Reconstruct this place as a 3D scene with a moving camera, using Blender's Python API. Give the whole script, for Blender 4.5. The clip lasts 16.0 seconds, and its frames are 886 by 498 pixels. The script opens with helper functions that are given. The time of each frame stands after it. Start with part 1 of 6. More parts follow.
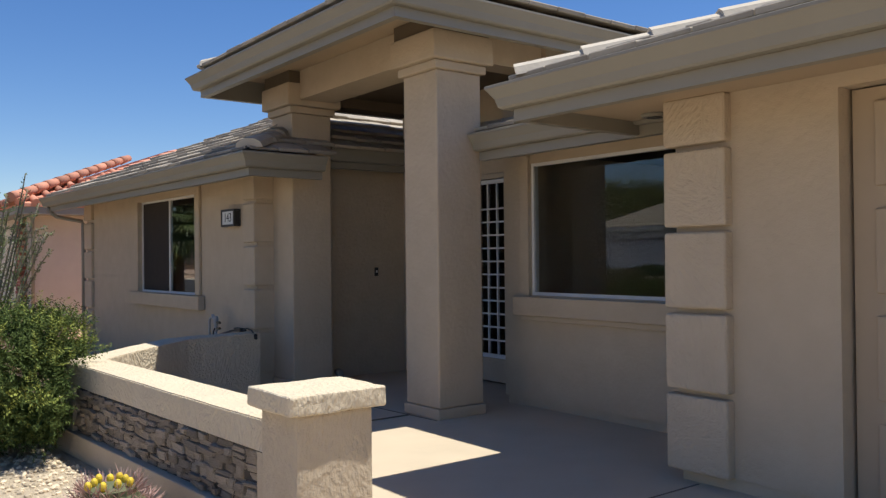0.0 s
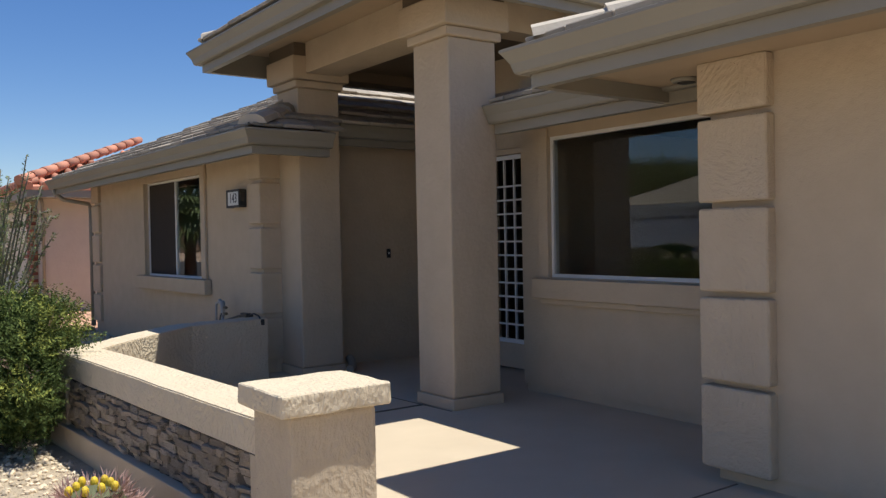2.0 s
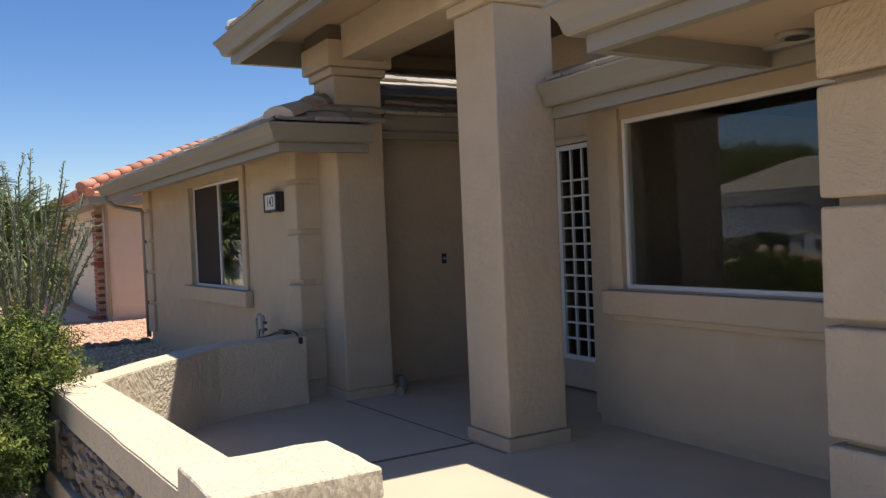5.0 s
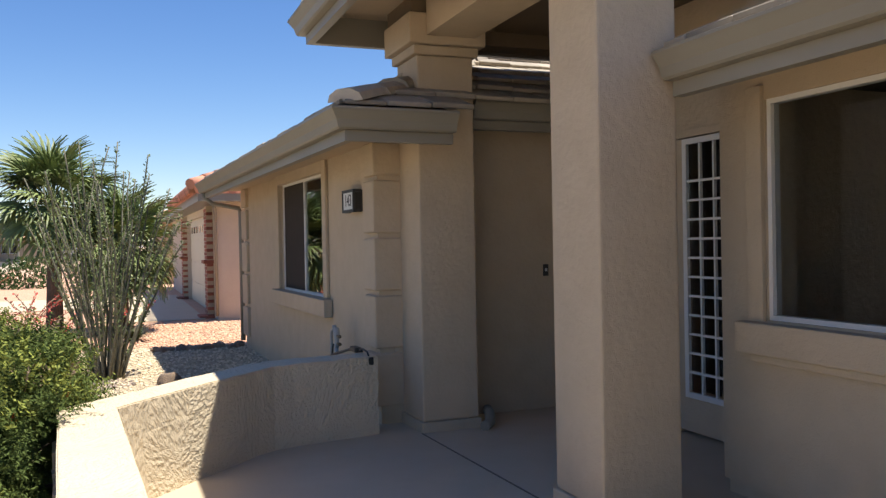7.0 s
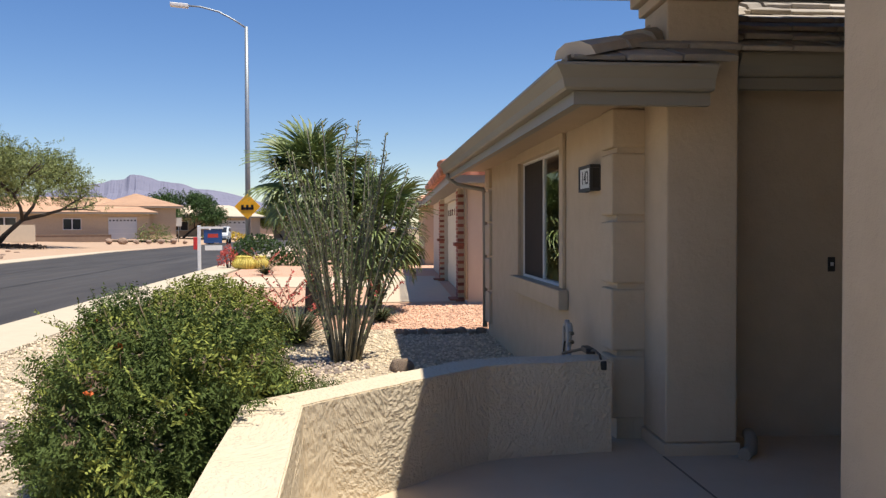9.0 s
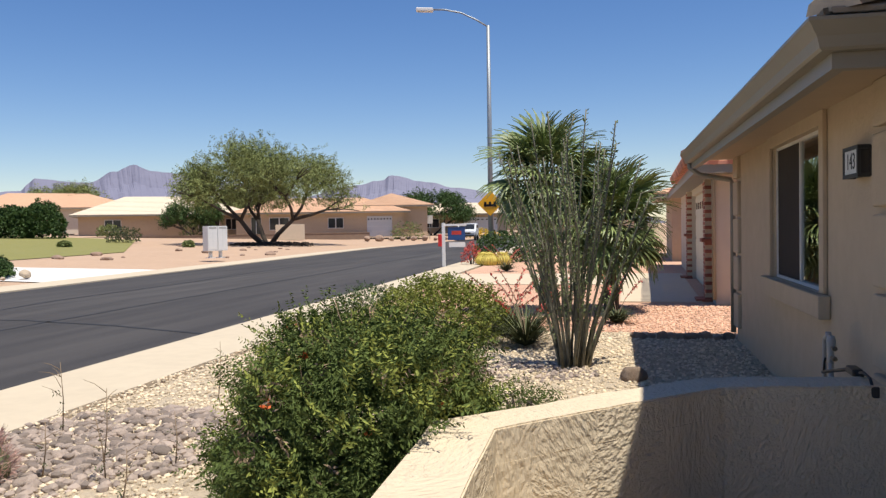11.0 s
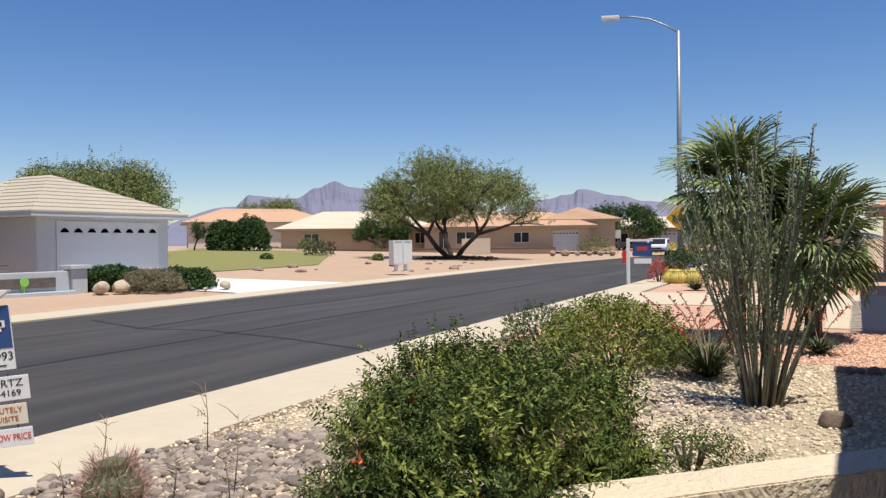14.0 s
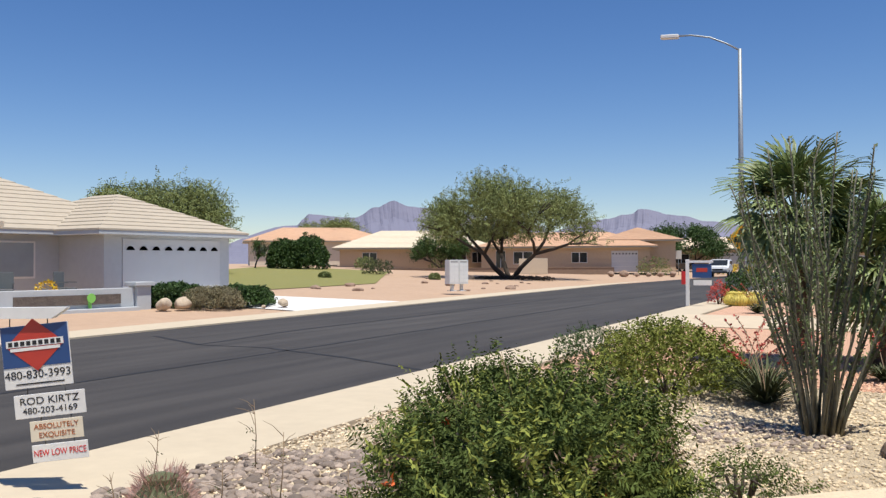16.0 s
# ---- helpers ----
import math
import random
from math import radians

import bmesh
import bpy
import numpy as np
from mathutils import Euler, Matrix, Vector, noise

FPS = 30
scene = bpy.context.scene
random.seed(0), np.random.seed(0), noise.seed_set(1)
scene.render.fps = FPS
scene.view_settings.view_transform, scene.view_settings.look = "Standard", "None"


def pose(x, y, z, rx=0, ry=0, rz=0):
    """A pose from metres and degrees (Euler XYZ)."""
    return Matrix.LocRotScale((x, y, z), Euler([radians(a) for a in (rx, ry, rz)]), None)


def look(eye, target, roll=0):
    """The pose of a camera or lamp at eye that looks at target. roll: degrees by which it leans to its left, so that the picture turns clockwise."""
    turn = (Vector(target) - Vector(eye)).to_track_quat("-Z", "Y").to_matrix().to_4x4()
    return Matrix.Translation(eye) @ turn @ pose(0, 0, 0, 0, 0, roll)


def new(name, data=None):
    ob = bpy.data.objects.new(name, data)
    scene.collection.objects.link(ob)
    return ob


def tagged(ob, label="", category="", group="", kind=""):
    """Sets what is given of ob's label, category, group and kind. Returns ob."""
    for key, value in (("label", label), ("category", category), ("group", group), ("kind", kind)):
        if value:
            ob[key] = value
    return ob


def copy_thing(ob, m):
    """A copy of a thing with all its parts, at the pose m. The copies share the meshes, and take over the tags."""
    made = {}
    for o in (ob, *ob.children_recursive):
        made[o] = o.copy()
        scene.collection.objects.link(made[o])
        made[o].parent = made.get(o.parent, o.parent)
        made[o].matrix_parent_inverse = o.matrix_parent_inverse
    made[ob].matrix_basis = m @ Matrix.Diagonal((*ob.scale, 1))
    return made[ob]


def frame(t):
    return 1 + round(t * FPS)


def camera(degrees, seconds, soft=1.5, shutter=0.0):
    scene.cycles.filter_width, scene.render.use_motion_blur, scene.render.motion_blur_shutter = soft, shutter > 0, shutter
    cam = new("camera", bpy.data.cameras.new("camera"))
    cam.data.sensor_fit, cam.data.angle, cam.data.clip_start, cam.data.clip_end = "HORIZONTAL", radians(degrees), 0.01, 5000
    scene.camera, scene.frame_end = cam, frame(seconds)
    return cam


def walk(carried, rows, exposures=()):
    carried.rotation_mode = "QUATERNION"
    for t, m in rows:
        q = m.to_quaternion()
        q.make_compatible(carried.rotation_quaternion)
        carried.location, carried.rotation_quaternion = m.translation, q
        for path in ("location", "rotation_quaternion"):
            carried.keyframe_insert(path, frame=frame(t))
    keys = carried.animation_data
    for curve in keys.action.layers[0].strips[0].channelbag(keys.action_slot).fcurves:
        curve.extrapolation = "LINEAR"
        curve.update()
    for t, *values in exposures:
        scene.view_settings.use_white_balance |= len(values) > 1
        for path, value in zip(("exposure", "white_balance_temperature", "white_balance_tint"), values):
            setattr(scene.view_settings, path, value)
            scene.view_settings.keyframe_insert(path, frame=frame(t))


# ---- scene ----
cam = camera(56.3, 16.0, soft=1.35)
PATH = [
    (0, (0.718, 0.754, 1.3), (1.933, 2.343, 1.318), -0.6),
    (0.5, (0.759, 0.798, 1.301), (1.943, 2.41, 1.286), -1.1),
    (1, (0.834, 0.943, 1.305), (2.009, 2.561, 1.277), -1.6),
    (1.5, (0.88, 1.009, 1.302), (2.08, 2.608, 1.273), -1.6),
    (2, (0.991, 1.06, 1.301), (2.171, 2.675, 1.272), -1.1),
    (2.5, (1.131, 1.117, 1.311), (2.273, 2.76, 1.291), -1.0),
    (3, (1.235, 1.21, 1.31), (2.333, 2.881, 1.274), -0.1),
    (3.5, (1.342, 1.394, 1.315), (2.425, 3.075, 1.32), -1.0),
    (3.7, (1.385, 1.443, 1.319), (2.468, 3.125, 1.319), -1.6),
    (5.8, (2.125, 2.099, 1.406), (3.053, 3.869, 1.364), -1.6),
    (6, (2.219, 2.199, 1.393), (3.114, 3.987, 1.379), -1.3),
    (6.5, (2.383, 2.364, 1.386), (3.188, 4.194, 1.328), -0.6),
    (7, (2.55, 2.617, 1.399), (3.283, 4.478, 1.379), -1.1),
    (7.5, (2.693, 2.793, 1.385), (3.344, 4.683, 1.319), -1.6),
    (8, (2.887, 2.984, 1.383), (3.372, 4.922, 1.289), 0.1),
    (8.5, (2.955, 3.2, 1.371), (3.3, 5.168, 1.28), 0.5),
    (9, (2.977, 3.393, 1.387), (3.094, 5.389, 1.337), -0.2),
    (9.5, (3.019, 3.542, 1.381), (2.94, 5.538, 1.294), -0.6),
    (10, (3.104, 3.725, 1.391), (2.834, 5.706, 1.34), -0.1),
    (10.2, (3.117, 3.775, 1.38), (2.806, 5.75, 1.321), -0.3),
    (12.3, (3.26, 4.179, 1.448), (2.562, 6.053, 1.417), -0.8),
    (12.5, (3.277, 4.218, 1.443), (2.561, 6.086, 1.412), -0.7),
    (13, (3.267, 4.363, 1.435), (2.525, 6.22, 1.401), -0.8),
    (13.5, (3.216, 4.536, 1.428), (2.369, 6.347, 1.392), -2.0),
    (14, (3.22, 4.573, 1.437), (2.324, 6.361, 1.422), -0.7),
    (14.5, (3.253, 4.605, 1.446), (2.289, 6.356, 1.403), -0.7),
    (15, (3.273, 4.624, 1.444), (2.265, 6.352, 1.422), -0.2),
    (15.5, (3.291, 4.618, 1.447), (2.274, 6.34, 1.439), -0.5),
    (16, (3.296, 4.606, 1.449), (2.278, 6.327, 1.482), -0.3),
]
EXPOSURES = [(0, 0.37, 6350, 8), (1, 0.33, 6350, 8), (2.5, 0.3, 6350, 9), (3.5, 0.35, 6350, 9), (6, 0.67, 6700, 9), (7, 0.78, 6750, 9), (8, 0.65, 6700, 9), (8.5, 0.33, 6700, 9), (9, 0.45, 6700, 10), (9.5, 0.47, 6700, 10), (10, 0.43, 6700, 10), (12.5, 0.23, 6550, 10), (16, 0.22, 6500, 9)]
walk(cam, [(t, look(eye, target, roll)) for t, eye, target, roll in PATH], EXPOSURES)
# ---- world, sun, exposure ----
SUN_FROM = Vector((0.28, -0.16, 1.0)).normalized()
world = bpy.data.worlds.new("world")
scene.world = world
world.use_nodes = True
wn = world.node_tree
sky = wn.nodes.new("ShaderNodeTexSky")
sky.sky_type = "NISHITA"
sky.sun_disc = False
sky.sun_elevation = math.asin(SUN_FROM.z)
sky.sun_rotation = math.atan2(SUN_FROM.x, SUN_FROM.y)
sky.altitude = 500
sky.dust_density = 0.15
sky.ozone_density = 3.0
deep = wn.nodes.new("ShaderNodeHueSaturation")
deep.inputs["Hue"].default_value = 0.507
deep.inputs["Saturation"].default_value = 1.25
wn.links.new(sky.outputs[0], deep.inputs["Color"])
tint = wn.nodes.new("ShaderNodeMix")
tint.data_type, tint.blend_type = "RGBA", "MULTIPLY"
tint.inputs["Factor"].default_value = 1.0
for a in tint.inputs:
    if a.name == "B" and a.type == "RGBA":
        a.default_value = (1.015, 0.965, 1.0, 1)
    if a.name == "A" and a.type == "RGBA":
        wn.links.new(deep.outputs[0], a)
for a in tint.outputs:
    if a.type == "RGBA":
        wn.links.new(a, wn.nodes["Background"].inputs[0])
wn.nodes["Background"].inputs[1].default_value = 0.096
sun = new("sun", bpy.data.lights.new("sun", "SUN"))
sun.data.energy = 4.7
sun.data.angle = radians(0.53)
sun.data.color = (1.0, 0.95, 0.86)
sun.matrix_world = look(SUN_FROM * 60, (0, 0, 0))


# ---- materials ----
def material(name, a, b, scale=6.0, rough=0.85, bump=0.0, bump_scale=40.0, fine=0.0, metal=0.0, vary=0.0, detail=6.0, stretch=(1, 1, 1), spec=0.5):
    """Two tones mixed by noise at one scale and mottled at a second, with relief at real size; vary: tone by object or island."""
    m = bpy.data.materials.new(name)
    m.use_nodes = True
    nt = m.node_tree
    N, L = nt.nodes, nt.links
    bsdf = N["Principled BSDF"]
    co = N.new("ShaderNodeTexCoord")
    mp = N.new("ShaderNodeMapping")
    mp.inputs["Scale"].default_value = stretch
    L.new(co.outputs["Object"], mp.inputs[0])
    n1 = N.new("ShaderNodeTexNoise")
    n1.inputs["Scale"].default_value = scale
    n1.inputs["Detail"].default_value = detail
    L.new(mp.outputs[0], n1.inputs["Vector"])
    n2 = N.new("ShaderNodeTexNoise")
    n2.inputs["Scale"].default_value = scale * 0.13
    n2.inputs["Detail"].default_value = 3
    L.new(mp.outputs[0], n2.inputs["Vector"])
    add = N.new("ShaderNodeMath")
    add.operation = "MULTIPLY_ADD"
    L.new(n2.outputs[0], add.inputs[0])
    add.inputs[1].default_value = 0.8
    half = N.new("ShaderNodeMath")
    half.operation = "MULTIPLY_ADD"
    L.new(n1.outputs[0], half.inputs[0])
    half.inputs[1].default_value = 1.2
    half.inputs[2].default_value = -0.5
    L.new(half.outputs[0], add.inputs[2])
    ramp = N.new("ShaderNodeMix")
    ramp.data_type = "RGBA"
    L.new(add.outputs[0], ramp.inputs["Factor"])
    ramp.inputs[6].default_value = (*a, 1)
    ramp.inputs[7].default_value = (*b, 1)
    out = ramp.outputs[2]
    if vary:
        info = N.new("ShaderNodeObjectInfo")
        geo = N.new("ShaderNodeNewGeometry")
        both = N.new("ShaderNodeMath")
        both.operation = "ADD"
        L.new(info.outputs["Random"], both.inputs[0])
        L.new(geo.outputs["Random Per Island"], both.inputs[1])
        fr = N.new("ShaderNodeMath")
        fr.operation = "FRACT"
        L.new(both.outputs[0], fr.inputs[0])
        rng = N.new("ShaderNodeMapRange")
        rng.inputs["To Min"].default_value = 1 - vary
        rng.inputs["To Max"].default_value = 1 + vary
        L.new(fr.outputs[0], rng.inputs[0])
        hsv = N.new("ShaderNodeHueSaturation")
        L.new(rng.outputs[0], hsv.inputs["Value"])
        L.new(out, hsv.inputs["Color"])
        out = hsv.outputs[0]
    L.new(out, bsdf.inputs["Base Color"])
    bsdf.inputs["Roughness"].default_value = rough
    bsdf.inputs["Metallic"].default_value = metal
    bsdf.inputs["Specular IOR Level"].default_value = spec
    if bump:
        n3 = N.new("ShaderNodeTexNoise")
        n3.inputs["Scale"].default_value = bump_scale
        n3.inputs["Detail"].default_value = 4
        L.new(mp.outputs[0], n3.inputs["Vector"])
        bp = N.new("ShaderNodeBump")
        bp.inputs["Strength"].default_value = 1.0
        bp.inputs["Distance"].default_value = bump
        L.new(n3.outputs[0], bp.inputs["Height"])
        last = bp
        if fine:
            v = N.new("ShaderNodeTexNoise")
            v.inputs["Scale"].default_value = bump_scale * 5
            v.inputs["Detail"].default_value = 3
            L.new(mp.outputs[0], v.inputs["Vector"])
            b2 = N.new("ShaderNodeBump")
            b2.inputs["Distance"].default_value = fine
            L.new(v.outputs[0], b2.inputs["Height"])
            L.new(bp.outputs[0], b2.inputs["Normal"])
            last = b2
        L.new(last.outputs[0], bsdf.inputs["Normal"])
    return m


def stucco(name, a, b, depth=0.003, sweep=0.0012, grain=16, stroke=0.0):
    """Hand-floated stucco: soft unevenness under a sandy skin; stroke: short ridges left by the trowel, turning from patch to patch."""
    m = material(name, a, b, scale=5.0, rough=0.92, spec=0.2)
    N, L = m.node_tree.nodes, m.node_tree.links
    co = N.new("ShaderNodeTexCoord")

    def relief(vector, scale, detail, dist, normal=None, strength=1.0):
        n = N.new("ShaderNodeTexNoise")
        n.inputs["Scale"].default_value = scale
        n.inputs["Detail"].default_value = detail
        L.new(vector, n.inputs["Vector"])
        b = N.new("ShaderNodeBump")
        b.inputs["Distance"].default_value = dist
        b.inputs["Strength"].default_value = strength
        L.new(n.outputs[0], b.inputs["Height"])
        if normal:
            L.new(normal, b.inputs["Normal"])
        return b.outputs[0]

    out = relief(co.outputs["Object"], grain, 4, depth)
    if stroke:
        patch = N.new("ShaderNodeTexVoronoi")
        patch.inputs["Scale"].default_value = 3.2
        L.new(co.outputs["Object"], patch.inputs["Vector"])
        turn = N.new("ShaderNodeVectorRotate")
        turn.rotation_type = "EULER_XYZ"
        wide = N.new("ShaderNodeVectorMath")
        wide.operation = "MULTIPLY"
        wide.inputs[1].default_value = (2.2, 2.2, 2.2)
        L.new(patch.outputs["Color"], wide.inputs[0])
        L.new(co.outputs["Object"], turn.inputs["Vector"])
        L.new(wide.outputs[0], turn.inputs["Rotation"])
        long = N.new("ShaderNodeVectorMath")
        long.operation = "MULTIPLY"
        long.inputs[1].default_value = (14, 42, 42)
        L.new(turn.outputs[0], long.inputs[0])
        out = relief(long.outputs[0], 1.0, 2, stroke, out, 0.9)
    L.new(relief(co.outputs["Object"], 150, 2, sweep, out, 0.7), N["Principled BSDF"].inputs["Normal"])
    return m


def glass_mat(name, tint, rough=0.0):
    m = bpy.data.materials.new(name)
    m.use_nodes = True
    p = m.node_tree.nodes["Principled BSDF"]
    p.inputs["Base Color"].default_value = (*tint, 1)
    p.inputs["Roughness"].default_value = rough
    p.inputs["Transmission Weight"].default_value = 1.0
    p.inputs["IOR"].default_value = 1.5
    return m


def plain(name, c, rough=0.5, metal=0.0, spec=0.5):
    return material(name, c, tuple(v * 0.86 for v in c), scale=14, rough=rough, metal=metal, spec=spec)


STUCCO = stucco("stucco_tan", (0.56, 0.455, 0.33), (0.465, 0.375, 0.265), depth=0.0055, sweep=0.0028, grain=24)
STUCCO_ROUGH = stucco("stucco_trowelled", (0.57, 0.465, 0.34), (0.475, 0.385, 0.275), depth=0.006, sweep=0.003, grain=22, stroke=0.012)
# Lighter copy of the tan stucco, with sun brightness put into its colour.
STUCCO_SUNLIT = stucco("stucco_sunlit", (0.68, 0.575, 0.42), (0.60, 0.50, 0.36), depth=0.004, sweep=0.0025, grain=20, stroke=0.02)
TRIM = material("painted_fascia", (0.265, 0.24, 0.19), (0.23, 0.208, 0.165), scale=3, rough=0.5, bump=0.001, bump_scale=20)
SOFFIT = material("painted_soffit", (0.46, 0.35, 0.235), (0.40, 0.31, 0.21), scale=4, rough=0.75)
TILE = material("concrete_tile", (0.46, 0.395, 0.31), (0.27, 0.23, 0.18), scale=11, rough=0.9, bump=0.003, bump_scale=30, fine=0.001, vary=0.22)
# One dark brown for the column top blocks, porch ceiling and rear beam.
BROWN = material("dark_brown_porch", (0.15, 0.11, 0.07), (0.105, 0.077, 0.05), scale=4, rough=0.7, bump=0.001, bump_scale=30)
CAPTILE = material("ridge_tile", (0.56, 0.49, 0.39), (0.44, 0.38, 0.30), scale=9, rough=0.9, bump=0.003, bump_scale=40, vary=0.12)
CONCRETE = material("patio_concrete", (0.62, 0.51, 0.365), (0.53, 0.435, 0.31), scale=5, rough=0.85, bump=0.0015, bump_scale=60, fine=0.0006)
PATIO = material("patio_slab", (0.58, 0.48, 0.345), (0.47, 0.385, 0.275), scale=2.2, rough=0.85, bump=0.0015, bump_scale=60, fine=0.0006)
WALKCON = material("walk_concrete", (0.58, 0.49, 0.355), (0.50, 0.42, 0.305), scale=6, rough=0.9, bump=0.002, bump_scale=50, fine=0.001)
ASPHALT = material("asphalt", (0.088, 0.080, 0.074), (0.030, 0.028, 0.028), scale=2.6, rough=0.82, bump=0.003, bump_scale=90, fine=0.002, stretch=(1.0, 0.07, 1), spec=0.3)
GRAVEL_BED = material("gravel_bed", (0.62, 0.51, 0.36), (0.45, 0.36, 0.25), scale=45, rough=0.95, bump=0.02, bump_scale=55, fine=0.006, detail=8)
PINK_GRAVEL = material("pink_gravel", (0.66, 0.41, 0.28), (0.54, 0.32, 0.21), scale=30, rough=0.95, bump=0.02, bump_scale=50, fine=0.005, detail=8)
DESERT = material("desert_soil", (0.50, 0.345, 0.235), (0.42, 0.285, 0.19), scale=3.0, rough=0.95, bump=0.03, bump_scale=8, detail=8)
GRASS = material("lawn_grass", (0.20, 0.20, 0.055), (0.26, 0.235, 0.075), scale=4, rough=0.9, bump=0.02, bump_scale=60)
STONE = material("ledge_stone", (0.52, 0.42, 0.31), (0.31, 0.24, 0.17), scale=12, rough=0.9, bump=0.008, bump_scale=40, vary=0.35)
DARK_STONE = material("dark_ledge_stone", (0.17, 0.135, 0.11), (0.09, 0.07, 0.06), scale=5, rough=0.9, bump=0.02, bump_scale=12)
MORTAR = material("stone_backing", (0.10, 0.08, 0.06), (0.07, 0.055, 0.04), scale=20, rough=0.95)
WHITE = material("white_vinyl", (0.74, 0.73, 0.70), (0.68, 0.67, 0.64), scale=8, rough=0.45)
GLASS = glass_mat("window_glass", (0.80, 0.84, 0.84))
# Near-black base colour holds the dimness of the unlit rooms.
DARK_ROOM = material("room_dimness_colour", (0.055, 0.048, 0.04), (0.045, 0.04, 0.034), scale=2, rough=0.9)
CURTAIN = material("curtain_cloth", (0.035, 0.026, 0.02), (0.025, 0.02, 0.016), scale=10, rough=0.95)
BLACK_METAL = material("black_metal", (0.022, 0.021, 0.02), (0.03, 0.028, 0.026), scale=30, rough=0.5)
DARK_SMOKE = material("smoked_glass", (0.05, 0.047, 0.042), (0.035, 0.033, 0.03), scale=9, rough=0.15)
FROSTED = material("frosted_panel", (0.72, 0.72, 0.70), (0.66, 0.66, 0.64), scale=10, rough=0.4)


# ---- mesh helpers ----
def finish(bm, name, mats):
    me = bpy.data.meshes.new(name)
    bm.to_mesh(me)
    bm.free()
    for m in mats if isinstance(mats, (list, tuple)) else [mats]:
        me.materials.append(m)
    return me


def raw(name, verts, faces, mats):
    me = bpy.data.meshes.new(name)
    me.from_pydata([tuple(v) for v in verts], [], [tuple(f) for f in faces])
    for m in mats if isinstance(mats, (list, tuple)) else [mats]:
        me.materials.append(m)
    me.update()
    return me


def part(name, bm, mat, parent=None, label=""):
    ob = new(name, bm if isinstance(bm, bpy.types.Mesh) else finish(bm, name, mat))
    if parent:
        ob.parent = parent
    return tagged(ob, label)


def base(name, x, y, z, label, category, group="", rz=0.0):
    """An Empty at a thing's foot, for its parts."""
    ob = new(name)
    ob.empty_display_size = 0.1
    ob.matrix_basis = pose(x, y, z, 0, 0, rz)
    return tagged(ob, label, category, group)


def structure(name, bm, mat, label, category):
    return tagged(new(name, bm if isinstance(bm, bpy.types.Mesh) else finish(bm, name, mat)), label, category, "", "structure")


def box(x0, x1, y0, y1, z0, z1, bm=None, bevel=0.0, seg=2, mat=0):
    bm = bm or bmesh.new()
    got = bmesh.ops.create_cube(bm, size=1.0, matrix=Matrix.Translation(((x0 + x1) / 2, (y0 + y1) / 2, (z0 + z1) / 2)) @ Matrix.Diagonal((x1 - x0, y1 - y0, z1 - z0, 1)))
    if bevel:
        edges = list({e for v in got["verts"] for e in v.link_edges})
        bmesh.ops.bevel(bm, geom=edges, offset=bevel, segments=seg, affect="EDGES", profile=0.6)
    if mat:
        for f in bm.faces:
            if all(v in got["verts"] for v in f.verts):
                f.material_index = mat
    return bm


def prism(points, z0, z1, bm=None, bevel=0.0, seg=2):
    """An upright prism over a plan outline."""
    bm = bm or bmesh.new()
    lo = [bm.verts.new((x, y, z0)) for x, y in points]
    hi = [bm.verts.new((x, y, z1)) for x, y in points]
    n = len(points)
    bm.faces.new(lo[::-1])
    bm.faces.new(hi)
    for i in range(n):
        bm.faces.new((lo[i], lo[(i + 1) % n], hi[(i + 1) % n], hi[i]))
    bmesh.ops.recalc_face_normals(bm, faces=bm.faces)
    if bevel:
        bmesh.ops.bevel(bm, geom=list(bm.edges), offset=bevel, segments=seg, affect="EDGES", profile=0.6)
    return bm


def tube(points, r, bm=None, seg=8, taper=None, caps=True):
    """A round bar along a line of points; taper: a radius for each point."""
    bm = bm or bmesh.new()
    pts = [Vector(p) for p in points]
    rings = []
    side = None
    for i, p in enumerate(pts):
        d = (pts[min(i + 1, len(pts) - 1)] - pts[max(i - 1, 0)]).normalized()
        if side is None:
            side = d.orthogonal().normalized()
        side = (side - d * side.dot(d)).normalized()
        up = d.cross(side)
        rr = taper[i] if taper else r
        rings.append([bm.verts.new(p + rr * (math.cos(a) * side + math.sin(a) * up)) for a in (2 * math.pi * k / seg for k in range(seg))])
    for a, b in zip(rings, rings[1:]):
        for k in range(seg):
            f = bm.faces.new((a[k], a[(k + 1) % seg], b[(k + 1) % seg], b[k]))
            f.smooth = True
    if caps:
        bm.faces.new(rings[0][::-1])
        bm.faces.new(rings[-1])
    return bm


def sweep(profile, path, bm=None, closed=False):
    """A profile of (out, up) carried along a level path, mitred; out is to the path's left."""
    bm = bm or bmesh.new()
    pts = [Vector(p) for p in path]
    rings = []
    for i, p in enumerate(pts):
        d0 = (pts[i] - pts[i - 1]).normalized() if i else (pts[1] - pts[0]).normalized()
        d1 = (pts[i + 1] - pts[i]).normalized() if i + 1 < len(pts) else d0
        n0, n1 = Vector((-d0.y, d0.x, 0)), Vector((-d1.y, d1.x, 0))
        n = (n0 + n1).normalized()
        n = n / max(0.3, n.dot(n0))
        rings.append([bm.verts.new(p + n * o + Vector((0, 0, u))) for o, u in profile])
    k = len(profile)
    for a, b in zip(rings, rings[1:]):
        for j in range(k):
            bm.faces.new((a[j], a[(j + 1) % k], b[(j + 1) % k], b[j]))
    bm.faces.new(rings[0][::-1])
    bm.faces.new(rings[-1])
    bmesh.ops.recalc_face_normals(bm, faces=bm.faces)
    return bm


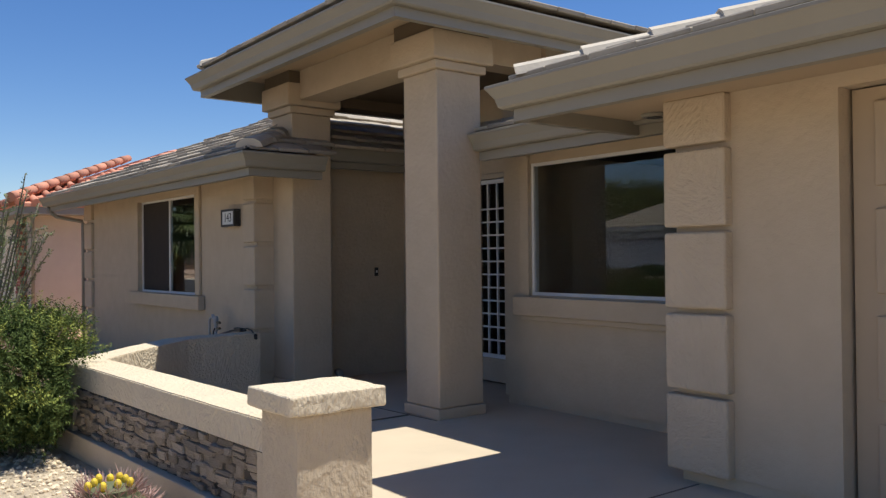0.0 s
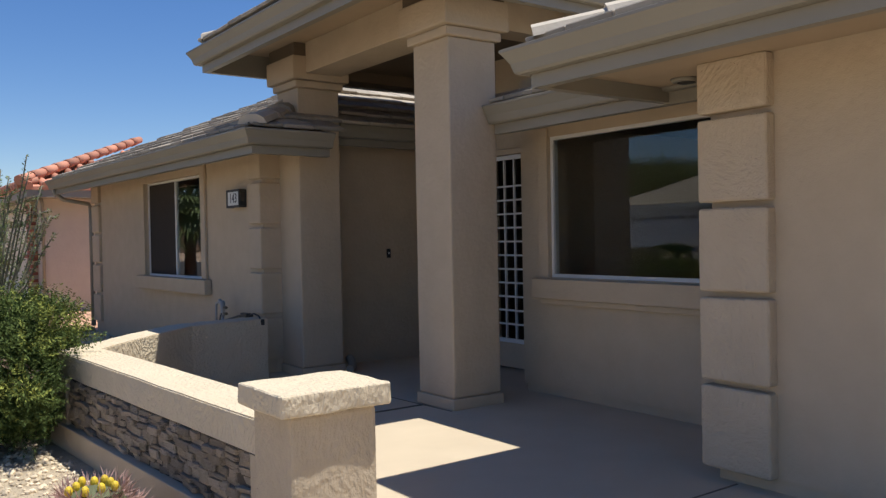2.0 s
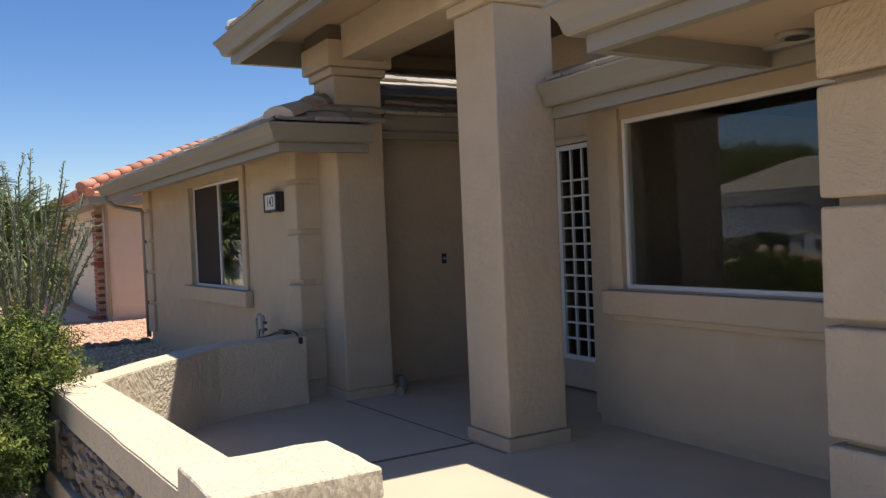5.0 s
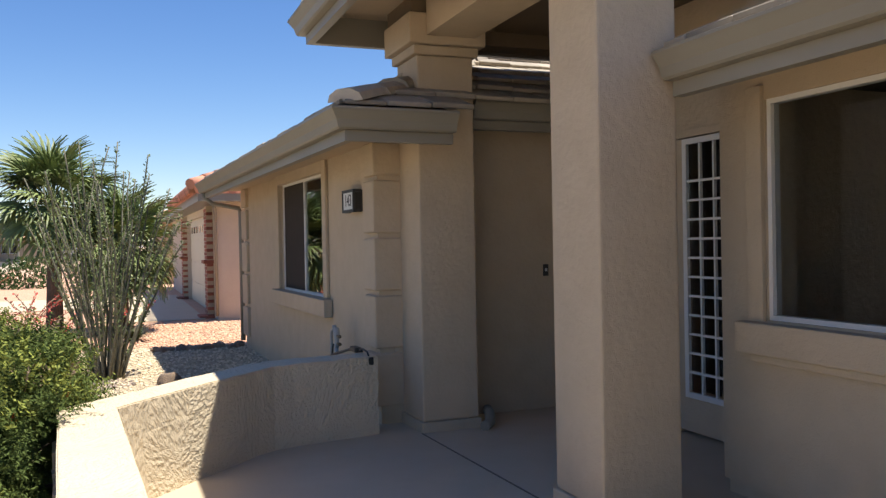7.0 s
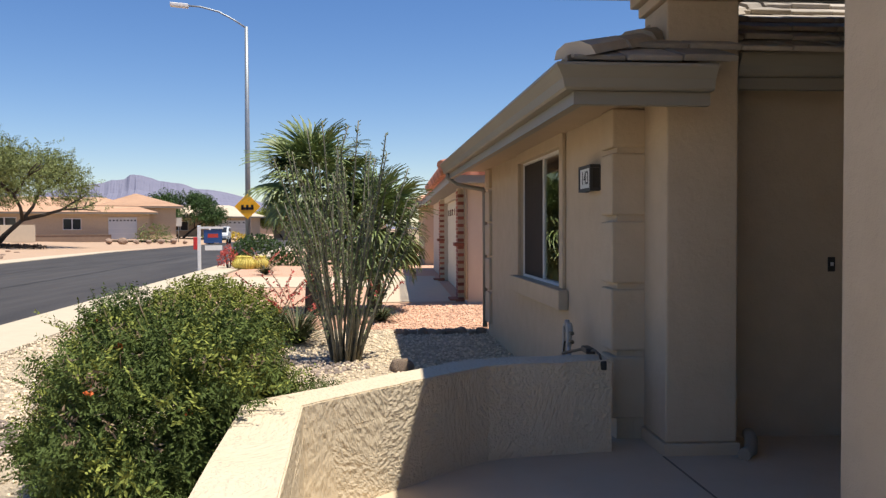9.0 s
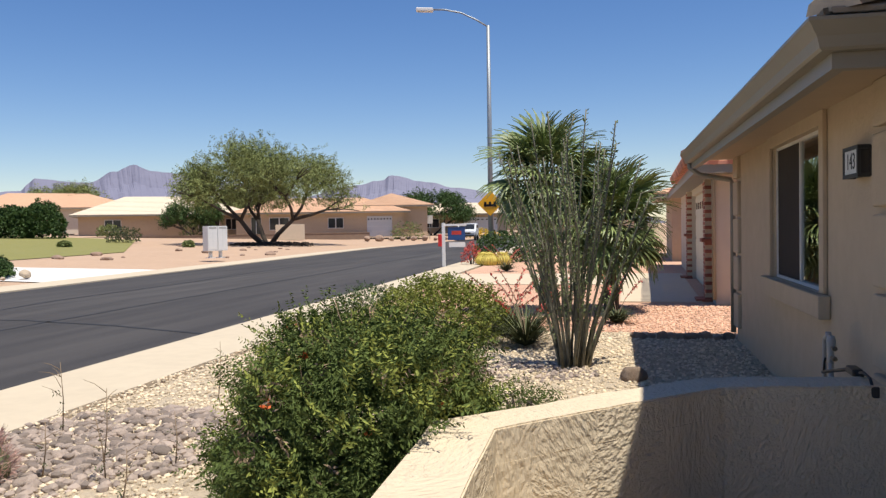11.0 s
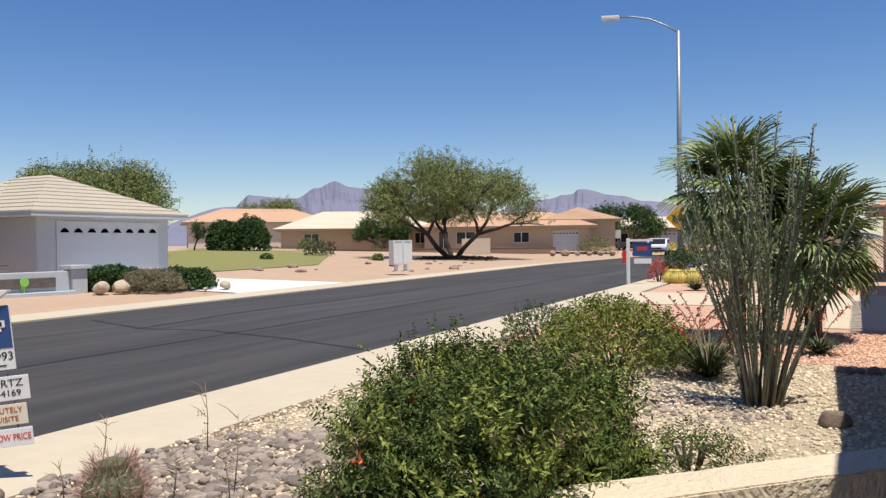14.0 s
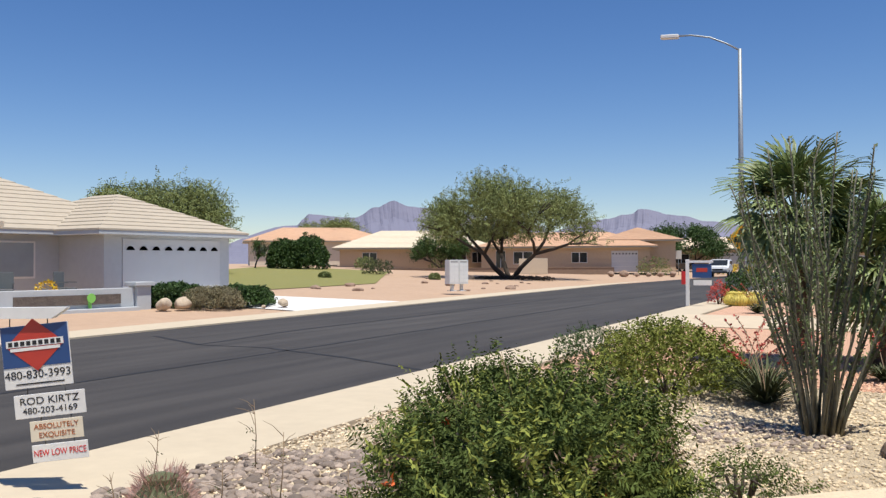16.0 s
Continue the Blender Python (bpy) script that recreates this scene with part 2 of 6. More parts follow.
def roughen(bm, amount, scale=9.0, cuts=0, along=None):
    """Uneven hand-worked surface: shift the vertices by noise."""
    if cuts:
        bmesh.ops.subdivide_edges(bm, edges=[e for e in bm.edges if e.calc_length() > (along or 0.1)], cuts=cuts, use_grid_fill=True)
    for v in bm.verts:
        v.co += amount * noise.noise_vector(v.co * scale)
    return bm


def ground_z(x, y):
    """Lots across the road lie a little higher."""
    return -0.1 + 0.4 * min(1.0, max(0.0, (-13.5 - x) / 10.0)) + 0.9 * min(1.0, max(0.0, (-26 - x) / 28.0))


# ---- ground ----
def road_near(y):
    return -2.3 - 0.052 * y


def road_far(y):
    return -11.2 - 0.075 * y


bm = bmesh.new()
xs = [-4000, -600, -150, -54, -40, -26, -23.5, -18, -13.5, -6, 0, 10, 60, 600, 4000]
ys = [-4000, -600, -60, 0, 30, 90, 200, 700, 4000]
grid = [[bm.verts.new((x, y, ground_z(x, y) - 0.12)) for x in xs] for y in ys]
for j in range(len(ys) - 1):
    for i in range(len(xs) - 1):
        bm.faces.new((grid[j][i], grid[j][i + 1], grid[j + 1][i + 1], grid[j + 1][i]))
structure("ground", bm, DESERT, "pinkish sandy desert soil stretching to the horizon", "ground")


def drape(name, outline, lift, mat, label, category):
    """A thin sheet laid over the sloping lots."""
    bm = bmesh.new()
    bm.faces.new([bm.verts.new((x, y, 0)) for x, y in outline])
    for x in xs[2:10]:
        bmesh.ops.bisect_plane(bm, geom=list(bm.verts) + list(bm.edges) + list(bm.faces), plane_co=(x, 0, 0), plane_no=(1, 0, 0))
    for v in bm.verts:
        v.co.z = ground_z(v.co.x, v.co.y) - 0.12 + lift
    bmesh.ops.recalc_face_normals(bm, faces=bm.faces)
    for f in bm.faces:
        if f.normal.z < 0:
            f.normal_flip()
    return structure(name, bm, mat, label, category)


def sheet(name, outline, z, mat, label, category, thick=0.1):
    return structure(name, prism(outline, z - thick, z), mat, label, category)


def strip(f0, f1, y0, y1, n=8):
    ys = [y0 + (y1 - y0) * i / n for i in range(n + 1)]
    return [(f1(y), y) for y in ys] + [(f0(y), y) for y in reversed(ys)]


sheet("road", strip(road_far, road_near, -60, 400), -0.13, ASPHALT, "dark grey worn asphalt street with tyre tracks", "road")
sheet("pavement_near", strip(lambda y: road_near(y) + 0.02, lambda y: road_near(y) + 1.25, 2.6, 150), -0.095, WALKCON, "pale sunlit concrete pavement beside the street", "pavement")
sheet("pavement_far", strip(lambda y: road_far(y) - 1.5, lambda y: road_far(y) - 0.02, -60, 150), -0.095, WALKCON, "pale concrete pavement across the street", "pavement")
sheet("gravel_yard", [(-1.0, 3.3), (2.28, 3.3), (2.28, 7.6), (3.3, 9.0), (4.45, 9.0), (4.45, 15.55), (-1.7, 15.55)], -0.1, GRAVEL_BED, "beige crushed gravel front yard bed", "gravel bed")
sheet("pink_gravel_yard", [(-1.72, 15.56), (9.0, 15.56), (9.0, 60), (-4.0, 60)], -0.105, PINK_GRAVEL, "salmon pink gravel yard of the next house", "gravel bed")
bm = prism([(2.35, 3.295), (7, 3.295), (7, 9.2), (4.4, 9.2), (4.4, 8.72), (3.5, 8.55), (2.4, 7.45)], -0.2, 0.0)
bmesh.ops.bisect_plane(bm, geom=list(bm.verts) + list(bm.edges) + list(bm.faces), plane_co=(0, 6, 0), plane_no=(0, 1, 0))
for v in bm.verts:
    if v.co.z > -0.1:
        v.co.z = -0.01875 * max(0.0, v.co.y - 6)
structure("patio_floor", bm, PATIO, "smooth buff concrete patio slab", "floor")
structure("driveway", box(-2.4, 7, -6, 3.29, -0.2, 0.0), CONCRETE, "buff concrete driveway in front of the garage", "driveway")


# ---- our house: walls ----
def wall(name, parts, label):
    bm = bmesh.new()
    for b in parts:
        box(*b, bm)
    bmesh.ops.remove_doubles(bm, verts=bm.verts, dist=0.0001)
    return structure(name, bm, STUCCO, label, "wall")


X1, X2, XG = 4.40, 5.64, 4.72
WING_END = 14.9
FOOT = 0.07
wall("wall_wing_front", [(X1, 4.6, 8.93, 10.5, -0.2, 2.45), (X1, 4.6, 12.47, WING_END, -0.2, 2.45), (X1, 4.6, 10.5, 12.47, -0.2, 0.86), (X1, 4.6, 10.5, 12.47, 2.09, 2.45)], "shaded tan stucco wall of the bedroom wing")
wall("wall_wing_end", [(4.603, 10.5, 8.93, 9.13, -0.2, 2.45)], "tan stucco entry wall in deep shade")
wall("wall_wing_far", [(4.603, 10.5, WING_END - 0.2, WING_END, -0.2, 2.45)], "tan stucco side wall")
wall("wall_living_front", [(X2, 5.84, 5.95, 6.29, FOOT, 2.6), (X2, 5.84, 3.8, 4.25, FOOT, 2.6), (X2, 5.84, 4.25, 5.95, FOOT, 0.96), (X2, 5.84, 4.25, 5.95, 2.09, 2.6), (X2 + 0.02, 5.84, 3.8, 6.27, -0.1, FOOT - 0.002)], "shaded tan stucco wall with a wide picture window")
wall("wall_entry_return", [(5.843, 10.5, 6.11, 6.29, -0.1, 3.3)], "tan stucco return wall beside the entry")
wall("wall_entry_back", [(6.38, 6.55, 7.68, 8.93, -0.1, 3.3), (6.38, 6.55, 6.293, 7.68, 2.16, 3.3)], "tan stucco entry wall in deep shade")
wall("wall_garage_side", [(4.923, 5.62, 3.55, 3.75, -0.1, 2.45)], "tan stucco garage side wall")
wall("wall_garage_front", [(XG, 4.92, 2.79, 3.75, FOOT, 2.45), (XG + 0.015, 4.92, 2.79, 3.735, -0.1, FOOT - 0.002), (XG, 4.92, -3.5, 2.79, 2.11, 2.45), (XG, 4.92, -6.0, -3.5, -0.1, 2.45)], "tan stucco garage wall with quoin blocks")
structure("wall_back", box(10.5, 10.7, -6, WING_END, -0.1, 2.5), STUCCO, "plain rear wall", "wall")
structure("wall_garage_end", box(4.9, 10.5, -6.2, -6.0, -0.1, 2.5), STUCCO, "plain end wall", "wall")
# Rooms behind the glass; their gloom is in the surface colour.
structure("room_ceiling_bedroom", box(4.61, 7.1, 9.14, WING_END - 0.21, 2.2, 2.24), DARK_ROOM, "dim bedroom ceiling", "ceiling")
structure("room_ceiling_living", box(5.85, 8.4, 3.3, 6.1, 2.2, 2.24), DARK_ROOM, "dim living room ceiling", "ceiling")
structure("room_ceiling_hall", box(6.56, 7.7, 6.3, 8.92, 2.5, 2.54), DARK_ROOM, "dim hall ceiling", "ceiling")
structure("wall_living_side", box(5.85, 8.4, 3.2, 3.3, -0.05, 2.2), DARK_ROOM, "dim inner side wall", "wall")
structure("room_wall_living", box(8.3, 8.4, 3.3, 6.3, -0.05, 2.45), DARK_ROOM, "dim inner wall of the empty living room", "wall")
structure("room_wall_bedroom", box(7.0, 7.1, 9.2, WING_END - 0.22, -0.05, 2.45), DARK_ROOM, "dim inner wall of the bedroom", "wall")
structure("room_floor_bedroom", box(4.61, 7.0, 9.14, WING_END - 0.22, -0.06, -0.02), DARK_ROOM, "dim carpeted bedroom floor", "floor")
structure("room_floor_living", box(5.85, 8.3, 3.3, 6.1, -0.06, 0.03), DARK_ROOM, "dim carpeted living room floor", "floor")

# garage door with recessed panels
gd = base("garage_door", 4.84, -0.36, 0, "tan sectional garage door, closed", "garage door")
gd["kind"] = "structure"
part("door_leaf", box(-0.02, 0.04, -3.12, 3.13, 0.0, 2.1), SOFFIT, gd)
for r in range(4):
    for c in range(8):
        part("panel", box(-0.04, -0.018, -3.05 + c * 0.77, -2.37 + c * 0.77, 0.06 + r * 0.52, 0.47 + r * 0.52, bevel=0.01), SOFFIT, gd)


# ---- columns ----
def column(x, y, z0, name_label):
    c = base("entry_column", x, y, z0, name_label, "column", "entry columns")
    h = 3.225 - z0
    w = 0.46
    part("plinth", box(-0.015, w + 0.015, -0.015, w + 0.015, 0.0, 0.085, bevel=0.01), STUCCO, c)
    part("shaft", box(0, w, 0, w, 0.087, 2.80 - z0, bevel=0.018, seg=3), STUCCO, c)
    part("neck_band", box(-0.035, w + 0.035, -0.035, w + 0.035, 2.80 - z0, 2.87 - z0, bevel=0.015), STUCCO, c)
    part("capital", box(-0.08, w + 0.08, -0.08, w + 0.08, 2.872 - z0, 3.10 - z0, bevel=0.015), STUCCO, c)
    part("top_block", box(-0.055, w + 0.055, -0.055, w + 0.055, 3.102 - z0, h, bevel=0.006), BROWN, c, "dark brown block")
    return c


column(4.685, 6.008, -0.003, "square tan stucco porch column with stepped capital")
column(4.67, 8.47, -0.055, "square tan stucco porch column rising through the eave")

# ---- quoins ----
Q = 0.43
for i in range(5):
    z = 0.07 + i * 0.461
    q = tagged(new("quoin", finish(roughen(box(XG - 0.07, XG + 0.36, 3.385, 3.79, z, z + (Q if i < 4 else 0.27), bevel=0.02, seg=3), 0.004, 14), "quoin", STUCCO_ROUGH)), "raised tan stucco quoin block on the garage corner", "quoin", "garage corner quoins", "structure")
for n, (y0, y1) in enumerate(((8.905, 9.18), (WING_END - 0.35, WING_END + 0.03))):
    for i in range(5):
        z = 0.09 + i * 0.46
        tagged(new("quoin", finish(roughen(box(X1 - 0.045, X1 + 0.2, y0, y1, z, min(z + 0.42, 2.19), bevel=0.02, seg=3), 0.004, 14), "quoin", STUCCO)), "raised tan stucco quoin block on the wing corner", "quoin", "wing corner quoins", "structure")


# ---- roofs of flat concrete tile ----
def in_poly(p, poly):
    inside = False
    for (x0, y0), (x1, y1) in zip(poly, poly[1:] + poly[:1]):
        if (y0 > p[1]) != (y1 > p[1]) and p[0] < (x1 - x0) * (p[1] - y0) / (y1 - y0) + x0:
            inside = not inside
    return inside


ROOFN = random.Random(5)


def tile_mesh(w, d, t, mat):
    bm = box(-w / 2, w / 2, 0, d, 0, t, bevel=0.006, seg=1)
    for v in bm.verts:
        v.co.z += -0.012 * (v.co.y / d) + 0.0
    return finish(bm, "tile", mat)


TILES = [tile_mesh(0.318, 0.42, 0.03 + 0.004 * k, TILE) for k in range(3)]


def tile_plane(roof, origin, along, up, slope, poly, limit=300, w=0.325, course=0.34):
    """Lays tiles in courses over a plan outline given in (along, up) metres from origin; up is the level way uphill."""
    o, a, u = Vector(origin), Vector(along).normalized(), Vector(up).normalized()
    rise = Vector((u.x, u.y, slope)).normalized()
    nor = a.cross(rise).normalized()
    if nor.z < 0:
        nor = -nor
    frame_m = Matrix((a, rise, nor)).transposed().to_4x4()
    flat = (1 + slope * slope) ** -0.5
    umax = max(p[1] for p in poly)
    amin, amax = min(p[0] for p in poly), max(p[0] for p in poly)
    hips = []
    mid = [sum(p[k] for p in poly) / len(poly) for k in (0, 1)]
    for (a0, u0), (a1, u1) in zip(poly, poly[1:] + poly[:1]):
        if abs(a1 - a0) > 0.3 and abs(u1 - u0) > 0.3:
            n2 = Vector((u1 - u0, a0 - a1)).normalized()
            if n2.dot(Vector((mid[0] - a0, mid[1] - u0))) > 0:
                n2 = -n2
            hips.append(((a0, u0), n2))
    rows = []
    r = 0
    while r * course * flat < umax:
        s = amin - (w / 2 if r % 2 else 0)
        while s < amax + w:
            v = r * course * flat
            if any(in_poly((s + w * e, v + g), poly) for e in (0.08, 0.5, 0.92) for g in (0.04, 0.3)):
                rows.append((s + w / 2, v, r))
            s += w
        r += 1
    bulk_v, bulk_f = [], []
    for k, (s, v, r) in enumerate(rows):
        m = Matrix.Translation(o + a * (s + ROOFN.uniform(-0.004, 0.004)) + u * v + Vector((0, 0, slope * v)) + nor * (0.004 + ROOFN.uniform(0, 0.006))) @ frame_m @ pose(0, 0, 0, 4.2 * -1, ROOFN.uniform(-0.5, 0.5), ROOFN.uniform(-0.6, 0.6))
        me = TILES[k % 3]
        for (a0, u0), n2 in hips:
            if max(n2.dot(Vector((s + e - a0, v + g - u0))) for e in (-w / 2, w / 2) for g in (0, 0.42)) > -0.01:
                bm = bmesh.new()
                bm.from_mesh(me)
                bm.transform(m)
                cutn = a * n2.x + u * n2.y
                got = bmesh.ops.bisect_plane(bm, geom=list(bm.verts) + list(bm.edges) + list(bm.faces), plane_co=o + a * a0 + u * u0 - cutn * 0.02, plane_no=cutn, clear_outer=True)
                bmesh.ops.holes_fill(bm, edges=[e for e in bm.edges if e.is_boundary])
                bm.transform(m.inverted())
                me = finish(bm, "tile", TILE)
        if not len(me.polygons):
            continue
        if k < limit:
            t = new("tile", me)
            t.matrix_basis = m
            t.parent = roof
        else:
            n0 = len(bulk_v)
            bulk_v += [m @ vv.co for vv in me.vertices]
            bulk_f += [[n0 + i for i in f.vertices] for f in me.polygons]
    if bulk_v:
        rest = new("upper_tiles", raw("upper_tiles", bulk_v, bulk_f, TILE))
        rest.parent = roof
        rest["kind"] = "stuff"


def cap_line(roof, p0, p1, name="ridge_tile", w=0.135, step=0.40, mat=None):
    p0, p1 = Vector(p0), Vector(p1)
    d = (p1 - p0).normalized()
    n = int((p1 - p0).length / step)
    side = d.cross(Vector((0, 0, 1))).normalized()
    up = side.cross(d)
    bm = bmesh.new()
    prof = [(-w, -0.04), (-w * 0.82, 0.012), (-w * 0.35, 0.045), (w * 0.35, 0.045), (w * 0.82, 0.012), (w, -0.04)]
    rings = [[bm.verts.new(Vector((x * k, y, z * k + lift))) for x, z in prof] for y, k, lift in ((0, 1.0, 0.012), (step * 1.1, 0.92, -0.012))]
    for j in range(5):
        bm.faces.new((rings[0][j], rings[0][j + 1], rings[1][j + 1], rings[1][j]))
    bm.faces.new(rings[0][::-1])
    bm.faces.new(rings[1])
    me = finish(bm, name, mat or CAPTILE)
    m3 = Matrix((side, d, up)).transposed().to_4x4()
    for i in range(n):
        t = new(name, me)
        t.matrix_basis = Matrix.Translation(p0 + d * (i * step)) @ m3 @ pose(0, 0, 0, 0, ROOFN.uniform(-1.5, 1.5), ROOFN.uniform(-1, 1))
        t.parent = roof


GUTTER = [(0.0, 0.0), (-0.085, 0.0), (-0.098, 0.012), (-0.112, 0.06), (-0.146, 0.112), (-0.155, 0.122), (-0.155, 0.137), (-0.143, 0.142), (-0.13, 0.137), (0.0, 0.137)]


def eaves(name, path, z, label, depth=0.5):
    """Boxed fascia with an ogee gutter along an eave."""
    g = base(name, 0, 0, 0, label, "gutter")
    g["kind"] = "structure"
    pts = [(x, y, z) for x, y in path]
    part("gutter_trough", sweep(GUTTER, pts), TRIM, g)
    part("fascia", sweep([(0.03, -0.075), (-0.032, -0.075), (-0.032, -0.002), (0.002, -0.002), (0.002, 0.165), (0.03, 0.165)], pts), TRIM, g)
    return g


def deck(name, verts, faces, label):
    """The closed wooden roof body under the tiles."""
    return structure(name, raw(name, verts, faces, SOFFIT), SOFFIT, label, "roof")


S = 0.33
# bedroom wing: hip at the near corner; the entry side starts further back
SW = 0.44
ex, ey, ez, ee = 3.90, 8.05, 2.295, WING_END + 0.3
run = 4.2
ridge_z = ez + SW * run
V = [(ex, ey, ez), (ex, ee, ez), (ex + run, ee - run, ridge_z), (ex + run, ey + run, ridge_z), (10.8, ey + run, ridge_z), (10.8, ee - run, ridge_z), (10.8, ee, ez),
     (4.67, ey, ez), (4.67, 8.62, ez + SW * 0.57), (10.8, 8.62, ez + SW * 0.57)]
wing_roof = deck("roof_wing", V + [(x, y, z - 0.06) for x, y, z in V],
    [(0, 3, 2, 1), (0, 7, 8, 3), (8, 9, 4, 3), (3, 4, 5, 2), (2, 5, 6, 1), (10, 11, 12, 13), (10, 13, 18, 17), (18, 13, 14, 19), (13, 12, 15, 14), (12, 11, 16, 15), (0, 1, 11, 10), (0, 10, 17, 7), (7, 17, 18, 8), (8, 18, 19, 9), (1, 6, 16, 11)], "grey-brown flat tile roof over the bedroom wing")
tile_plane(wing_roof, (ex - 0.06, ey - 0.06, ez + 0.02), (0, 1, 0), (1, 0, 0), SW, [(0, 0), (ee - ey + 0.06, 0), (ee - ey + 0.06 - run, run), (run, run)], 260)
tile_plane(wing_roof, (ex - 0.06, ey - 0.06, ez + 0.02), (1, 0, 0), (0, 1, 0), SW, [(0, 0), (0.80, 0), (0.80, 0.57), (6.8, 0.57), (6.8, run), (run, run)], 160)
cap_line(wing_roof, (ex - 0.03, ey - 0.03, ez + 0.075), (ex + 0.42, ey + 0.42, ez + 0.075 + SW * 0.45), "hip_starter")
cap_line(wing_roof, (ex + 0.26, ey + 0.26, ez + 0.05 + SW * 0.28), (ex + run, ey + run, ridge_z + 0.05), "hip_tile", 0.15, 0.34, TILE)
eaves("gutter_wing", [(4.66, ey), (ex, ey), (ex, ee)][::-1], ez - 0.14, "painted grey-tan metal gutter along the wing eave")
eaves("gutter_entry", [(9.0, 8.62), (5.15, 8.62)][::-1], ez + 0.05, "painted grey-tan gutter over the entry wall")
structure("soffit_wing", box(ex + 0.003, X1 + 0.1, ey + 0.003, ee, ez - 0.1, ez - 0.062), SOFFIT, "tan painted soffit under the wing eave", "soffit")
structure("soffit_wing_end", box(X1 + 0.103, 4.66, ey + 0.003, 8.465, ez - 0.1, ez - 0.062), SOFFIT, "tan painted soffit under the wing eave", "soffit")

# entry portico: high hip roof
px0, py0, py1, pz = 4.04, 5.62, 9.22, 3.28
pw = (py1 - py0) / 2
portico = deck("roof_portico", [(px0, py0, pz), (px0, py1, pz), (px0 + pw, py0 + pw, pz + S * pw), (9.5, py0 + pw, pz + S * pw), (9.5, py0, pz), (9.5, py1, pz), (px0, py0, pz - 0.05), (px0, py1, pz - 0.05), (9.5, py0, pz - 0.05), (9.5, py1, pz - 0.05)],
    [(0, 2, 1), (0, 4, 3, 2), (1, 2, 3, 5), (6, 7, 9, 8), (0, 1, 7, 6), (0, 6, 8, 4), (1, 5, 9, 7), (4, 8, 9, 5, 3)], "grey-brown tile hip roof over the entry portico")
tile_plane(portico, (px0 - 0.06, py0 - 0.06, pz + 0.02), (0, 1, 0), (1, 0, 0), S, [(0, 0), (py1 - py0 + 0.12, 0), (pw, pw)], 100)
tile_plane(portico, (px0 - 0.06, py0 - 0.06, pz + 0.02), (1, 0, 0), (0, 1, 0), S, [(0, 0), (5.4, 0), (5.4, pw), (pw, pw)], 120)
tile_plane(portico, (px0 - 0.06, py1 + 0.06, pz + 0.02), (1, 0, 0), (0, -1, 0), S, [(0, 0), (5.4, 0), (5.4, pw), (pw, pw)], 60)
cap_line(portico, (px0, py0, pz + 0.06), (px0 + pw, py0 + pw, pz + S * pw + 0.06))
cap_line(portico, (px0, py1, pz + 0.06), (px0 + pw, py0 + pw, pz + S * pw + 0.06))
eaves("gutter_portico", [(9.4, py0), (px0, py0), (px0, py1), (9.4, py1)][::-1], pz - 0.20, "painted grey-tan gutter around the portico roof")
structure("beam_front", box(4.725, 5.115, 6.53, 8.385, 2.93, 3.225), STUCCO, "tan stucco beam between the entry columns", "beam")
structure("beam_side", box(5.23, 6.4, 6.06, 6.30, 2.93, 3.225), STUCCO, "tan stucco beam from column to house", "beam")
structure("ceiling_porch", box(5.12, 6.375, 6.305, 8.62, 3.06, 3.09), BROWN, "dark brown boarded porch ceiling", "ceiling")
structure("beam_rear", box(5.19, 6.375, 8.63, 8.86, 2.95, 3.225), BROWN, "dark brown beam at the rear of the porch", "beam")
structure("wall_upper", box(5.9, 6.1, 6.0, 6.34, 2.3, 3.185), STUCCO, "tan stucco gable wall above the roof", "wall")

# living room eave
lx, ly0, ly1, lz = 5.14, 3.9, 5.99, 2.30
liv = deck("roof_living", [(lx, ly0, lz), (lx, ly1, lz), (lx + 3, ly1, lz + S * 3), (lx + 3, ly0, lz + S * 3), (lx, ly0, lz - 0.05), (lx, ly1, lz - 0.05), (lx + 3, ly1, lz - 0.05), (lx + 3, ly0, lz - 0.05)],
    [(0, 3, 2, 1), (4, 5, 6, 7), (0, 1, 5, 4), (1, 2, 6, 5), (2, 3, 7, 6), (3, 0, 4, 7)], "grey-brown tile roof over the living room")
tile_plane(liv, (lx - 0.06, ly0, lz + 0.02), (0, 1, 0), (1, 0, 0), S, [(0, 0), (2.2, 0), (2.2, 3), (0, 3)], 100)
eaves("gutter_living", [(lx, ly0), (lx, ly1)][::-1], lz - 0.14, "painted grey-tan gutter over the picture window")

# garage roof: hip at the far corner
gx, gy, gz = 4.07, 4.36, 2.31
grun = 3.4
gar = deck("roof_garage", [(gx, -6.5, gz), (gx, gy, gz), (gx + grun, gy - grun, gz + S * grun), (gx + grun, -6.5, gz + S * grun), (10.8, gy, gz), (10.8, gy - grun, gz + S * grun), (gx, -6.5, gz - 0.05), (gx, gy, gz - 0.05), (10.8, gy, gz - 0.05), (10.8, -6.5, gz - 0.05), (10.8, -6.5, gz + S * grun)],
    [(0, 3, 2, 1), (1, 2, 5, 4), (3, 10, 5, 2), (6, 7, 8, 9), (0, 1, 7, 6), (1, 4, 8, 7), (0, 6, 9, 10, 3), (4, 5, 10, 9, 8)], "grey-brown tile roof over the garage")
tile_plane(gar, (gx - 0.06, gy + 0.06, gz + 0.02), (0, -1, 0), (1, 0, 0), S, [(0, 0), (9.0, 0), (9.0, grun), (grun, grun)], 200)
tile_plane(gar, (gx - 0.06, gy + 0.06, gz + 0.02), (1, 0, 0), (0, -1, 0), S, [(0, 0), (6.0, 0), (6.0, grun), (grun, grun)], 100)
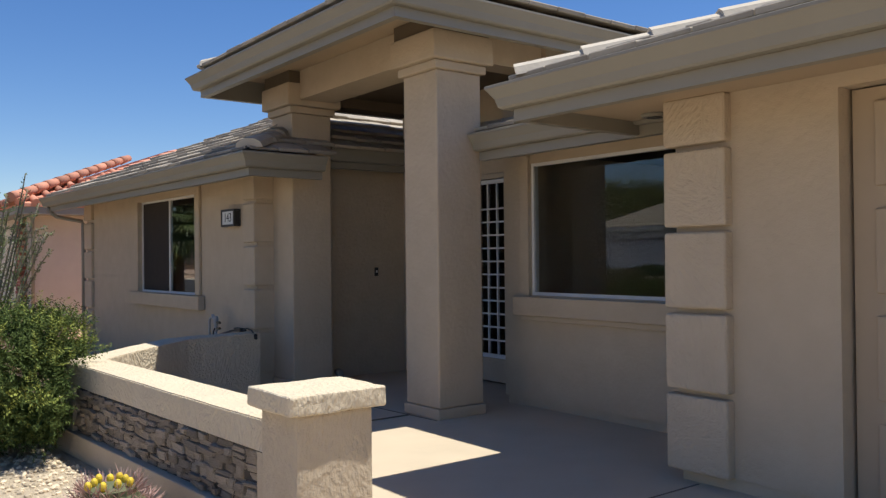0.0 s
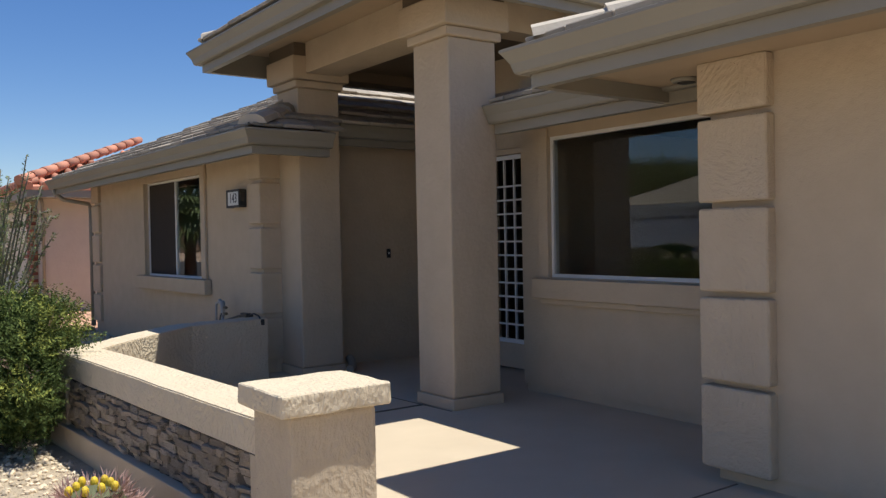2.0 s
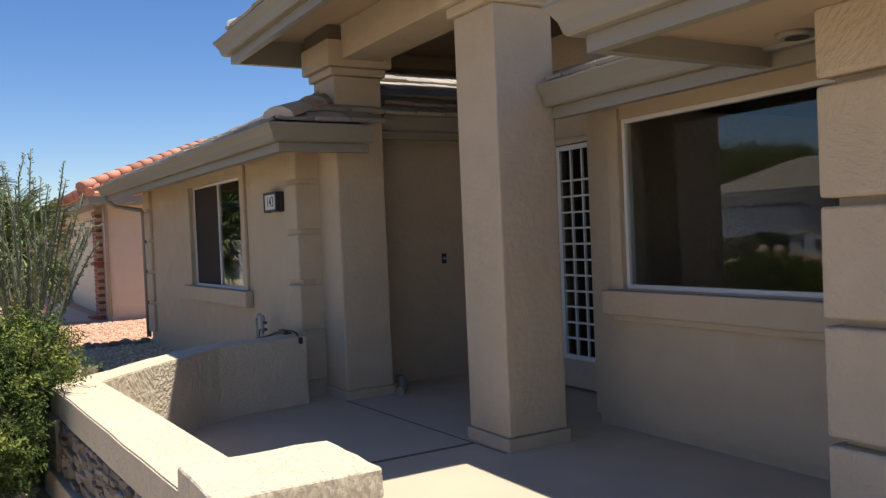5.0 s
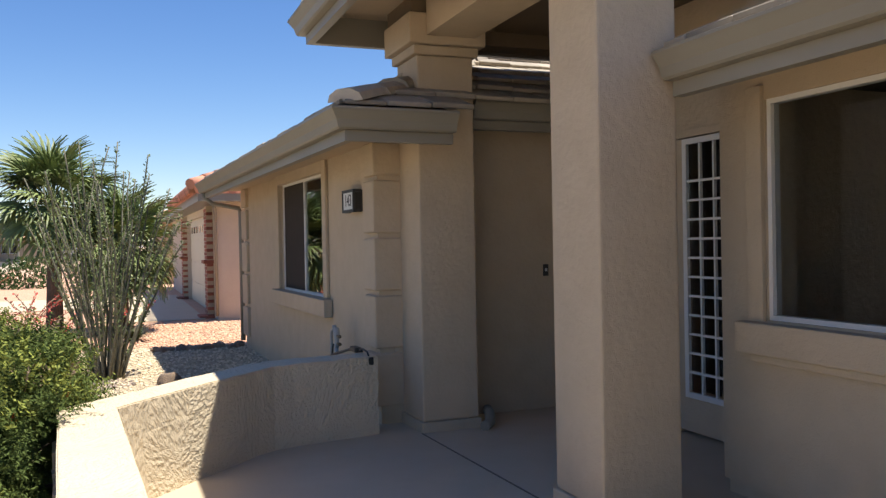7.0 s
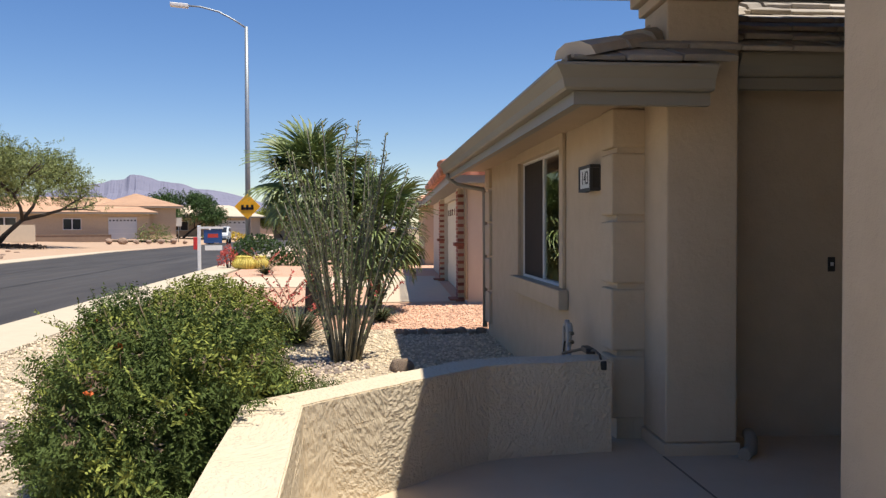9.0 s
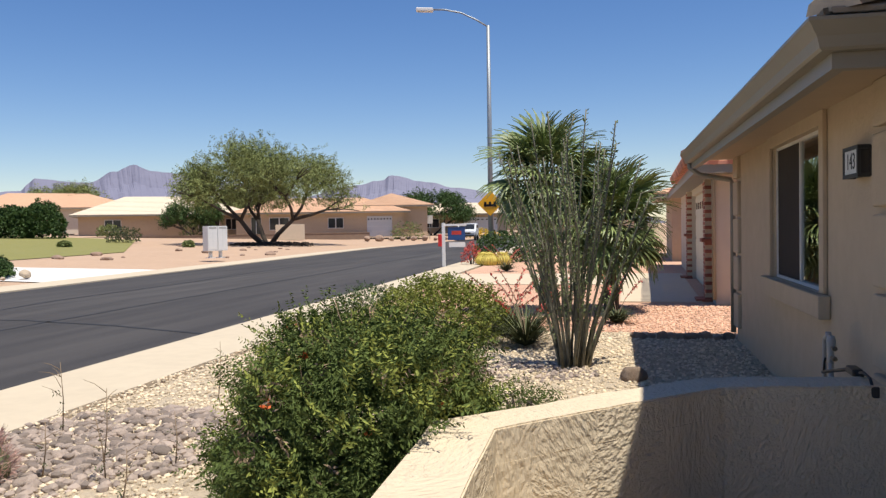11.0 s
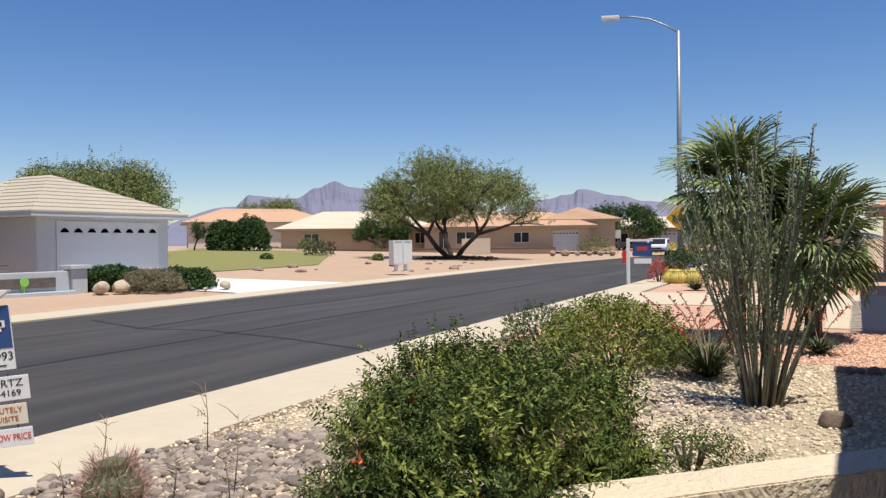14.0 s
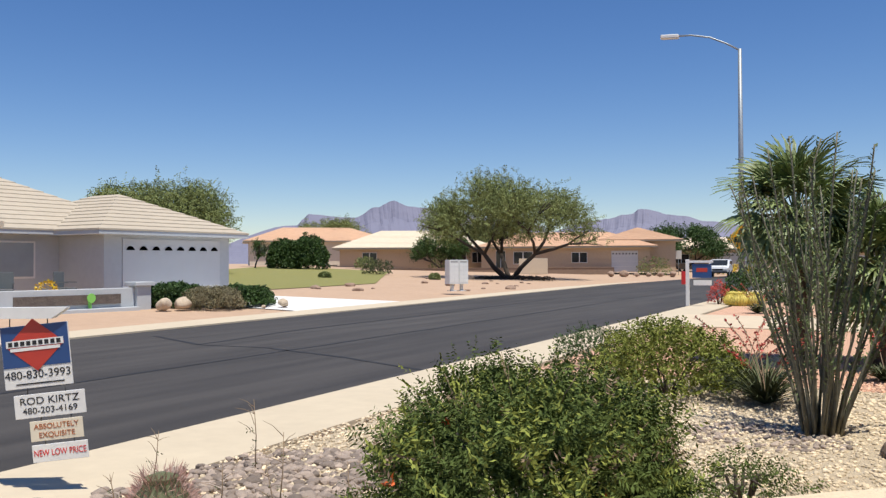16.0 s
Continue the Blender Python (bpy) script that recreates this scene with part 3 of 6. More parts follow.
cap_line(gar, (gx - 0.02, gy + 0.02, gz + 0.06), (gx + grun, gy - grun, gz + S * grun + 0.06))
eaves("gutter_garage", [(5.2, gy), (gx, gy), (gx, -6.5)], gz - 0.14, "painted grey-tan gutter along the garage eave")
structure("soffit_garage", box(gx + 0.003, XG - 0.004, -6.5, gy - 0.003, gz - 0.13, gz - 0.052), SOFFIT, "tan painted soffit under the garage eave", "soffit")

structure("soffit_garage_side", box(XG - 0.003, 5.6, 3.795, gy - 0.003, gz - 0.13, gz - 0.052), SOFFIT, "tan painted soffit under the garage eave", "soffit")


# ---- low wall with stone panel ----
WALLN = random.Random(11)


def low_wall():
    ox, oy = 2.4, 5.5
    w = base("garden_wall", ox, oy, -0.1, "low tan stucco garden wall with a stacked stone panel", "garden wall")

    def P(pts):
        return [(x - ox, y - oy) for x, y in pts]

    def outer(y, inset=0.0):
        return (2.41 - 0.066 * (y - 4.4) + inset, y)

    def coping(pts, z0, z1, rounded):
        m = prism(P(pts), z0, z1)
        if rounded:
            bmesh.ops.bevel(m, geom=[e for e in m.edges if min(v.co.z for v in e.verts) > z1 - 0.01], offset=0.007, segments=2, affect="EDGES")
        bmesh.ops.triangulate(m, faces=[f for f in m.faces if len(f.verts) > 4])
        bmesh.ops.subdivide_edges(m, edges=[e for e in m.edges if e.calc_length() > 0.4], cuts=9)
        return roughen(m, 0.006, 9)

    shell = [outer(4.22, 0.05), (2.71, 4.22), (2.535, 7.39), (3.43, 8.335), (3.55, 8.43), (3.70, 8.485), (4.36, 8.60), (4.36, 8.88), (3.62, 8.765), (3.42, 8.68), (3.26, 8.53), (2.25, 7.46), outer(7.42, 0.05)]
    part("wall_body", coping(shell, 0.0, 0.483, False), STUCCO_SUNLIT, w)
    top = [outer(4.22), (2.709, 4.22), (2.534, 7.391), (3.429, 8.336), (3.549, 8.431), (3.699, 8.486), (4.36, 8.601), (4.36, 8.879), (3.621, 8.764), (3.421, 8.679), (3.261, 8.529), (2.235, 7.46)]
    part("coping", coping(top, 0.483, 0.64, True), STUCCO_SUNLIT, w)
    part("end_pilaster", prism(P([outer(7.16), outer(7.16, 0.06), outer(7.44, 0.06), outer(7.44)]), 0.0, 0.48), STUCCO, w)
    part("end_pilaster", prism(P([outer(4.22), outer(4.22, 0.06), outer(4.44, 0.06), outer(4.44)]), 0.0, 0.48), STUCCO, w)
    part("base_course", prism(P([outer(4.22, -0.03), outer(4.22, 0.06), outer(7.45, 0.06), outer(7.45, -0.03)]), 0.0, 0.165, bevel=0.008), STUCCO, w)
    panel = part("stone_panel", prism(P([outer(4.442, 0.03), outer(4.442, 0.07), outer(7.158, 0.07), outer(7.158, 0.03)]), 0.166, 0.48), MORTAR, w, "stacked brown ledge stone panel")
    shapes = []
    for k in range(8):
        shapes.append(finish(roughen(box(-0.5, 0.5, -0.5, 0.5, -0.5, 0.5, bevel=0.1, seg=1), 0.17, 1.7 + 0.3 * k), "stone", STONE))
    z = 0.17
    while z < 0.455:
        h = min(WALLN.uniform(0.026, 0.05), 0.478 - z)
        y = 4.45
        while y < 7.13:
            l = min(WALLN.uniform(0.06, 0.19), 7.155 - y)
            d = WALLN.uniform(0.025, 0.085)
            hh = h * WALLN.uniform(0.75, 1.25)
            x, yy = outer(y + l / 2, 0.042)
            st = new("stone", WALLN.choice(shapes))
            st.matrix_basis = pose(x - ox, yy - oy, z + h / 2, WALLN.uniform(-7, 7), WALLN.uniform(-5, 5), 3.8 + WALLN.uniform(-5, 5)) @ Matrix.Diagonal((d, l - 0.006, hh - 0.003, 1))
            st.parent = panel
            y += l
        z += h
    return w


low_wall()
post = base("gate_post", 2.568, 4.145, 0, "tan stucco gate post with a thick sunlit cap", "gate post")
part("pier", roughen(box(-0.193, 0.193, -0.175, 0.175, -0.1, 0.618, bevel=0.015), 0.003, 10), STUCCO_ROUGH, post)
part("cap", roughen(box(-0.247, 0.247, -0.215, 0.215, 0.62, 0.712, bevel=0.014, seg=3), 0.006, 16, 4, 0.2), STUCCO_SUNLIT, post)


# ---- windows ----
def window(x, y0, y1, z0, z1, name, mull, label):
    w = base(name, x, (y0 + y1) / 2, z0, label, "window")
    w["kind"] = "structure"
    h, d = z1 - z0, (y1 - y0) / 2
    f = 0.026
    part("window_frame", box(-0.03, 0.03, -d, d, h - f, h, box(-0.03, 0.03, -d, d, 0, f, box(-0.03, 0.03, d - f, d, f, h - f, box(-0.03, 0.03, -d, -d + f, f, h - f)))), WHITE, w, "white vinyl frame")
    if mull:
        part("screen", box(-0.016, -0.012, 0.02, d - f, f, h - f), CURTAIN, w, "dark insect screen")
        part("mullion", box(-0.02, 0.025, -0.016, 0.016, f, h - f), WHITE, w, "white vinyl mullion")
    p = part("pane", box(-0.006, 0.0, -d + f, d - f, f, h - f), GLASS, w)
    p.visible_shadow = False
    return w


window(X1 + 0.06, 10.5, 12.47, 0.86, 2.09, "window_1", True, "two-pane sliding window in a white frame, dark inside")
window(X2 + 0.045, 4.25, 5.95, 0.96, 2.09, "window_2", False, "wide picture window reflecting sky and houses")
def surround(name, x, y0, y1, z0, z1, wide, label):
    """A proud stucco band round three sides of a window."""
    bm = box(x - 0.035, x - 0.002, y0 - wide, y0, z0, z1 + wide, bevel=0.008)
    box(x - 0.035, x - 0.002, y1, y1 + wide, z0, z1 + wide, bm, bevel=0.008)
    box(x - 0.035, x - 0.002, y0 + 0.001, y1 - 0.001, z1, z1 + wide - 0.001, bm, bevel=0.008)
    structure(name, bm, STUCCO, label, "trim")


structure("trim_window_2", box(X2 - 0.03, X2 - 0.002, 5.95, 6.06, 0.951, 2.16, bevel=0.006), STUCCO, "raised tan stucco band beside the picture window", "trim")
surround("trim_window_1", X1, 10.5, 12.47, 0.865, 2.09, 0.13, "raised tan stucco band round the bedroom window")
structure("window_sill_1", box(X1 - 0.09, X1 - 0.003, 10.28, 12.68, 0.69, 0.86, bevel=0.012), STUCCO, "raised tan stucco sill band under the bedroom window", "sill")
structure("window_sill_2", box(X2 - 0.09, X2 - 0.003, 3.8, 6.10, 0.79, 0.95, bevel=0.012), STUCCO, "raised tan stucco sill band under the picture window", "sill")
structure("window_sill_step", box(X2 - 0.05, X2 - 0.003, 3.8, 6.03, 0.745, 0.788, bevel=0.01), STUCCO, "narrow stucco step below the sill band", "sill")

# glazed entry door with a white muntin grid
door = base("entry_door", 6.36, 6.92, 0.0, "white glazed entry door with a muntin grid, closed", "door")
door["kind"] = "structure"
part("door_jamb", box(-0.03, 0.05, 0.70, 0.755, -0.05, 2.15, box(-0.03, 0.05, -0.63, 0.70, 2.10, 2.15)), STUCCO, door)
part("door_panel", box(-0.01, 0.03, -0.62, 0.695, 0.0, 0.24, box(-0.01, 0.03, 0.60, 0.695, 0.24, 2.095)), STUCCO, door, "tan painted stile and kick panel")
part("window_frame", box(-0.025, 0.0, 0.555, 0.598, 0.245, 2.09, box(-0.025, 0.0, -0.6, 0.554, 0.245, 0.285, box(-0.025, 0.0, -0.6, 0.554, 2.05, 2.09))), WHITE, door, "white glazing frame")
pn = part("pane", box(0.004, 0.01, -0.6, 0.554, 0.287, 2.048), GLASS, door)
for i in range(11):
    part("muntin", box(-0.018, 0.002, -0.6, 0.554, 0.42 + i * 0.136, 0.436 + i * 0.136), WHITE, door)
for i in range(7):
    part("muntin", box(-0.019, 0.003, 0.41 - i * 0.145, 0.426 - i * 0.145, 0.286, 2.049), WHITE, door)
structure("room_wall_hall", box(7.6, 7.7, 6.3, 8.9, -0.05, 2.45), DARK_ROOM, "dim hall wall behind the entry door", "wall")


JOINT = material("slab_joint", (0.21, 0.17, 0.125), (0.14, 0.115, 0.085), scale=20, rough=0.95)
for x0, x1, y0, y1, z in ((2.75, 4.645, 6.36, 6.372, 0.001), (3.2, 4.7, 3.6, 3.612, 0.001)):
    structure("slab_joint", box(x0, x1, y0, y1, z - 0.01, z + 0.0015), JOINT, "dark control joint in the patio slab", "joint")
slant = structure("slab_joint", box(4.645, 4.657, 6.0, 8.45, -0.01, 0.0), JOINT, "dark control joint in the patio slab", "joint")
for v in slant.data.vertices:
    v.co.z += 0.003 - 0.01875 * (v.co.y - 6.0)
TAR = material("tar_seam", (0.022, 0.021, 0.021), (0.016, 0.015, 0.015), scale=9, rough=0.7)
for pts in ([(-3.15, 14.9), (-5.2, 15.7), (-7.49, 16.3), (-9.11, 16.1), (-12.2, 17.4)], [(-9.1, 16.1), (-9.7, 20.0), (-9.8, 25.3), (-11.0, 40.0)], [(-6.0, -4.0), (-6.6, 12.0), (-7.4, 30.0), (-8.9, 60.0)]):
    bm = bmesh.new()
    prev = None
    fine = []
    for (x0, y0), (x1, y1) in zip(pts, pts[1:]):
        n = max(4, int(math.hypot(x1 - x0, y1 - y0) / 0.4))
        fine += [Vector((x0 + (x1 - x0) * k / n, y0 + (y1 - y0) * k / n, -0.126)) for k in range(n)]
    for a, b in zip(fine, fine[1:]):
        d = (b - a).normalized()
        sd = Vector((-d.y, d.x, 0)) * (0.045 + 0.02 * noise.noise(a * 1.7))
        off = Vector((-d.y, d.x, 0)) * 0.05 * noise.noise(a * 0.9)
        cur = (bm.verts.new(a + off - sd), bm.verts.new(a + off + sd))
        if prev:
            bm.faces.new((prev[0], cur[0], cur[1], prev[1]))
        prev = cur
    structure("tar_seam", bm, TAR, "black tar-filled crack in the asphalt", "road seam")
# Narrow black strip along the near edge of the road.
sheet("road_edge", strip(lambda y: road_near(y) - 0.07, lambda y: road_near(y) + 0.018, 2.6, 120), -0.124, TAR, "black strip where the asphalt meets the kerb", "road seam", 0.05)
# ---- plants: shared makers ----
RN = np.random.RandomState(3)
LEAF_FERN = material("fern_leaf", (0.125, 0.165, 0.043), (0.055, 0.082, 0.024), scale=4, rough=0.7, vary=0.3, spec=0.12)
LEAF_LIME = material("lime_leaf", (0.25, 0.27, 0.06), (0.15, 0.18, 0.04), scale=5, rough=0.7, vary=0.35, spec=0.12)
LEAF_DARK = material("dark_hedge_leaf", (0.062, 0.115, 0.026), (0.034, 0.068, 0.017), scale=5, rough=0.6, vary=0.4, spec=0.3)
LEAF_MESQ = material("mesquite_leaf", (0.24, 0.27, 0.10), (0.13, 0.16, 0.055), scale=0.6, rough=0.7, vary=0.4, spec=0.2)
LEAF_OCO = material("ocotillo_leaf", (0.24, 0.29, 0.13), (0.11, 0.15, 0.06), scale=3, rough=0.65, vary=0.35, spec=0.2)
LEAF_PALM = material("palm_leaf", (0.21, 0.255, 0.085), (0.10, 0.14, 0.045), scale=2, rough=0.5, vary=0.3, spec=0.4)
LEAF_YUCCA = material("yucca_leaf", (0.115, 0.13, 0.06), (0.055, 0.068, 0.032), scale=4, rough=0.7, vary=0.35, spec=0.2)
BARK = material("dark_bark", (0.075, 0.055, 0.04), (0.04, 0.03, 0.023), scale=9, rough=0.95, bump=0.01, bump_scale=20)
CANE = material("ocotillo_cane", (0.23, 0.215, 0.15), (0.085, 0.08, 0.055), scale=22, rough=0.9, bump=0.004, bump_scale=60)
PALM_TRUNK = material("palm_trunk", (0.13, 0.095, 0.065), (0.07, 0.05, 0.035), scale=14, rough=0.95, bump=0.02, bump_scale=18)
DRY = material("dry_stem", (0.30, 0.22, 0.14), (0.20, 0.14, 0.09), scale=12, rough=0.9)
RED = material("red_flower", (0.62, 0.10, 0.075), (0.45, 0.06, 0.05), scale=14, rough=0.6, vary=0.2)
ORANGE = material("orange_flower", (0.65, 0.16, 0.035), (0.5, 0.09, 0.03), scale=14, rough=0.6, vary=0.2)
YELLOW = material("yellow_fruit", (0.75, 0.55, 0.04), (0.62, 0.42, 0.03), scale=12, rough=0.5, vary=0.15)


def leaves(name, centers, dirs, length, width, mat, droop=0.0):
    """Many small leaf blades, each a bent pair of quads, from arrays of feet and directions."""
    n = len(centers)
    d = dirs / np.linalg.norm(dirs, axis=1, keepdims=True)
    side = np.cross(d, RN.normal(size=(n, 3)))
    side /= np.linalg.norm(side, axis=1, keepdims=True) + 1e-9
    L = (length * RN.uniform(0.65, 1.3, n))[:, None]
    W = (width * RN.uniform(0.7, 1.25, n))[:, None] / 2
    mid = centers + d * L * 0.5
    tip = centers + d * L + np.array([0, 0, -1.0]) * L * droop
    verts = np.stack([centers, mid + side * W, tip, mid - side * W], 1).reshape(-1, 3)
    idx = np.arange(n)[:, None] * 4 + np.array([0, 1, 2, 3])
    return raw(name, verts.tolist(), idx.tolist(), mat)


def dome(n, c, r, lump=0.22, low=-0.15, seed=0.0, shell=0.55):
    """Points in a lumpy dome, most of them near its surface, with the outward way at each."""
    v = RN.normal(size=(n * 2, 3))
    v /= np.linalg.norm(v, axis=1, keepdims=True)
    v = v[v[:, 2] > low][:n]
    bumps = np.array([1 + lump * noise.noise(Vector((p[0] * 2.1 + seed, p[1] * 2.1, p[2] * 2.1))) + 0.5 * lump * noise.noise(Vector((p[0] * 6 + seed, p[1] * 6, p[2] * 6))) for p in v])
    depth = 1 - shell * RN.uniform(0, 1, len(v)) ** 2.2
    return np.array(c) + v * np.array(r) * (bumps * depth)[:, None], v


def sprigs(points, outs, per, length, leaf, wide, spread=0.5, up=0.5):
    """Feet and directions of leaflets set in two rows along a twig at each point."""
    n = len(points)
    d = outs + RN.normal(size=(n, 3)) * spread + np.array([0, 0, up])
    d /= np.linalg.norm(d, axis=1, keepdims=True)
    side = np.cross(d, RN.normal(size=(n, 3)))
    side /= np.linalg.norm(side, axis=1, keepdims=True)
    feet, ways = [], []
    for k in range(per):
        f = (k // 2 + 0.5) / (per / 2)
        s = 1 if k % 2 else -1
        feet.append(points + d * (f * length))
        ways.append(side * s * 0.9 + d * 0.55 + RN.normal(size=(n, 3)) * 0.22)
    return np.concatenate(feet), np.concatenate(ways)


def shrub(name, x, y, z, r, n, mat, label, per=10, twig=0.12, leaf=0.034, wide=0.014, lump=0.25, seed=0.0, low=-0.2, lift=0.45, stems=9, group="", flowers=0, fmat=None):
    s = base(name, x, y, z, label, "shrub", group)
    p, o = dome(n, (0, 0, r[2] * lift), r, lump, low, seed)
    p[:, 2] = np.maximum(p[:, 2], 0.03)
    f, w = sprigs(p, o, per, twig, leaf, wide)
    part("foliage", leaves("foliage", f, w, leaf, wide, mat, 0.15), mat, s)
    bm = bmesh.new()
    for i in range(stems):
        a = 2.4 * i
        q = Vector((math.cos(a) * r[0] * 0.6, math.sin(a) * r[1] * 0.6, r[2] * (0.7 + 0.3 * math.sin(i * 1.7))))
        tube([(0.05 * math.cos(a), 0.05 * math.sin(a), -0.03), q * 0.5 + Vector((0, 0, 0.08)), q], 0.01, bm, 5, [0.016, 0.011, 0.004])
    part("branching", bm, BARK, s, "thin woody stems")
    if flowers:
        q, o = dome(flowers, (0, 0, r[2] * lift), (r[0] * 1.03, r[1] * 1.03, r[2] * 1.03), lump, 0.1, seed, 0.03)
        ff, ww = sprigs(q, o, 6, 0.03, 0.03, 0.02)
        part("blossom", leaves("blossom", ff, ww, 0.035, 0.02, fmat), fmat, s, "small orange-red flowers")
    return s


# ---- the big feathery shrub by the garden wall ----
BX, BY, BTURN = 1.74, 8.0, 16.0
big = base("bush", BX, BY, -0.1, "large feathery green bush with a few orange flowers", "bush", "", BTURN)
BR = (0.60, 1.12, 0.47)


def clear_of_wall(p):
    """Which points, in the bush's own frame, stay outside the garden wall or hang over it."""
    c, s = math.cos(radians(BTURN)), math.sin(radians(BTURN))
    x, y = BX + c * p[:, 0] - s * p[:, 1], BY + s * p[:, 0] + c * p[:, 1]
    out = np.where(y < 7.46, x < 2.12, (x - 2.235) * 1.07 - (y - 7.46) < -0.1)
    return out | (p[:, 2] > 0.68)


def bush_sprigs(n, per_head, size, per, twig, seed, low=-0.75, depth=0.3, out=1.0):
    heads, ways = dome(n, (0, 0, 0.47), tuple(r * out for r in BR), 0.30, low, seed, depth)
    heads[:, 2] -= 0.10 * np.clip(heads[:, 1] / BR[1], 0, 1)
    p = np.repeat(heads, per_head, 0) + RN.normal(size=(len(heads) * per_head, 3)) * np.array(size)
    o = np.repeat(ways, per_head, 0)
    ok = clear_of_wall(p) & (p[:, 2] > 0.04)
    return heads, sprigs(p[ok], o[ok], per, twig, 0, 0, 0.6, 0.4)


heads, (f, w) = bush_sprigs(230, 74, (0.07, 0.07, 0.055), 16, 0.115, 2.0)
part("foliage", leaves("foliage", f, w, 0.027, 0.0095, LEAF_FERN, 0.15), LEAF_FERN, big)
bm = bmesh.new()
for i in range(30):
    q = Vector(heads[i * 7]) * 0.95
    tube([(0.08 * math.cos(i), 0.08 * math.sin(i), -0.03), q * 0.5 + Vector((0, 0, 0.05)), q], 0.01, bm, 5, [0.017, 0.011, 0.004])
part("branching", bm, BARK, big, "thin woody stems")
heads, (f, w) = bush_sprigs(60, 8, (0.07, 0.07, 0.05), 18, 0.19, 2.0, 0.0, 0.06, 1.04)
part("young_growth", leaves("young_growth", f, w, 0.029, 0.0105, LEAF_LIME), LEAF_LIME, big, "pale green young shoots")
heads, (f, w) = bush_sprigs(46, 4, (0.05, 0.05, 0.04), 14, 0.11, 2.0, 0.1, 0.05, 1.02)
part("dry_growth", leaves("dry_growth", f, w, 0.03, 0.011, DRY), DRY, big, "brownish dry leaflets")
# long thin shoots that stand out of the outline
brng = random.Random(12)
bm, sf, sw = bmesh.new(), [], []
for i in range(34):
    a, e = brng.uniform(0, 6.283), brng.uniform(0.15, 0.8)
    q = Vector((math.cos(a) * BR[0] * e, math.sin(a) * BR[1] * e, 0.47 + 0.98 * BR[2] * math.sqrt(1 - e * e)))
    d = Vector((math.cos(a) * 0.5, math.sin(a) * 0.5, 1)).normalized() * brng.uniform(0.12, 0.26)
    tube([q - d * 0.5, q + d * 0.5, q + d + Vector((0.02, 0, -0.02))], 0.003, bm, 4, [0.004, 0.003, 0.0015])
    for k in range(16):
        sf.append(q + d * brng.uniform(0.0, 1.05))
        sw.append((brng.gauss(0, 1), brng.gauss(0, 1), brng.gauss(0.4, 0.6)))
shoots = part("shoot_growth", bm, DRY, big, "thin upright shoots")
shoots["kind"] = "stuff"
part("shoot_foliage", leaves("shoot_foliage", np.array(sf), np.array(sw), 0.026, 0.010, LEAF_LIME), LEAF_LIME, shoots)["kind"] = "stuff"
for q, o in zip(*dome(11, (0, 0, 0.47), tuple(r * 1.06 for r in BR), 0.30, 0.1, 2.0, 0.03)):
    ff, ww = sprigs(np.array([q]), np.array([o]), 8, 0.03, 0.03, 0.02)
    part("flower", leaves("flower", ff, ww, 0.034, 0.02, ORANGE), ORANGE, big, "small orange-red flower")

shrub("lime_shrub", 0.6, 14.3, -0.1, (0.75, 0.7, 0.5), 1300, LEAF_LIME, "yellow-green low shrub behind the big bush", per=10, twig=0.12, leaf=0.05, wide=0.022, seed=7, lift=0.6, low=-0.5)
shrub("small_shrub", -1.0, 16.2, -0.1, (0.55, 0.5, 0.36), 700, LEAF_DARK, "small rounded dark green shrub", per=10, twig=0.08, leaf=0.03, wide=0.016, seed=4, lift=0.6, low=-0.6)
shrub("low_plant", 2.2, 10.3, -0.1, (0.32, 0.6, 0.14), 200, LEAF_FERN, "sparse low green plant trailing over the gravel", per=10, twig=0.1, leaf=0.03, wide=0.013, seed=9, lift=0.4, lump=0.5)


# ---- ocotillo ----
def ocotillo(x, y):
    o = base("ocotillo", x, y, -0.1, "tall ocotillo with many grey-green thorny canes", "ocotillo")
    rng = random.Random(8)
    for i in range(42):
        a = 2.4 * i + rng.uniform(-0.7, 0.7)
        lean = (i + 0.5) / 42
        h = rng.uniform(1.7, 2.75) * (1 - 0.10 * lean)
        reach = (0.15 + 0.72 * lean) * rng.uniform(0.7, 1.25)
        foot = 0.03 + 0.13 * lean ** 0.7
        pts = []
        for k in range(11):
            f = k / 10
            wob = (0.055 * math.sin(4.5 * f + i) + 0.02 * math.sin(11 * f + 3 * i)) * min(1, 3 * f) + (0.06 * max(0, f - 0.75) / 0.25 * math.sin(9 * f + 2 * i))
            r = foot + reach * f ** 1.15
            pts.append(Vector((math.cos(a) * r + wob * math.sin(a), math.sin(a) * r - wob * math.cos(a), -0.02 + h * f)))
        if i % 8 == 5:
            pts[-1] += Vector((math.cos(a) * 0.12, math.sin(a) * 0.12, -0.16))
        c = part("cane", tube(pts, 0.012, None, 6, [0.016 - 0.0009 * k for k in range(11)]), CANE, o)
        feet, ways = [], []
        bare = rng.uniform(0.12, 0.4)
        for k in range(170):
            f = (bare + (1 - bare) * rng.random() ** 0.8) * 10
            j = min(9, int(f))
            p = pts[j].lerp(pts[j + 1], f - j)
            d = (pts[j + 1] - pts[j]).normalized()
            out = Vector((rng.gauss(0, 1), rng.gauss(0, 1), rng.gauss(0, 1)))
            out = (out - d * out.dot(d)).normalized()
            feet.append(p + out * 0.01)
            ways.append(out + d * 0.8)
        part("cane_foliage", leaves("cane_foliage", np.array(feet), np.array(ways), 0.036, 0.017, LEAF_OCO), LEAF_OCO, c)
    return o


ocotillo(2.42, 12.68)


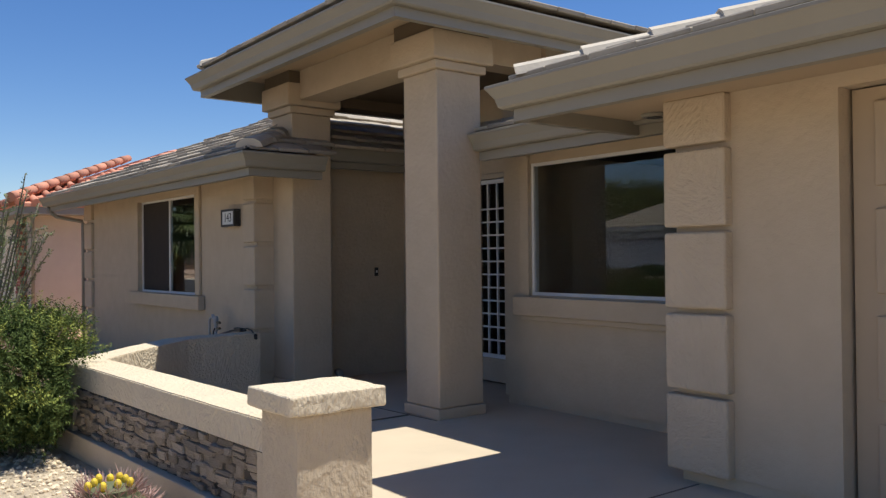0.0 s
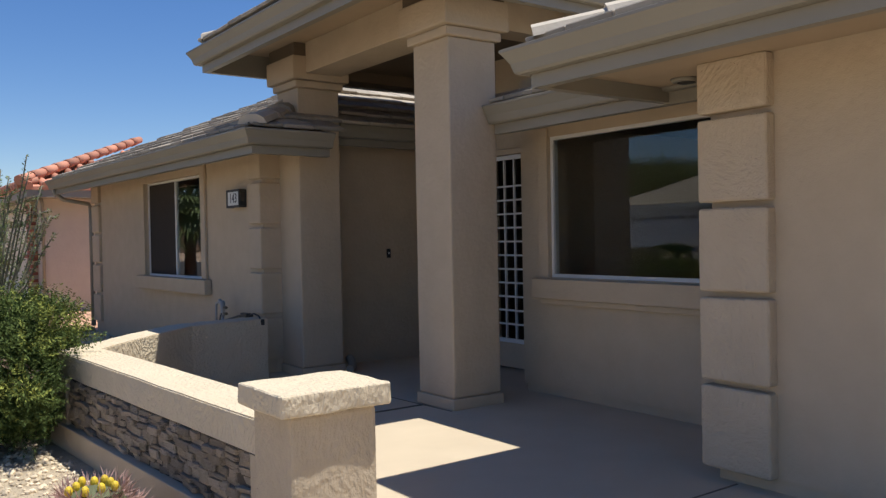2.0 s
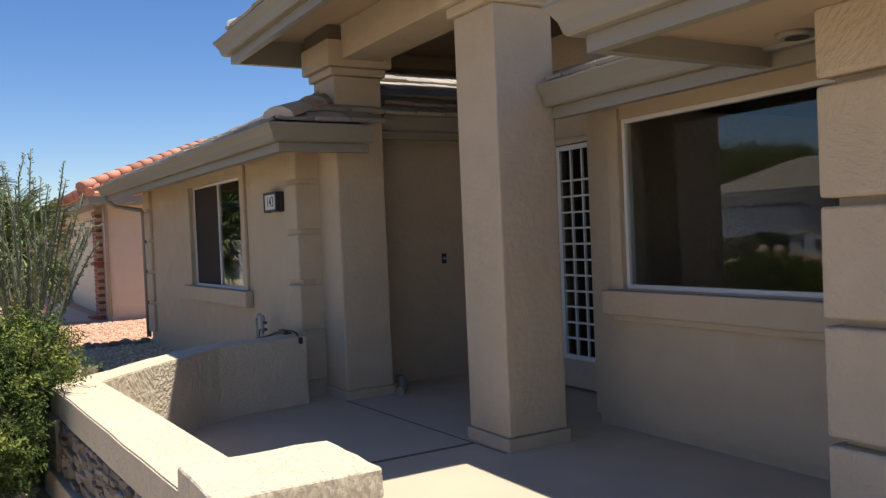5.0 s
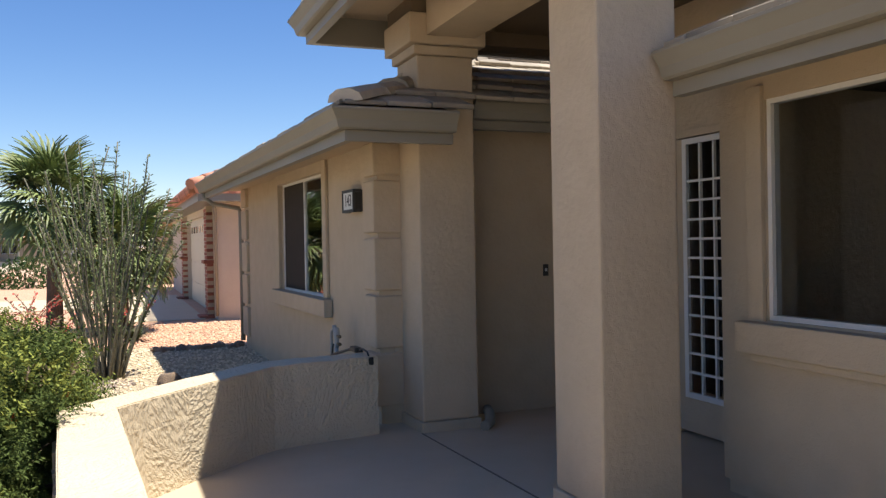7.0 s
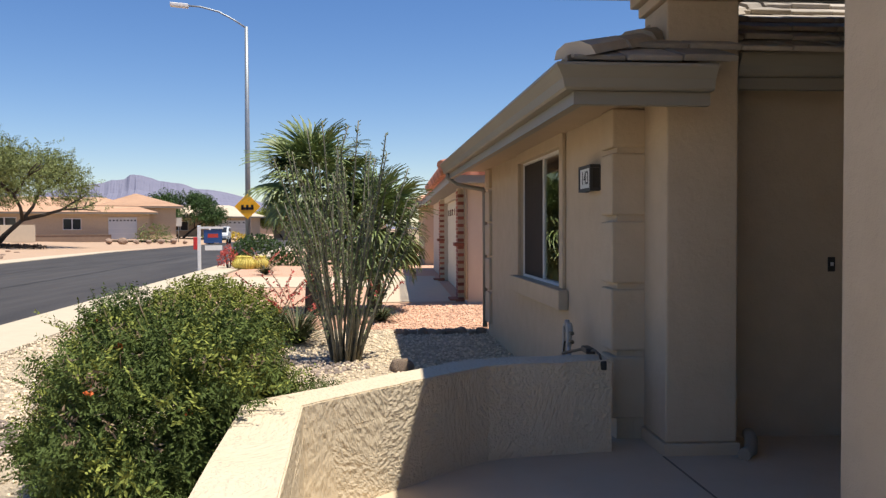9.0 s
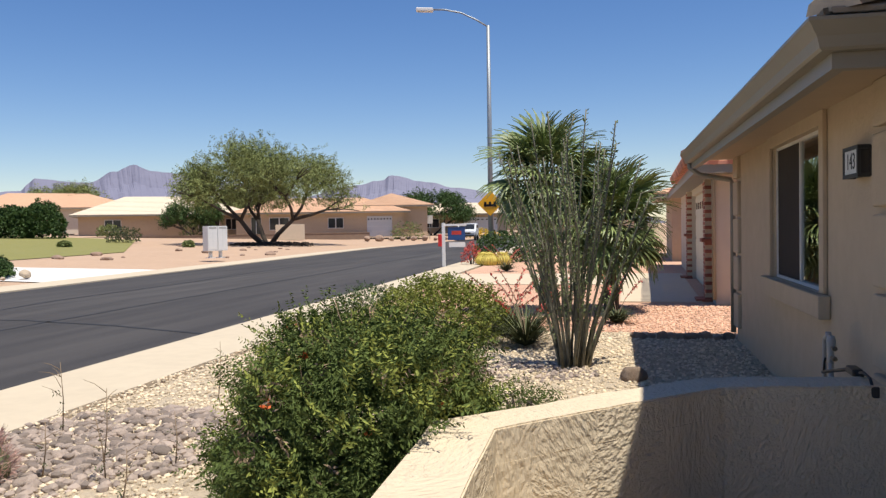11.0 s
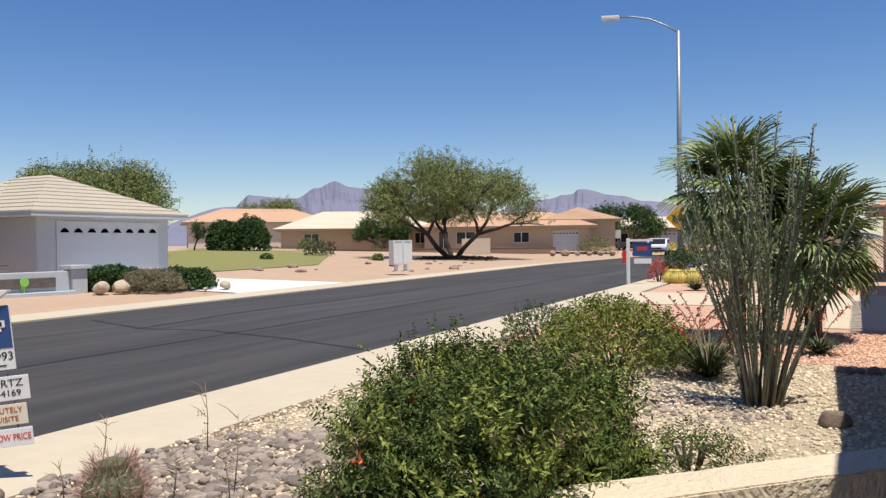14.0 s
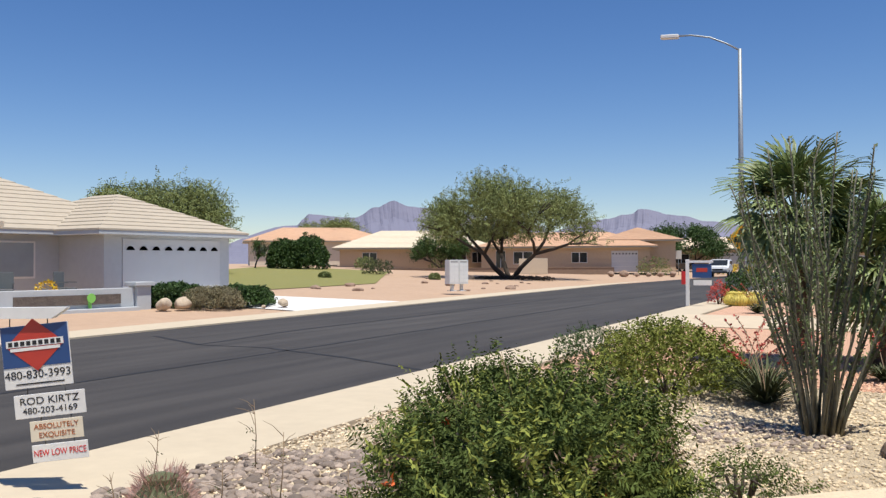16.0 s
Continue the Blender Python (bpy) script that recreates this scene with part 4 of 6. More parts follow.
# ---- fan palms ----
def frond_mesh(rng, r, seg=30):
    verts, faces = [], []
    stem = r * 0.75
    for k, w in ((0, 0.016), (1, 0.010)):
        verts += [(-w, k * stem, 0.10 * k), (w, k * stem, 0.10 * k), (0, k * stem, 0.10 * k + 0.02)]
    faces += [(0, 1, 4, 3), (1, 2, 5, 4), (2, 0, 3, 5)]
    for i in range(seg):
        a = radians(-100 + 200 * i / (seg - 1)) + rng.uniform(-0.02, 0.02)
        l = r * (0.62 + 0.34 * math.cos(a * 0.8)) * rng.uniform(0.9, 1.06)
        fold = 0.012 if i % 2 else -0.012
        dx, dy = math.sin(a), math.cos(a)
        n0 = len(verts)
        w = 0.018 + 0.01 * r
        for f, ww, drop in ((0.02, 0.25, 0.0), (0.5, 1.0, -0.02), (0.8, 0.55, -0.09), (1.0, 0.05, -0.24)):
            cx, cy, cz = dx * l * f, stem + dy * l * f, 0.10 + drop * l + fold * f * 3
            verts += [(cx - dy * w * ww, cy + dx * w * ww, cz - 0.006), (cx + dy * w * ww, cy - dx * w * ww, cz + 0.006)]
        for j in range(3):
            faces.append((n0 + 2 * j, n0 + 2 * j + 1, n0 + 2 * j + 3, n0 + 2 * j + 2))
    return raw("frond", verts, faces, LEAF_PALM)


def palm(x, y, h, r, n, seed, label):
    p = base("fan_palm", x, y, -0.1, label, "palm tree", "fan palms")
    rng = random.Random(seed)
    bm = tube([(0, 0, -0.05), (0.02, 0.01, h * 0.5), (0, 0, h)], 0.12, None, 14, [0.14, 0.11, 0.1])
    bmesh.ops.subdivide_edges(bm, edges=list(bm.edges), cuts=3)
    part("trunk", roughen(bm, 0.02, 14), PALM_TRUNK, p, "shaggy brown trunk")
    meshes = [frond_mesh(rng, r * (0.85 + 0.1 * k)) for k in range(4)]
    for i in range(n):
        f = i / n
        up = 84 - 140 * f + rng.uniform(-8, 8)
        t = new("frond", meshes[i % 4])
        t.matrix_basis = pose(0, 0, h - 0.12 * f, 0, 0, 137.5 * i) @ pose(0, 0.05, 0, up, 0, 0) @ pose(0, 0, 0, 0, rng.uniform(-25, 25), 0)
        t.parent = p
    return p


palm(1.55, 17.9, 2.3, 0.62, 54, 1, "tall fan palm with a round green crown")
palm(2.6, 18.3, 1.5, 0.65, 64, 2, "shorter bushy fan palm beside a taller one")


# ---- red yuccas: arching leaves and red flower stalks ----
def red_yucca(x, y, r, seed, stalks, label):
    u = base("red_yucca", x, y, -0.1, label, "yucca", "red yuccas")
    rng = random.Random(seed)
    verts, faces = [], []
    for i in range(260):
        a, l = rng.uniform(0, 6.283), r * rng.uniform(0.7, 1.1)
        lift = rng.uniform(0.5, 1.3)
        n0 = len(verts)
        for k in range(5):
            f = k / 4
            w = 0.012 * (1 - f * 0.9)
            q = Vector((math.cos(a), math.sin(a), 0)) * (l * math.sin(f * 1.2) * (1.25 - lift * 0.5)) + Vector((0, 0, l * lift * (f - 0.62 * f * f)))
            s = Vector((-math.sin(a), math.cos(a), 0)) * w
            verts += [q - s, q + s]
        for k in range(4):
            faces.append((n0 + 2 * k, n0 + 2 * k + 1, n0 + 2 * k + 3, n0 + 2 * k + 2))
    part("foliage", raw("foliage", verts, faces, LEAF_YUCCA), LEAF_YUCCA, u)
    for i in range(stalks):
        a = rng.uniform(0, 6.283)
        h = rng.uniform(0.8, 1.25)
        pts = [(math.cos(a) * 0.75 * f ** 1.6, math.sin(a) * 0.75 * f ** 1.6, h * (f - 0.25 * f * f)) for f in (0, 0.25, 0.5, 0.75, 1)]
        st = part("flower_stalk", tube(pts, 0.006, None, 5), DRY, u)
        feet = np.array([Vector(pts[2]).lerp(Vector(pts[4]), rng.random()) for _ in range(40)])
        part("blossom", leaves("blossom", feet, RN.normal(size=(40, 3)) + np.array([0, 0, 0.5]), 0.045, 0.022, RED), RED, st, "coral red flowers")["kind"] = "stuff"
    return u


red_yucca(1.72, 14.1, 0.95, 1, 8, "red yucca with arching grey leaves and coral flower stalks")
red_yucca(1.3, 15.25, 0.8, 2, 7, "red yucca with arching grey leaves and coral flower stalks")
red_yucca(2.75, 16.6, 0.45, 3, 3, "red yucca with arching grey leaves and coral flower stalks")
red_yucca(-1.2, 30.5, 0.6, 4, 6, "red yucca with arching grey leaves and coral flower stalks")


# ---- barrel cacti ----
def barrel(x, y, r, h, mat, spine, label, fruits=0, group=""):
    c = base("barrel_cactus", x, y, -0.1, label, "cactus", group)
    bm = bmesh.new()
    ribs, rows = 18, 9
    rings = []
    for j in range(rows + 1):
        t = j / rows
        rad = r * math.sin(min(1.0, 0.35 + t * 0.9) * math.pi / 1.25) if t < 1 else 0.02
        rings.append([bm.verts.new((rad * (1 + 0.10 * (k % 2)) * math.cos(math.pi * k / ribs), rad * (1 + 0.10 * (k % 2)) * math.sin(math.pi * k / ribs), h * (t - 0.1 * t * t) * 1.1)) for k in range(2 * ribs)])
    for a, b in zip(rings, rings[1:]):
        for k in range(2 * ribs):
            bm.faces.new((a[k], a[(k + 1) % (2 * ribs)], b[(k + 1) % (2 * ribs)], b[k]))
    bm.faces.new(rings[-1])
    body = part("body", bm, mat, c)
    feet, ways = [], []
    for j in range(1, rows):
        for k in range(1, 2 * ribs, 2):
            t = j / rows
            a = math.pi * k / ribs
            rad = r * 1.1 * math.sin(min(1.0, 0.35 + t * 0.9) * math.pi / 1.25)
            for q in range(7):
                feet.append((rad * math.cos(a), rad * math.sin(a), h * (t - 0.1 * t * t) * 1.1))
                ways.append((math.cos(a), math.sin(a), 0.5 + t))
    part("spine_cover", leaves("spine_cover", np.array(feet), np.array(ways) + RN.normal(size=(len(feet), 3)) * 0.6, 0.085, 0.005, spine), spine, c, "curved spines")["kind"] = "stuff"
    rng = random.Random(3)
    for i in range(fruits):
        a = 6.283 * i / fruits
        fb = bmesh.new()
        bmesh.ops.create_icosphere(fb, subdivisions=2, radius=0.019, matrix=Matrix.Translation((math.cos(a) * r * rng.uniform(0.3, 0.62), math.sin(a) * r * rng.uniform(0.3, 0.62), h * 1.0)) @ Matrix.Diagonal((1, 1, 1.4, 1)))
        part("fruit", fb, YELLOW, c, "yellow fruit")
    return c


CACTUS = material("cactus_skin", (0.12, 0.13, 0.06), (0.08, 0.09, 0.04), scale=10, rough=0.7)
SPINE_PINK = material("pink_spine", (0.48, 0.30, 0.25), (0.38, 0.22, 0.18), scale=9, rough=0.6, vary=0.3)
SPINE_GOLD = material("gold_spine", (0.66, 0.55, 0.12), (0.5, 0.4, 0.08), scale=9, rough=0.6, vary=0.2)
barrel(1.93, 5.15, 0.20, 0.27, CACTUS, SPINE_PINK, "barrel cactus with pinkish spines and yellow fruit", 9)
barrel(-0.72, 8.05, 0.16, 0.30, CACTUS, SPINE_PINK, "barrel cactus with dry pinkish spines among cobbles")
for i, (dx, dy) in enumerate(((0, 0), (0.45, 0.2), (-0.3, 0.4))):
    barrel(-2.5 + dx, 34.6 + dy, 0.28, 0.5, SPINE_GOLD, SPINE_GOLD, "golden barrel cactus by the next drive", 0, "golden barrel cacti")


# ---- gravel, cobbles, rocks, weeds ----
def pebble(seed, mat, name="cobble", sub=1):
    bm = bmesh.new()
    bmesh.ops.create_icosphere(bm, subdivisions=sub, radius=1)
    for v in bm.verts:
        v.co += 0.35 * noise.noise_vector(v.co * 0.9 + Vector((seed * 7, 0, 0)))
    for f in bm.faces:
        f.smooth = sub > 1
    return finish(bm, name, mat)


COB = material("river_cobble", (0.39, 0.305, 0.245), (0.21, 0.17, 0.14), scale=7, rough=0.8, bump=0.004, bump_scale=30, vary=0.45)
ROCK = material("yard_rock", (0.42, 0.31, 0.22), (0.26, 0.19, 0.14), scale=8, rough=0.95, bump=0.02, bump_scale=12, vary=0.25)
bed = base("cobble_bed", -0.4, 9.0, -0.1, "bed of grey and pinkish river cobbles in the gravel", "cobble bed")
bed["kind"] = "structure"
crng = random.Random(21)
cmesh = [pebble(k, COB, "cobble", 2) for k in range(6)]
count = 0
while count < 300:
    u, v = crng.uniform(-1, 1), crng.uniform(-1, 1)
    cx, cy = -0.78 + 0.78 * u + 0.25 * v, 8.95 + 1.15 * v
    if (u * u + v * v) > 1.0 or not (-1.72 < cx):
        continue
    r = crng.uniform(0.024, 0.058)
    t = new("cobble", crng.choice(cmesh))
    t.matrix_basis = pose(cx + 0.4, cy - 9.0, r * 0.22, crng.uniform(-20, 20), crng.uniform(-20, 20), crng.uniform(0, 360)) @ Matrix.Diagonal((r * 1.25, r, r * 0.62, 1))
    t.parent = bed
    count += 1


def pebbles(name, n, inside, mat, rmin, rmax, label, z=-0.1, bounds=(-1.8, 4.4, 3.4, 15.5)):
    shapes = [pebble(k + 20, mat, "p", 1) for k in range(3)]
    geo = [(np.array([v.co for v in m.vertices]), [tuple(f.vertices) for f in m.polygons]) for m in shapes]
    verts, faces, base_n = [], [], 0
    rng = np.random.RandomState(4)
    for i in range(n):
        x, y = rng.uniform(bounds[0], bounds[1]), rng.uniform(bounds[2], bounds[3])
        if not inside(x, y):
            continue
        V, F = geo[i % 3]
        r = rng.uniform(rmin, rmax)
        a = rng.uniform(0, 6.28)
        R = np.array([[math.cos(a), -math.sin(a), 0], [math.sin(a), math.cos(a), 0], [0, 0, 0.7]])
        verts.append((V * np.array([1.2, 0.9, 1.0]) * r) @ R.T + (x, y, z + r * 0.25))
        faces += [tuple(q + base_n for q in f) for f in F]
        base_n += len(V)
    ob = tagged(new(name, raw(name, np.concatenate(verts).tolist(), faces, mat)), label, "gravel", "", "stuff")
    return ob


GRAVEL = material("gravel_stone", (0.70, 0.58, 0.41), (0.52, 0.42, 0.29), scale=9, rough=0.95, vary=0.38)
PINKSTONE = material("pink_gravel_stone", (0.70, 0.44, 0.30), (0.56, 0.34, 0.23), scale=9, rough=0.95, vary=0.35)
pebbles("gravel", 30000, lambda x, y: x > road_near(y) + 1.27 and (x < 2.15 or y > 8.9) and x < 4.35, GRAVEL, 0.009, 0.024, "loose beige crushed gravel over the front yard")
pebbles("pink_gravel", 9000, lambda x, y: True, PINKSTONE, 0.012, 0.028, "loose salmon gravel of the next yard", -0.105, (-1.2, 5.0, 15.6, 19.4))
pebbles("cobble_rest", 1500, lambda x, y: ((x + 0.62) / 1.0) ** 2 + ((y - 8.95) / 1.2) ** 2 < 1 and x > road_near(y) + 1.3, COB, 0.015, 0.045, "small river cobbles between larger ones", -0.1, (-1.7, 0.5, 7.7, 10.2))
pebbles("river_pebbles", 700, lambda x, y: (x - 2.0) ** 2 / 0.5 + (y - 12.3) ** 2 / 0.35 < 1, COB, 0.015, 0.036, "river pebbles round the ocotillo foot", -0.1, (1.0, 3.0, 11.5, 13.2))


def rock(x, y, r, mat, label, z=None, seed=1, sq=(1, 1, 0.75), group=""):
    t = tagged(new("rock", pebble(seed, mat, "rock", 3)), label, "rock", group)
    t.matrix_basis = pose(x, y, (ground_z(x, y) if z is None else z) + r * sq[2] * 0.55, 0, 0, seed * 67) @ Matrix.Diagonal((r * sq[0], r * sq[1], r * sq[2], 1))
    return t


rock(3.05, 12.0, 0.12, ROCK, "brown angular rock at the edge of the shade", seed=3)
rrng = random.Random(6)
for i in range(11):
    rock(3.0 + 1.3 * i / 11 + rrng.uniform(-0.04, 0.04), 15.0 + rrng.uniform(-0.06, 0.06), rrng.uniform(0.05, 0.085), ROCK, "small brown border rock between two gravel yards", seed=i + 4, group="border rocks")
for i in range(12):
    rock(-0.9 + 2.9 * i / 12, 15.5 + rrng.uniform(-0.1, 0.1), rrng.uniform(0.05, 0.09), ROCK, "small brown border rock between two gravel yards", seed=i + 30, group="border rocks")
rock(-1.45, 7.75, 0.09, COB, "grey rounded rock at the end of the cobbles", seed=40)


def weed(x, y, h, seed):
    w = base("dry_weed", x, y, -0.1, "thin dry weed stalk in the gravel", "weed", "dry weeds")
    rng = random.Random(seed)
    a = rng.uniform(0, 6.28)
    top = Vector((0.05 * math.cos(a), 0.05 * math.sin(a), h))
    part("stem", tube([(0, 0, -0.02), top * 0.5 + Vector((0.015, 0, 0)), top], 0.004, None, 5, [0.005, 0.004, 0.002]), DRY, w)
    for k in range(5):
        f = rng.uniform(0.35, 0.95)
        b = rng.uniform(0, 6.28)
        l = h * rng.uniform(0.2, 0.45)
        d = Vector((math.cos(b), math.sin(b), 0.5))
        part("twig", tube([top * f, top * f + d * l * 0.5, top * f + d * l + Vector((0, 0, -0.15 * l))], 0.002, None, 4, [0.003, 0.002, 0.001]), DRY, w)
    f, ww = sprigs(np.array([top * q for q in (0.15, 0.3, 0.45, 0.6)]), RN.normal(size=(4, 3)), 6, 0.06, 0.02, 0.01)
    part("leaf_tuft", leaves("leaf_tuft", f, ww, 0.022, 0.009, LEAF_YUCCA), LEAF_YUCCA, w)["kind"] = "stuff"


for i, (x, y, h) in enumerate(((-1.05, 9.2, 0.55), (-1.35, 8.5, 0.4), (-0.45, 8.25, 0.35), (-0.2, 8.5, 0.5), (-0.55, 10.6, 0.5), (0.0, 8.25, 0.4), (-0.95, 7.9, 0.3), (0.25, 8.6, 0.35), (0.35, 7.9, 0.3))):
    weed(x, y, h, i)

# ---- wall lamp, doorbell, pipes, soffit light, downspouts ----
sc = base("wall_lamp", X1, 9.47, 1.66, "black box wall lamp with lit-white house number panel", "wall lamp")
fr = bmesh.new()
box(-0.012, -0.001, -0.16, 0.16, 0.0, 0.18, fr)
for z in (0.0, 0.168):
    box(-0.085, -0.065, -0.165, 0.165, z - 0.006, z + 0.018, fr)
    for y in (-0.165, 0.141):
        box(-0.0645, -0.0125, y, y + 0.024, z - 0.006, z + 0.018, fr)
for y in (-0.165, 0.141):
    box(-0.085, -0.065, y, y + 0.024, 0.0185, 0.1615, fr)
part("frame", fr, BLACK_METAL, sc)
part("number_panel", box(-0.078, -0.062, -0.14, 0.14, 0.018, 0.162), FROSTED, sc, "white number panel")
part("reflector", box(-0.02, -0.0125, -0.14, 0.14, 0.018, 0.162), BLACK_METAL, sc, "black back plate")
for y in (-0.158, 0.152):
    part("side_pane", box(-0.064, -0.0135, y, y + 0.006, 0.014, 0.16), DARK_SMOKE, sc, "smoked glass side")


def lettering(text, size, mat, parent, m, depth=0.002, sx=1.0):
    cu = bpy.data.curves.new("lettering", "FONT")
    cu.body, cu.size, cu.extrude, cu.align_x, cu.align_y = text, size, depth, "CENTER", "CENTER"
    tmp = bpy.data.objects.new("lettering", cu)
    me = bpy.data.meshes.new_from_object(tmp)
    bpy.data.objects.remove(tmp)
    me.materials.append(mat)
    ob = new("lettering", me)
    ob.parent = parent
    ob.matrix_basis = m @ Matrix.Diagonal((sx, 1, 1, 1))
    return ob


INK = plain("black_ink", (0.02, 0.02, 0.022), 0.6)
lettering("143", 0.14, INK, sc, pose(-0.0795, 0, 0.09, 90, 0, -90), 0.001, 0.9)
bell = base("doorbell", 5.98, 8.93, 1.08, "small dark doorbell on the entry wall", "doorbell")
part("plate", box(-0.025, 0.025, -0.012, -0.001, 0, 0.1, bevel=0.004), BLACK_METAL, bell)
part("button", box(-0.01, 0.01, -0.018, -0.0125, 0.04, 0.065), FROSTED, bell)

COPPER = material("old_brass", (0.25, 0.20, 0.13), (0.16, 0.13, 0.09), scale=20, rough=0.55, metal=0.6)
GREYPIPE = material("grey_pipe", (0.42, 0.41, 0.38), (0.33, 0.32, 0.3), scale=20, rough=0.5)
pv = base("backflow_valve", 4.24, 9.62, -0.1, "grey irrigation backflow valve on upright pipes", "valve")
part("riser", tube([(0, 0.17, 0), (0, 0.17, 0.69), (0, 0.155, 0.73), (0, 0.12, 0.74), (0, 0.0, 0.74)], 0.013), GREYPIPE, pv)
part("riser", tube([(0, 0.0, 0), (0, 0.0, 0.71)], 0.016), GREYPIPE, pv)
part("valve_body", tube([(0, 0, 0.59), (0, 0, 0.62), (0, 0, 0.65), (0, 0, 0.69), (0, 0, 0.73), (0, 0, 0.765)], 0.03, None, 12, [0.016, 0.024, 0.018, 0.026, 0.03, 0.02]), GREYPIPE, pv)
for z in (0.63, 0.695):
    part("test_cock", tube([(0, -0.02, z), (0, -0.075, z), (0, -0.08, z), (0, -0.105, z)], 0.01, None, 8, [0.009, 0.009, 0.016, 0.014]), COPPER, pv)
part("bonnet", tube([(0, 0.07, 0.73), (0, 0.07, 0.78)], 0.024, None, 10, [0.024, 0.018]), GREYPIPE, pv)
hb = base("hose_bib", 4.30, 8.62, 0.535, "black hose tap and short hose on the garden wall", "tap")
part("pipe", tube([(0, 0.2, 0.02), (-0.02, 0.5, 0.0), (-0.05, 0.98, -0.1)], 0.011), BLACK_METAL, hb)
part("tap_body", box(-0.028, 0.028, -0.03, 0.03, -0.06, 0.0, bevel=0.008), BLACK_METAL, hb)
part("hose", tube([(0, 0.0, -0.005), (0, 0.05, 0.03), (-0.01, 0.14, 0.045), (-0.01, 0.22, 0.03)], 0.008), BLACK_METAL, hb)
part("coupling", box(-0.04, 0.02, 0.26, 0.42, 0.0, 0.04, bevel=0.012), BLACK_METAL, hb)
part("lever", tube([(-0.05, 0.95, -0.09), (-0.05, 0.93, -0.03), (-0.05, 0.90, 0.0)], 0.007), BLACK_METAL, hb)

sl = base("soffit_light", 4.94, 4.07, 2.18, "round recessed light in the garage soffit", "downlight")
part("rim", tube([(0, 0, 0), (0, 0, -0.02)], 0.09, None, 20, [0.09, 0.075]), TRIM, sl)
part("lens", tube([(0, 0, -0.021), (0, 0, -0.024)], 0.05, None, 16), BLACK_METAL, sl)

def downspout(pts, foot=True):
    d = base("downspout", 0, 0, 0, "painted tan metal downspout on the wall", "downspout")
    d["kind"] = "structure"
    part("pipe", tube(pts, 0.035, None, 8), TRIM, d)


downspout([(x, y + WING_END - 15.4, z) for x, y, z in ((3.85, 15.55, 2.2), (3.85, 15.55, 2.10), (3.97, 15.54, 2.0), (4.34, 15.5, 1.93), (4.36, 15.47, 1.85), (4.36, 15.46, 0.0))])
el = base("drain_elbow", 5.19, 8.42, -0.05, "short tan drain elbow at the column foot", "drain pipe")
part("elbow", tube([(0.04, 0.12, 0.12), (0.03, 0.05, 0.10), (0.0, -0.02, 0.05), (-0.08, -0.10, 0.042)], 0.04, None, 10), TRIM, el)
LANT = base("hanging_lantern", 5.6, 7.3, 2.45, "dark wire hanging lantern under the portico", "lantern")
lb = bmesh.new()
for a in range(6):
    q = (math.cos(a * math.pi / 3) * 0.09, math.sin(a * math.pi / 3) * 0.09)
    tube([(q[0], q[1], 0.0), (q[0], q[1], 0.24), (0, 0, 0.34)], 0.006, lb, 5)
tube([(0, 0, 0.33), (0, 0, 0.735)], 0.006, lb, 5)
part("wire_cage", lb, BLACK_METAL, LANT)
part("bottom_ring", tube([(0, 0, -0.004), (0, 0, 0.008)], 0.095, None, 12), BLACK_METAL, LANT)

# the bedroom wing stands slightly askew to the rest of the house
WING_TURN = Matrix.Translation((4.40, 11.5, 0)) @ Matrix.Rotation(radians(1.9), 4, "Z") @ Matrix.Translation((-4.40, -11.5, 0))
WING_PARTS = ("wall_wing_front", "wall_wing_far", "window_1", "trim_window_1", "window_sill_1", "roof_wing", "gutter_wing", "soffit_wing", "soffit_wing_end", "wall_lamp", "backflow_valve", "downspout")
for ob in list(bpy.data.objects):
    wing_quoin = ob.name.startswith("quoin") and ob.get("group") == "wing corner quoins"
    if ob.parent is None and (ob.name in WING_PARTS or wing_quoin):
        ob.matrix_basis = WING_TURN @ ob.matrix_basis


# ---- houses round about ----
PINK_ST = stucco("pink_stucco", (0.60, 0.525, 0.42), (0.53, 0.46, 0.37), 0.004)
WHITE_ST = stucco("white_stucco", (0.50, 0.525, 0.54), (0.44, 0.465, 0.48), 0.003)
TAN_ST = stucco("sand_stucco", (0.55, 0.42, 0.29), (0.48, 0.36, 0.25), 0.003)
RED_TILE = material("red_clay_tile", (0.55, 0.25, 0.16), (0.42, 0.18, 0.115), scale=5, rough=0.85, vary=0.3)
TAN_TILE = material("tan_roof_tile", (0.50, 0.43, 0.335), (0.41, 0.35, 0.27), scale=4, rough=0.9, vary=0.18)
PALE_TILE = material("pale_roof_tile", (0.66, 0.56, 0.42), (0.58, 0.49, 0.37), scale=2, rough=0.9, vary=0.1)
PEACH_TILE = material("peach_roof_tile", (0.60, 0.38, 0.24), (0.50, 0.31, 0.20), scale=2, rough=0.9, vary=0.12)
BRICK = material("red_brick", (0.36, 0.13, 0.08), (0.26, 0.09, 0.06), scale=10, rough=0.9, bump=0.003, bump_scale=50, vary=0.3)
WHITE_DOOR = material("white_garage_door", (0.56, 0.57, 0.58), (0.52, 0.53, 0.54), scale=2, rough=0.5)
CREAM_DOOR = material("cream_garage_door", (0.66, 0.58, 0.44), (0.60, 0.53, 0.40), scale=2, rough=0.5)
DARK_GLASS = material("dark_window_glass", (0.03, 0.035, 0.04), (0.02, 0.022, 0.025), scale=2, rough=0.08)
BLIND_GLASS = material("glass_over_blinds", (0.36, 0.40, 0.41), (0.29, 0.33, 0.34), scale=2, rough=0.12)
WHITECON = material("white_concrete", (0.72, 0.70, 0.67), (0.62, 0.60, 0.57), scale=3, rough=0.9)


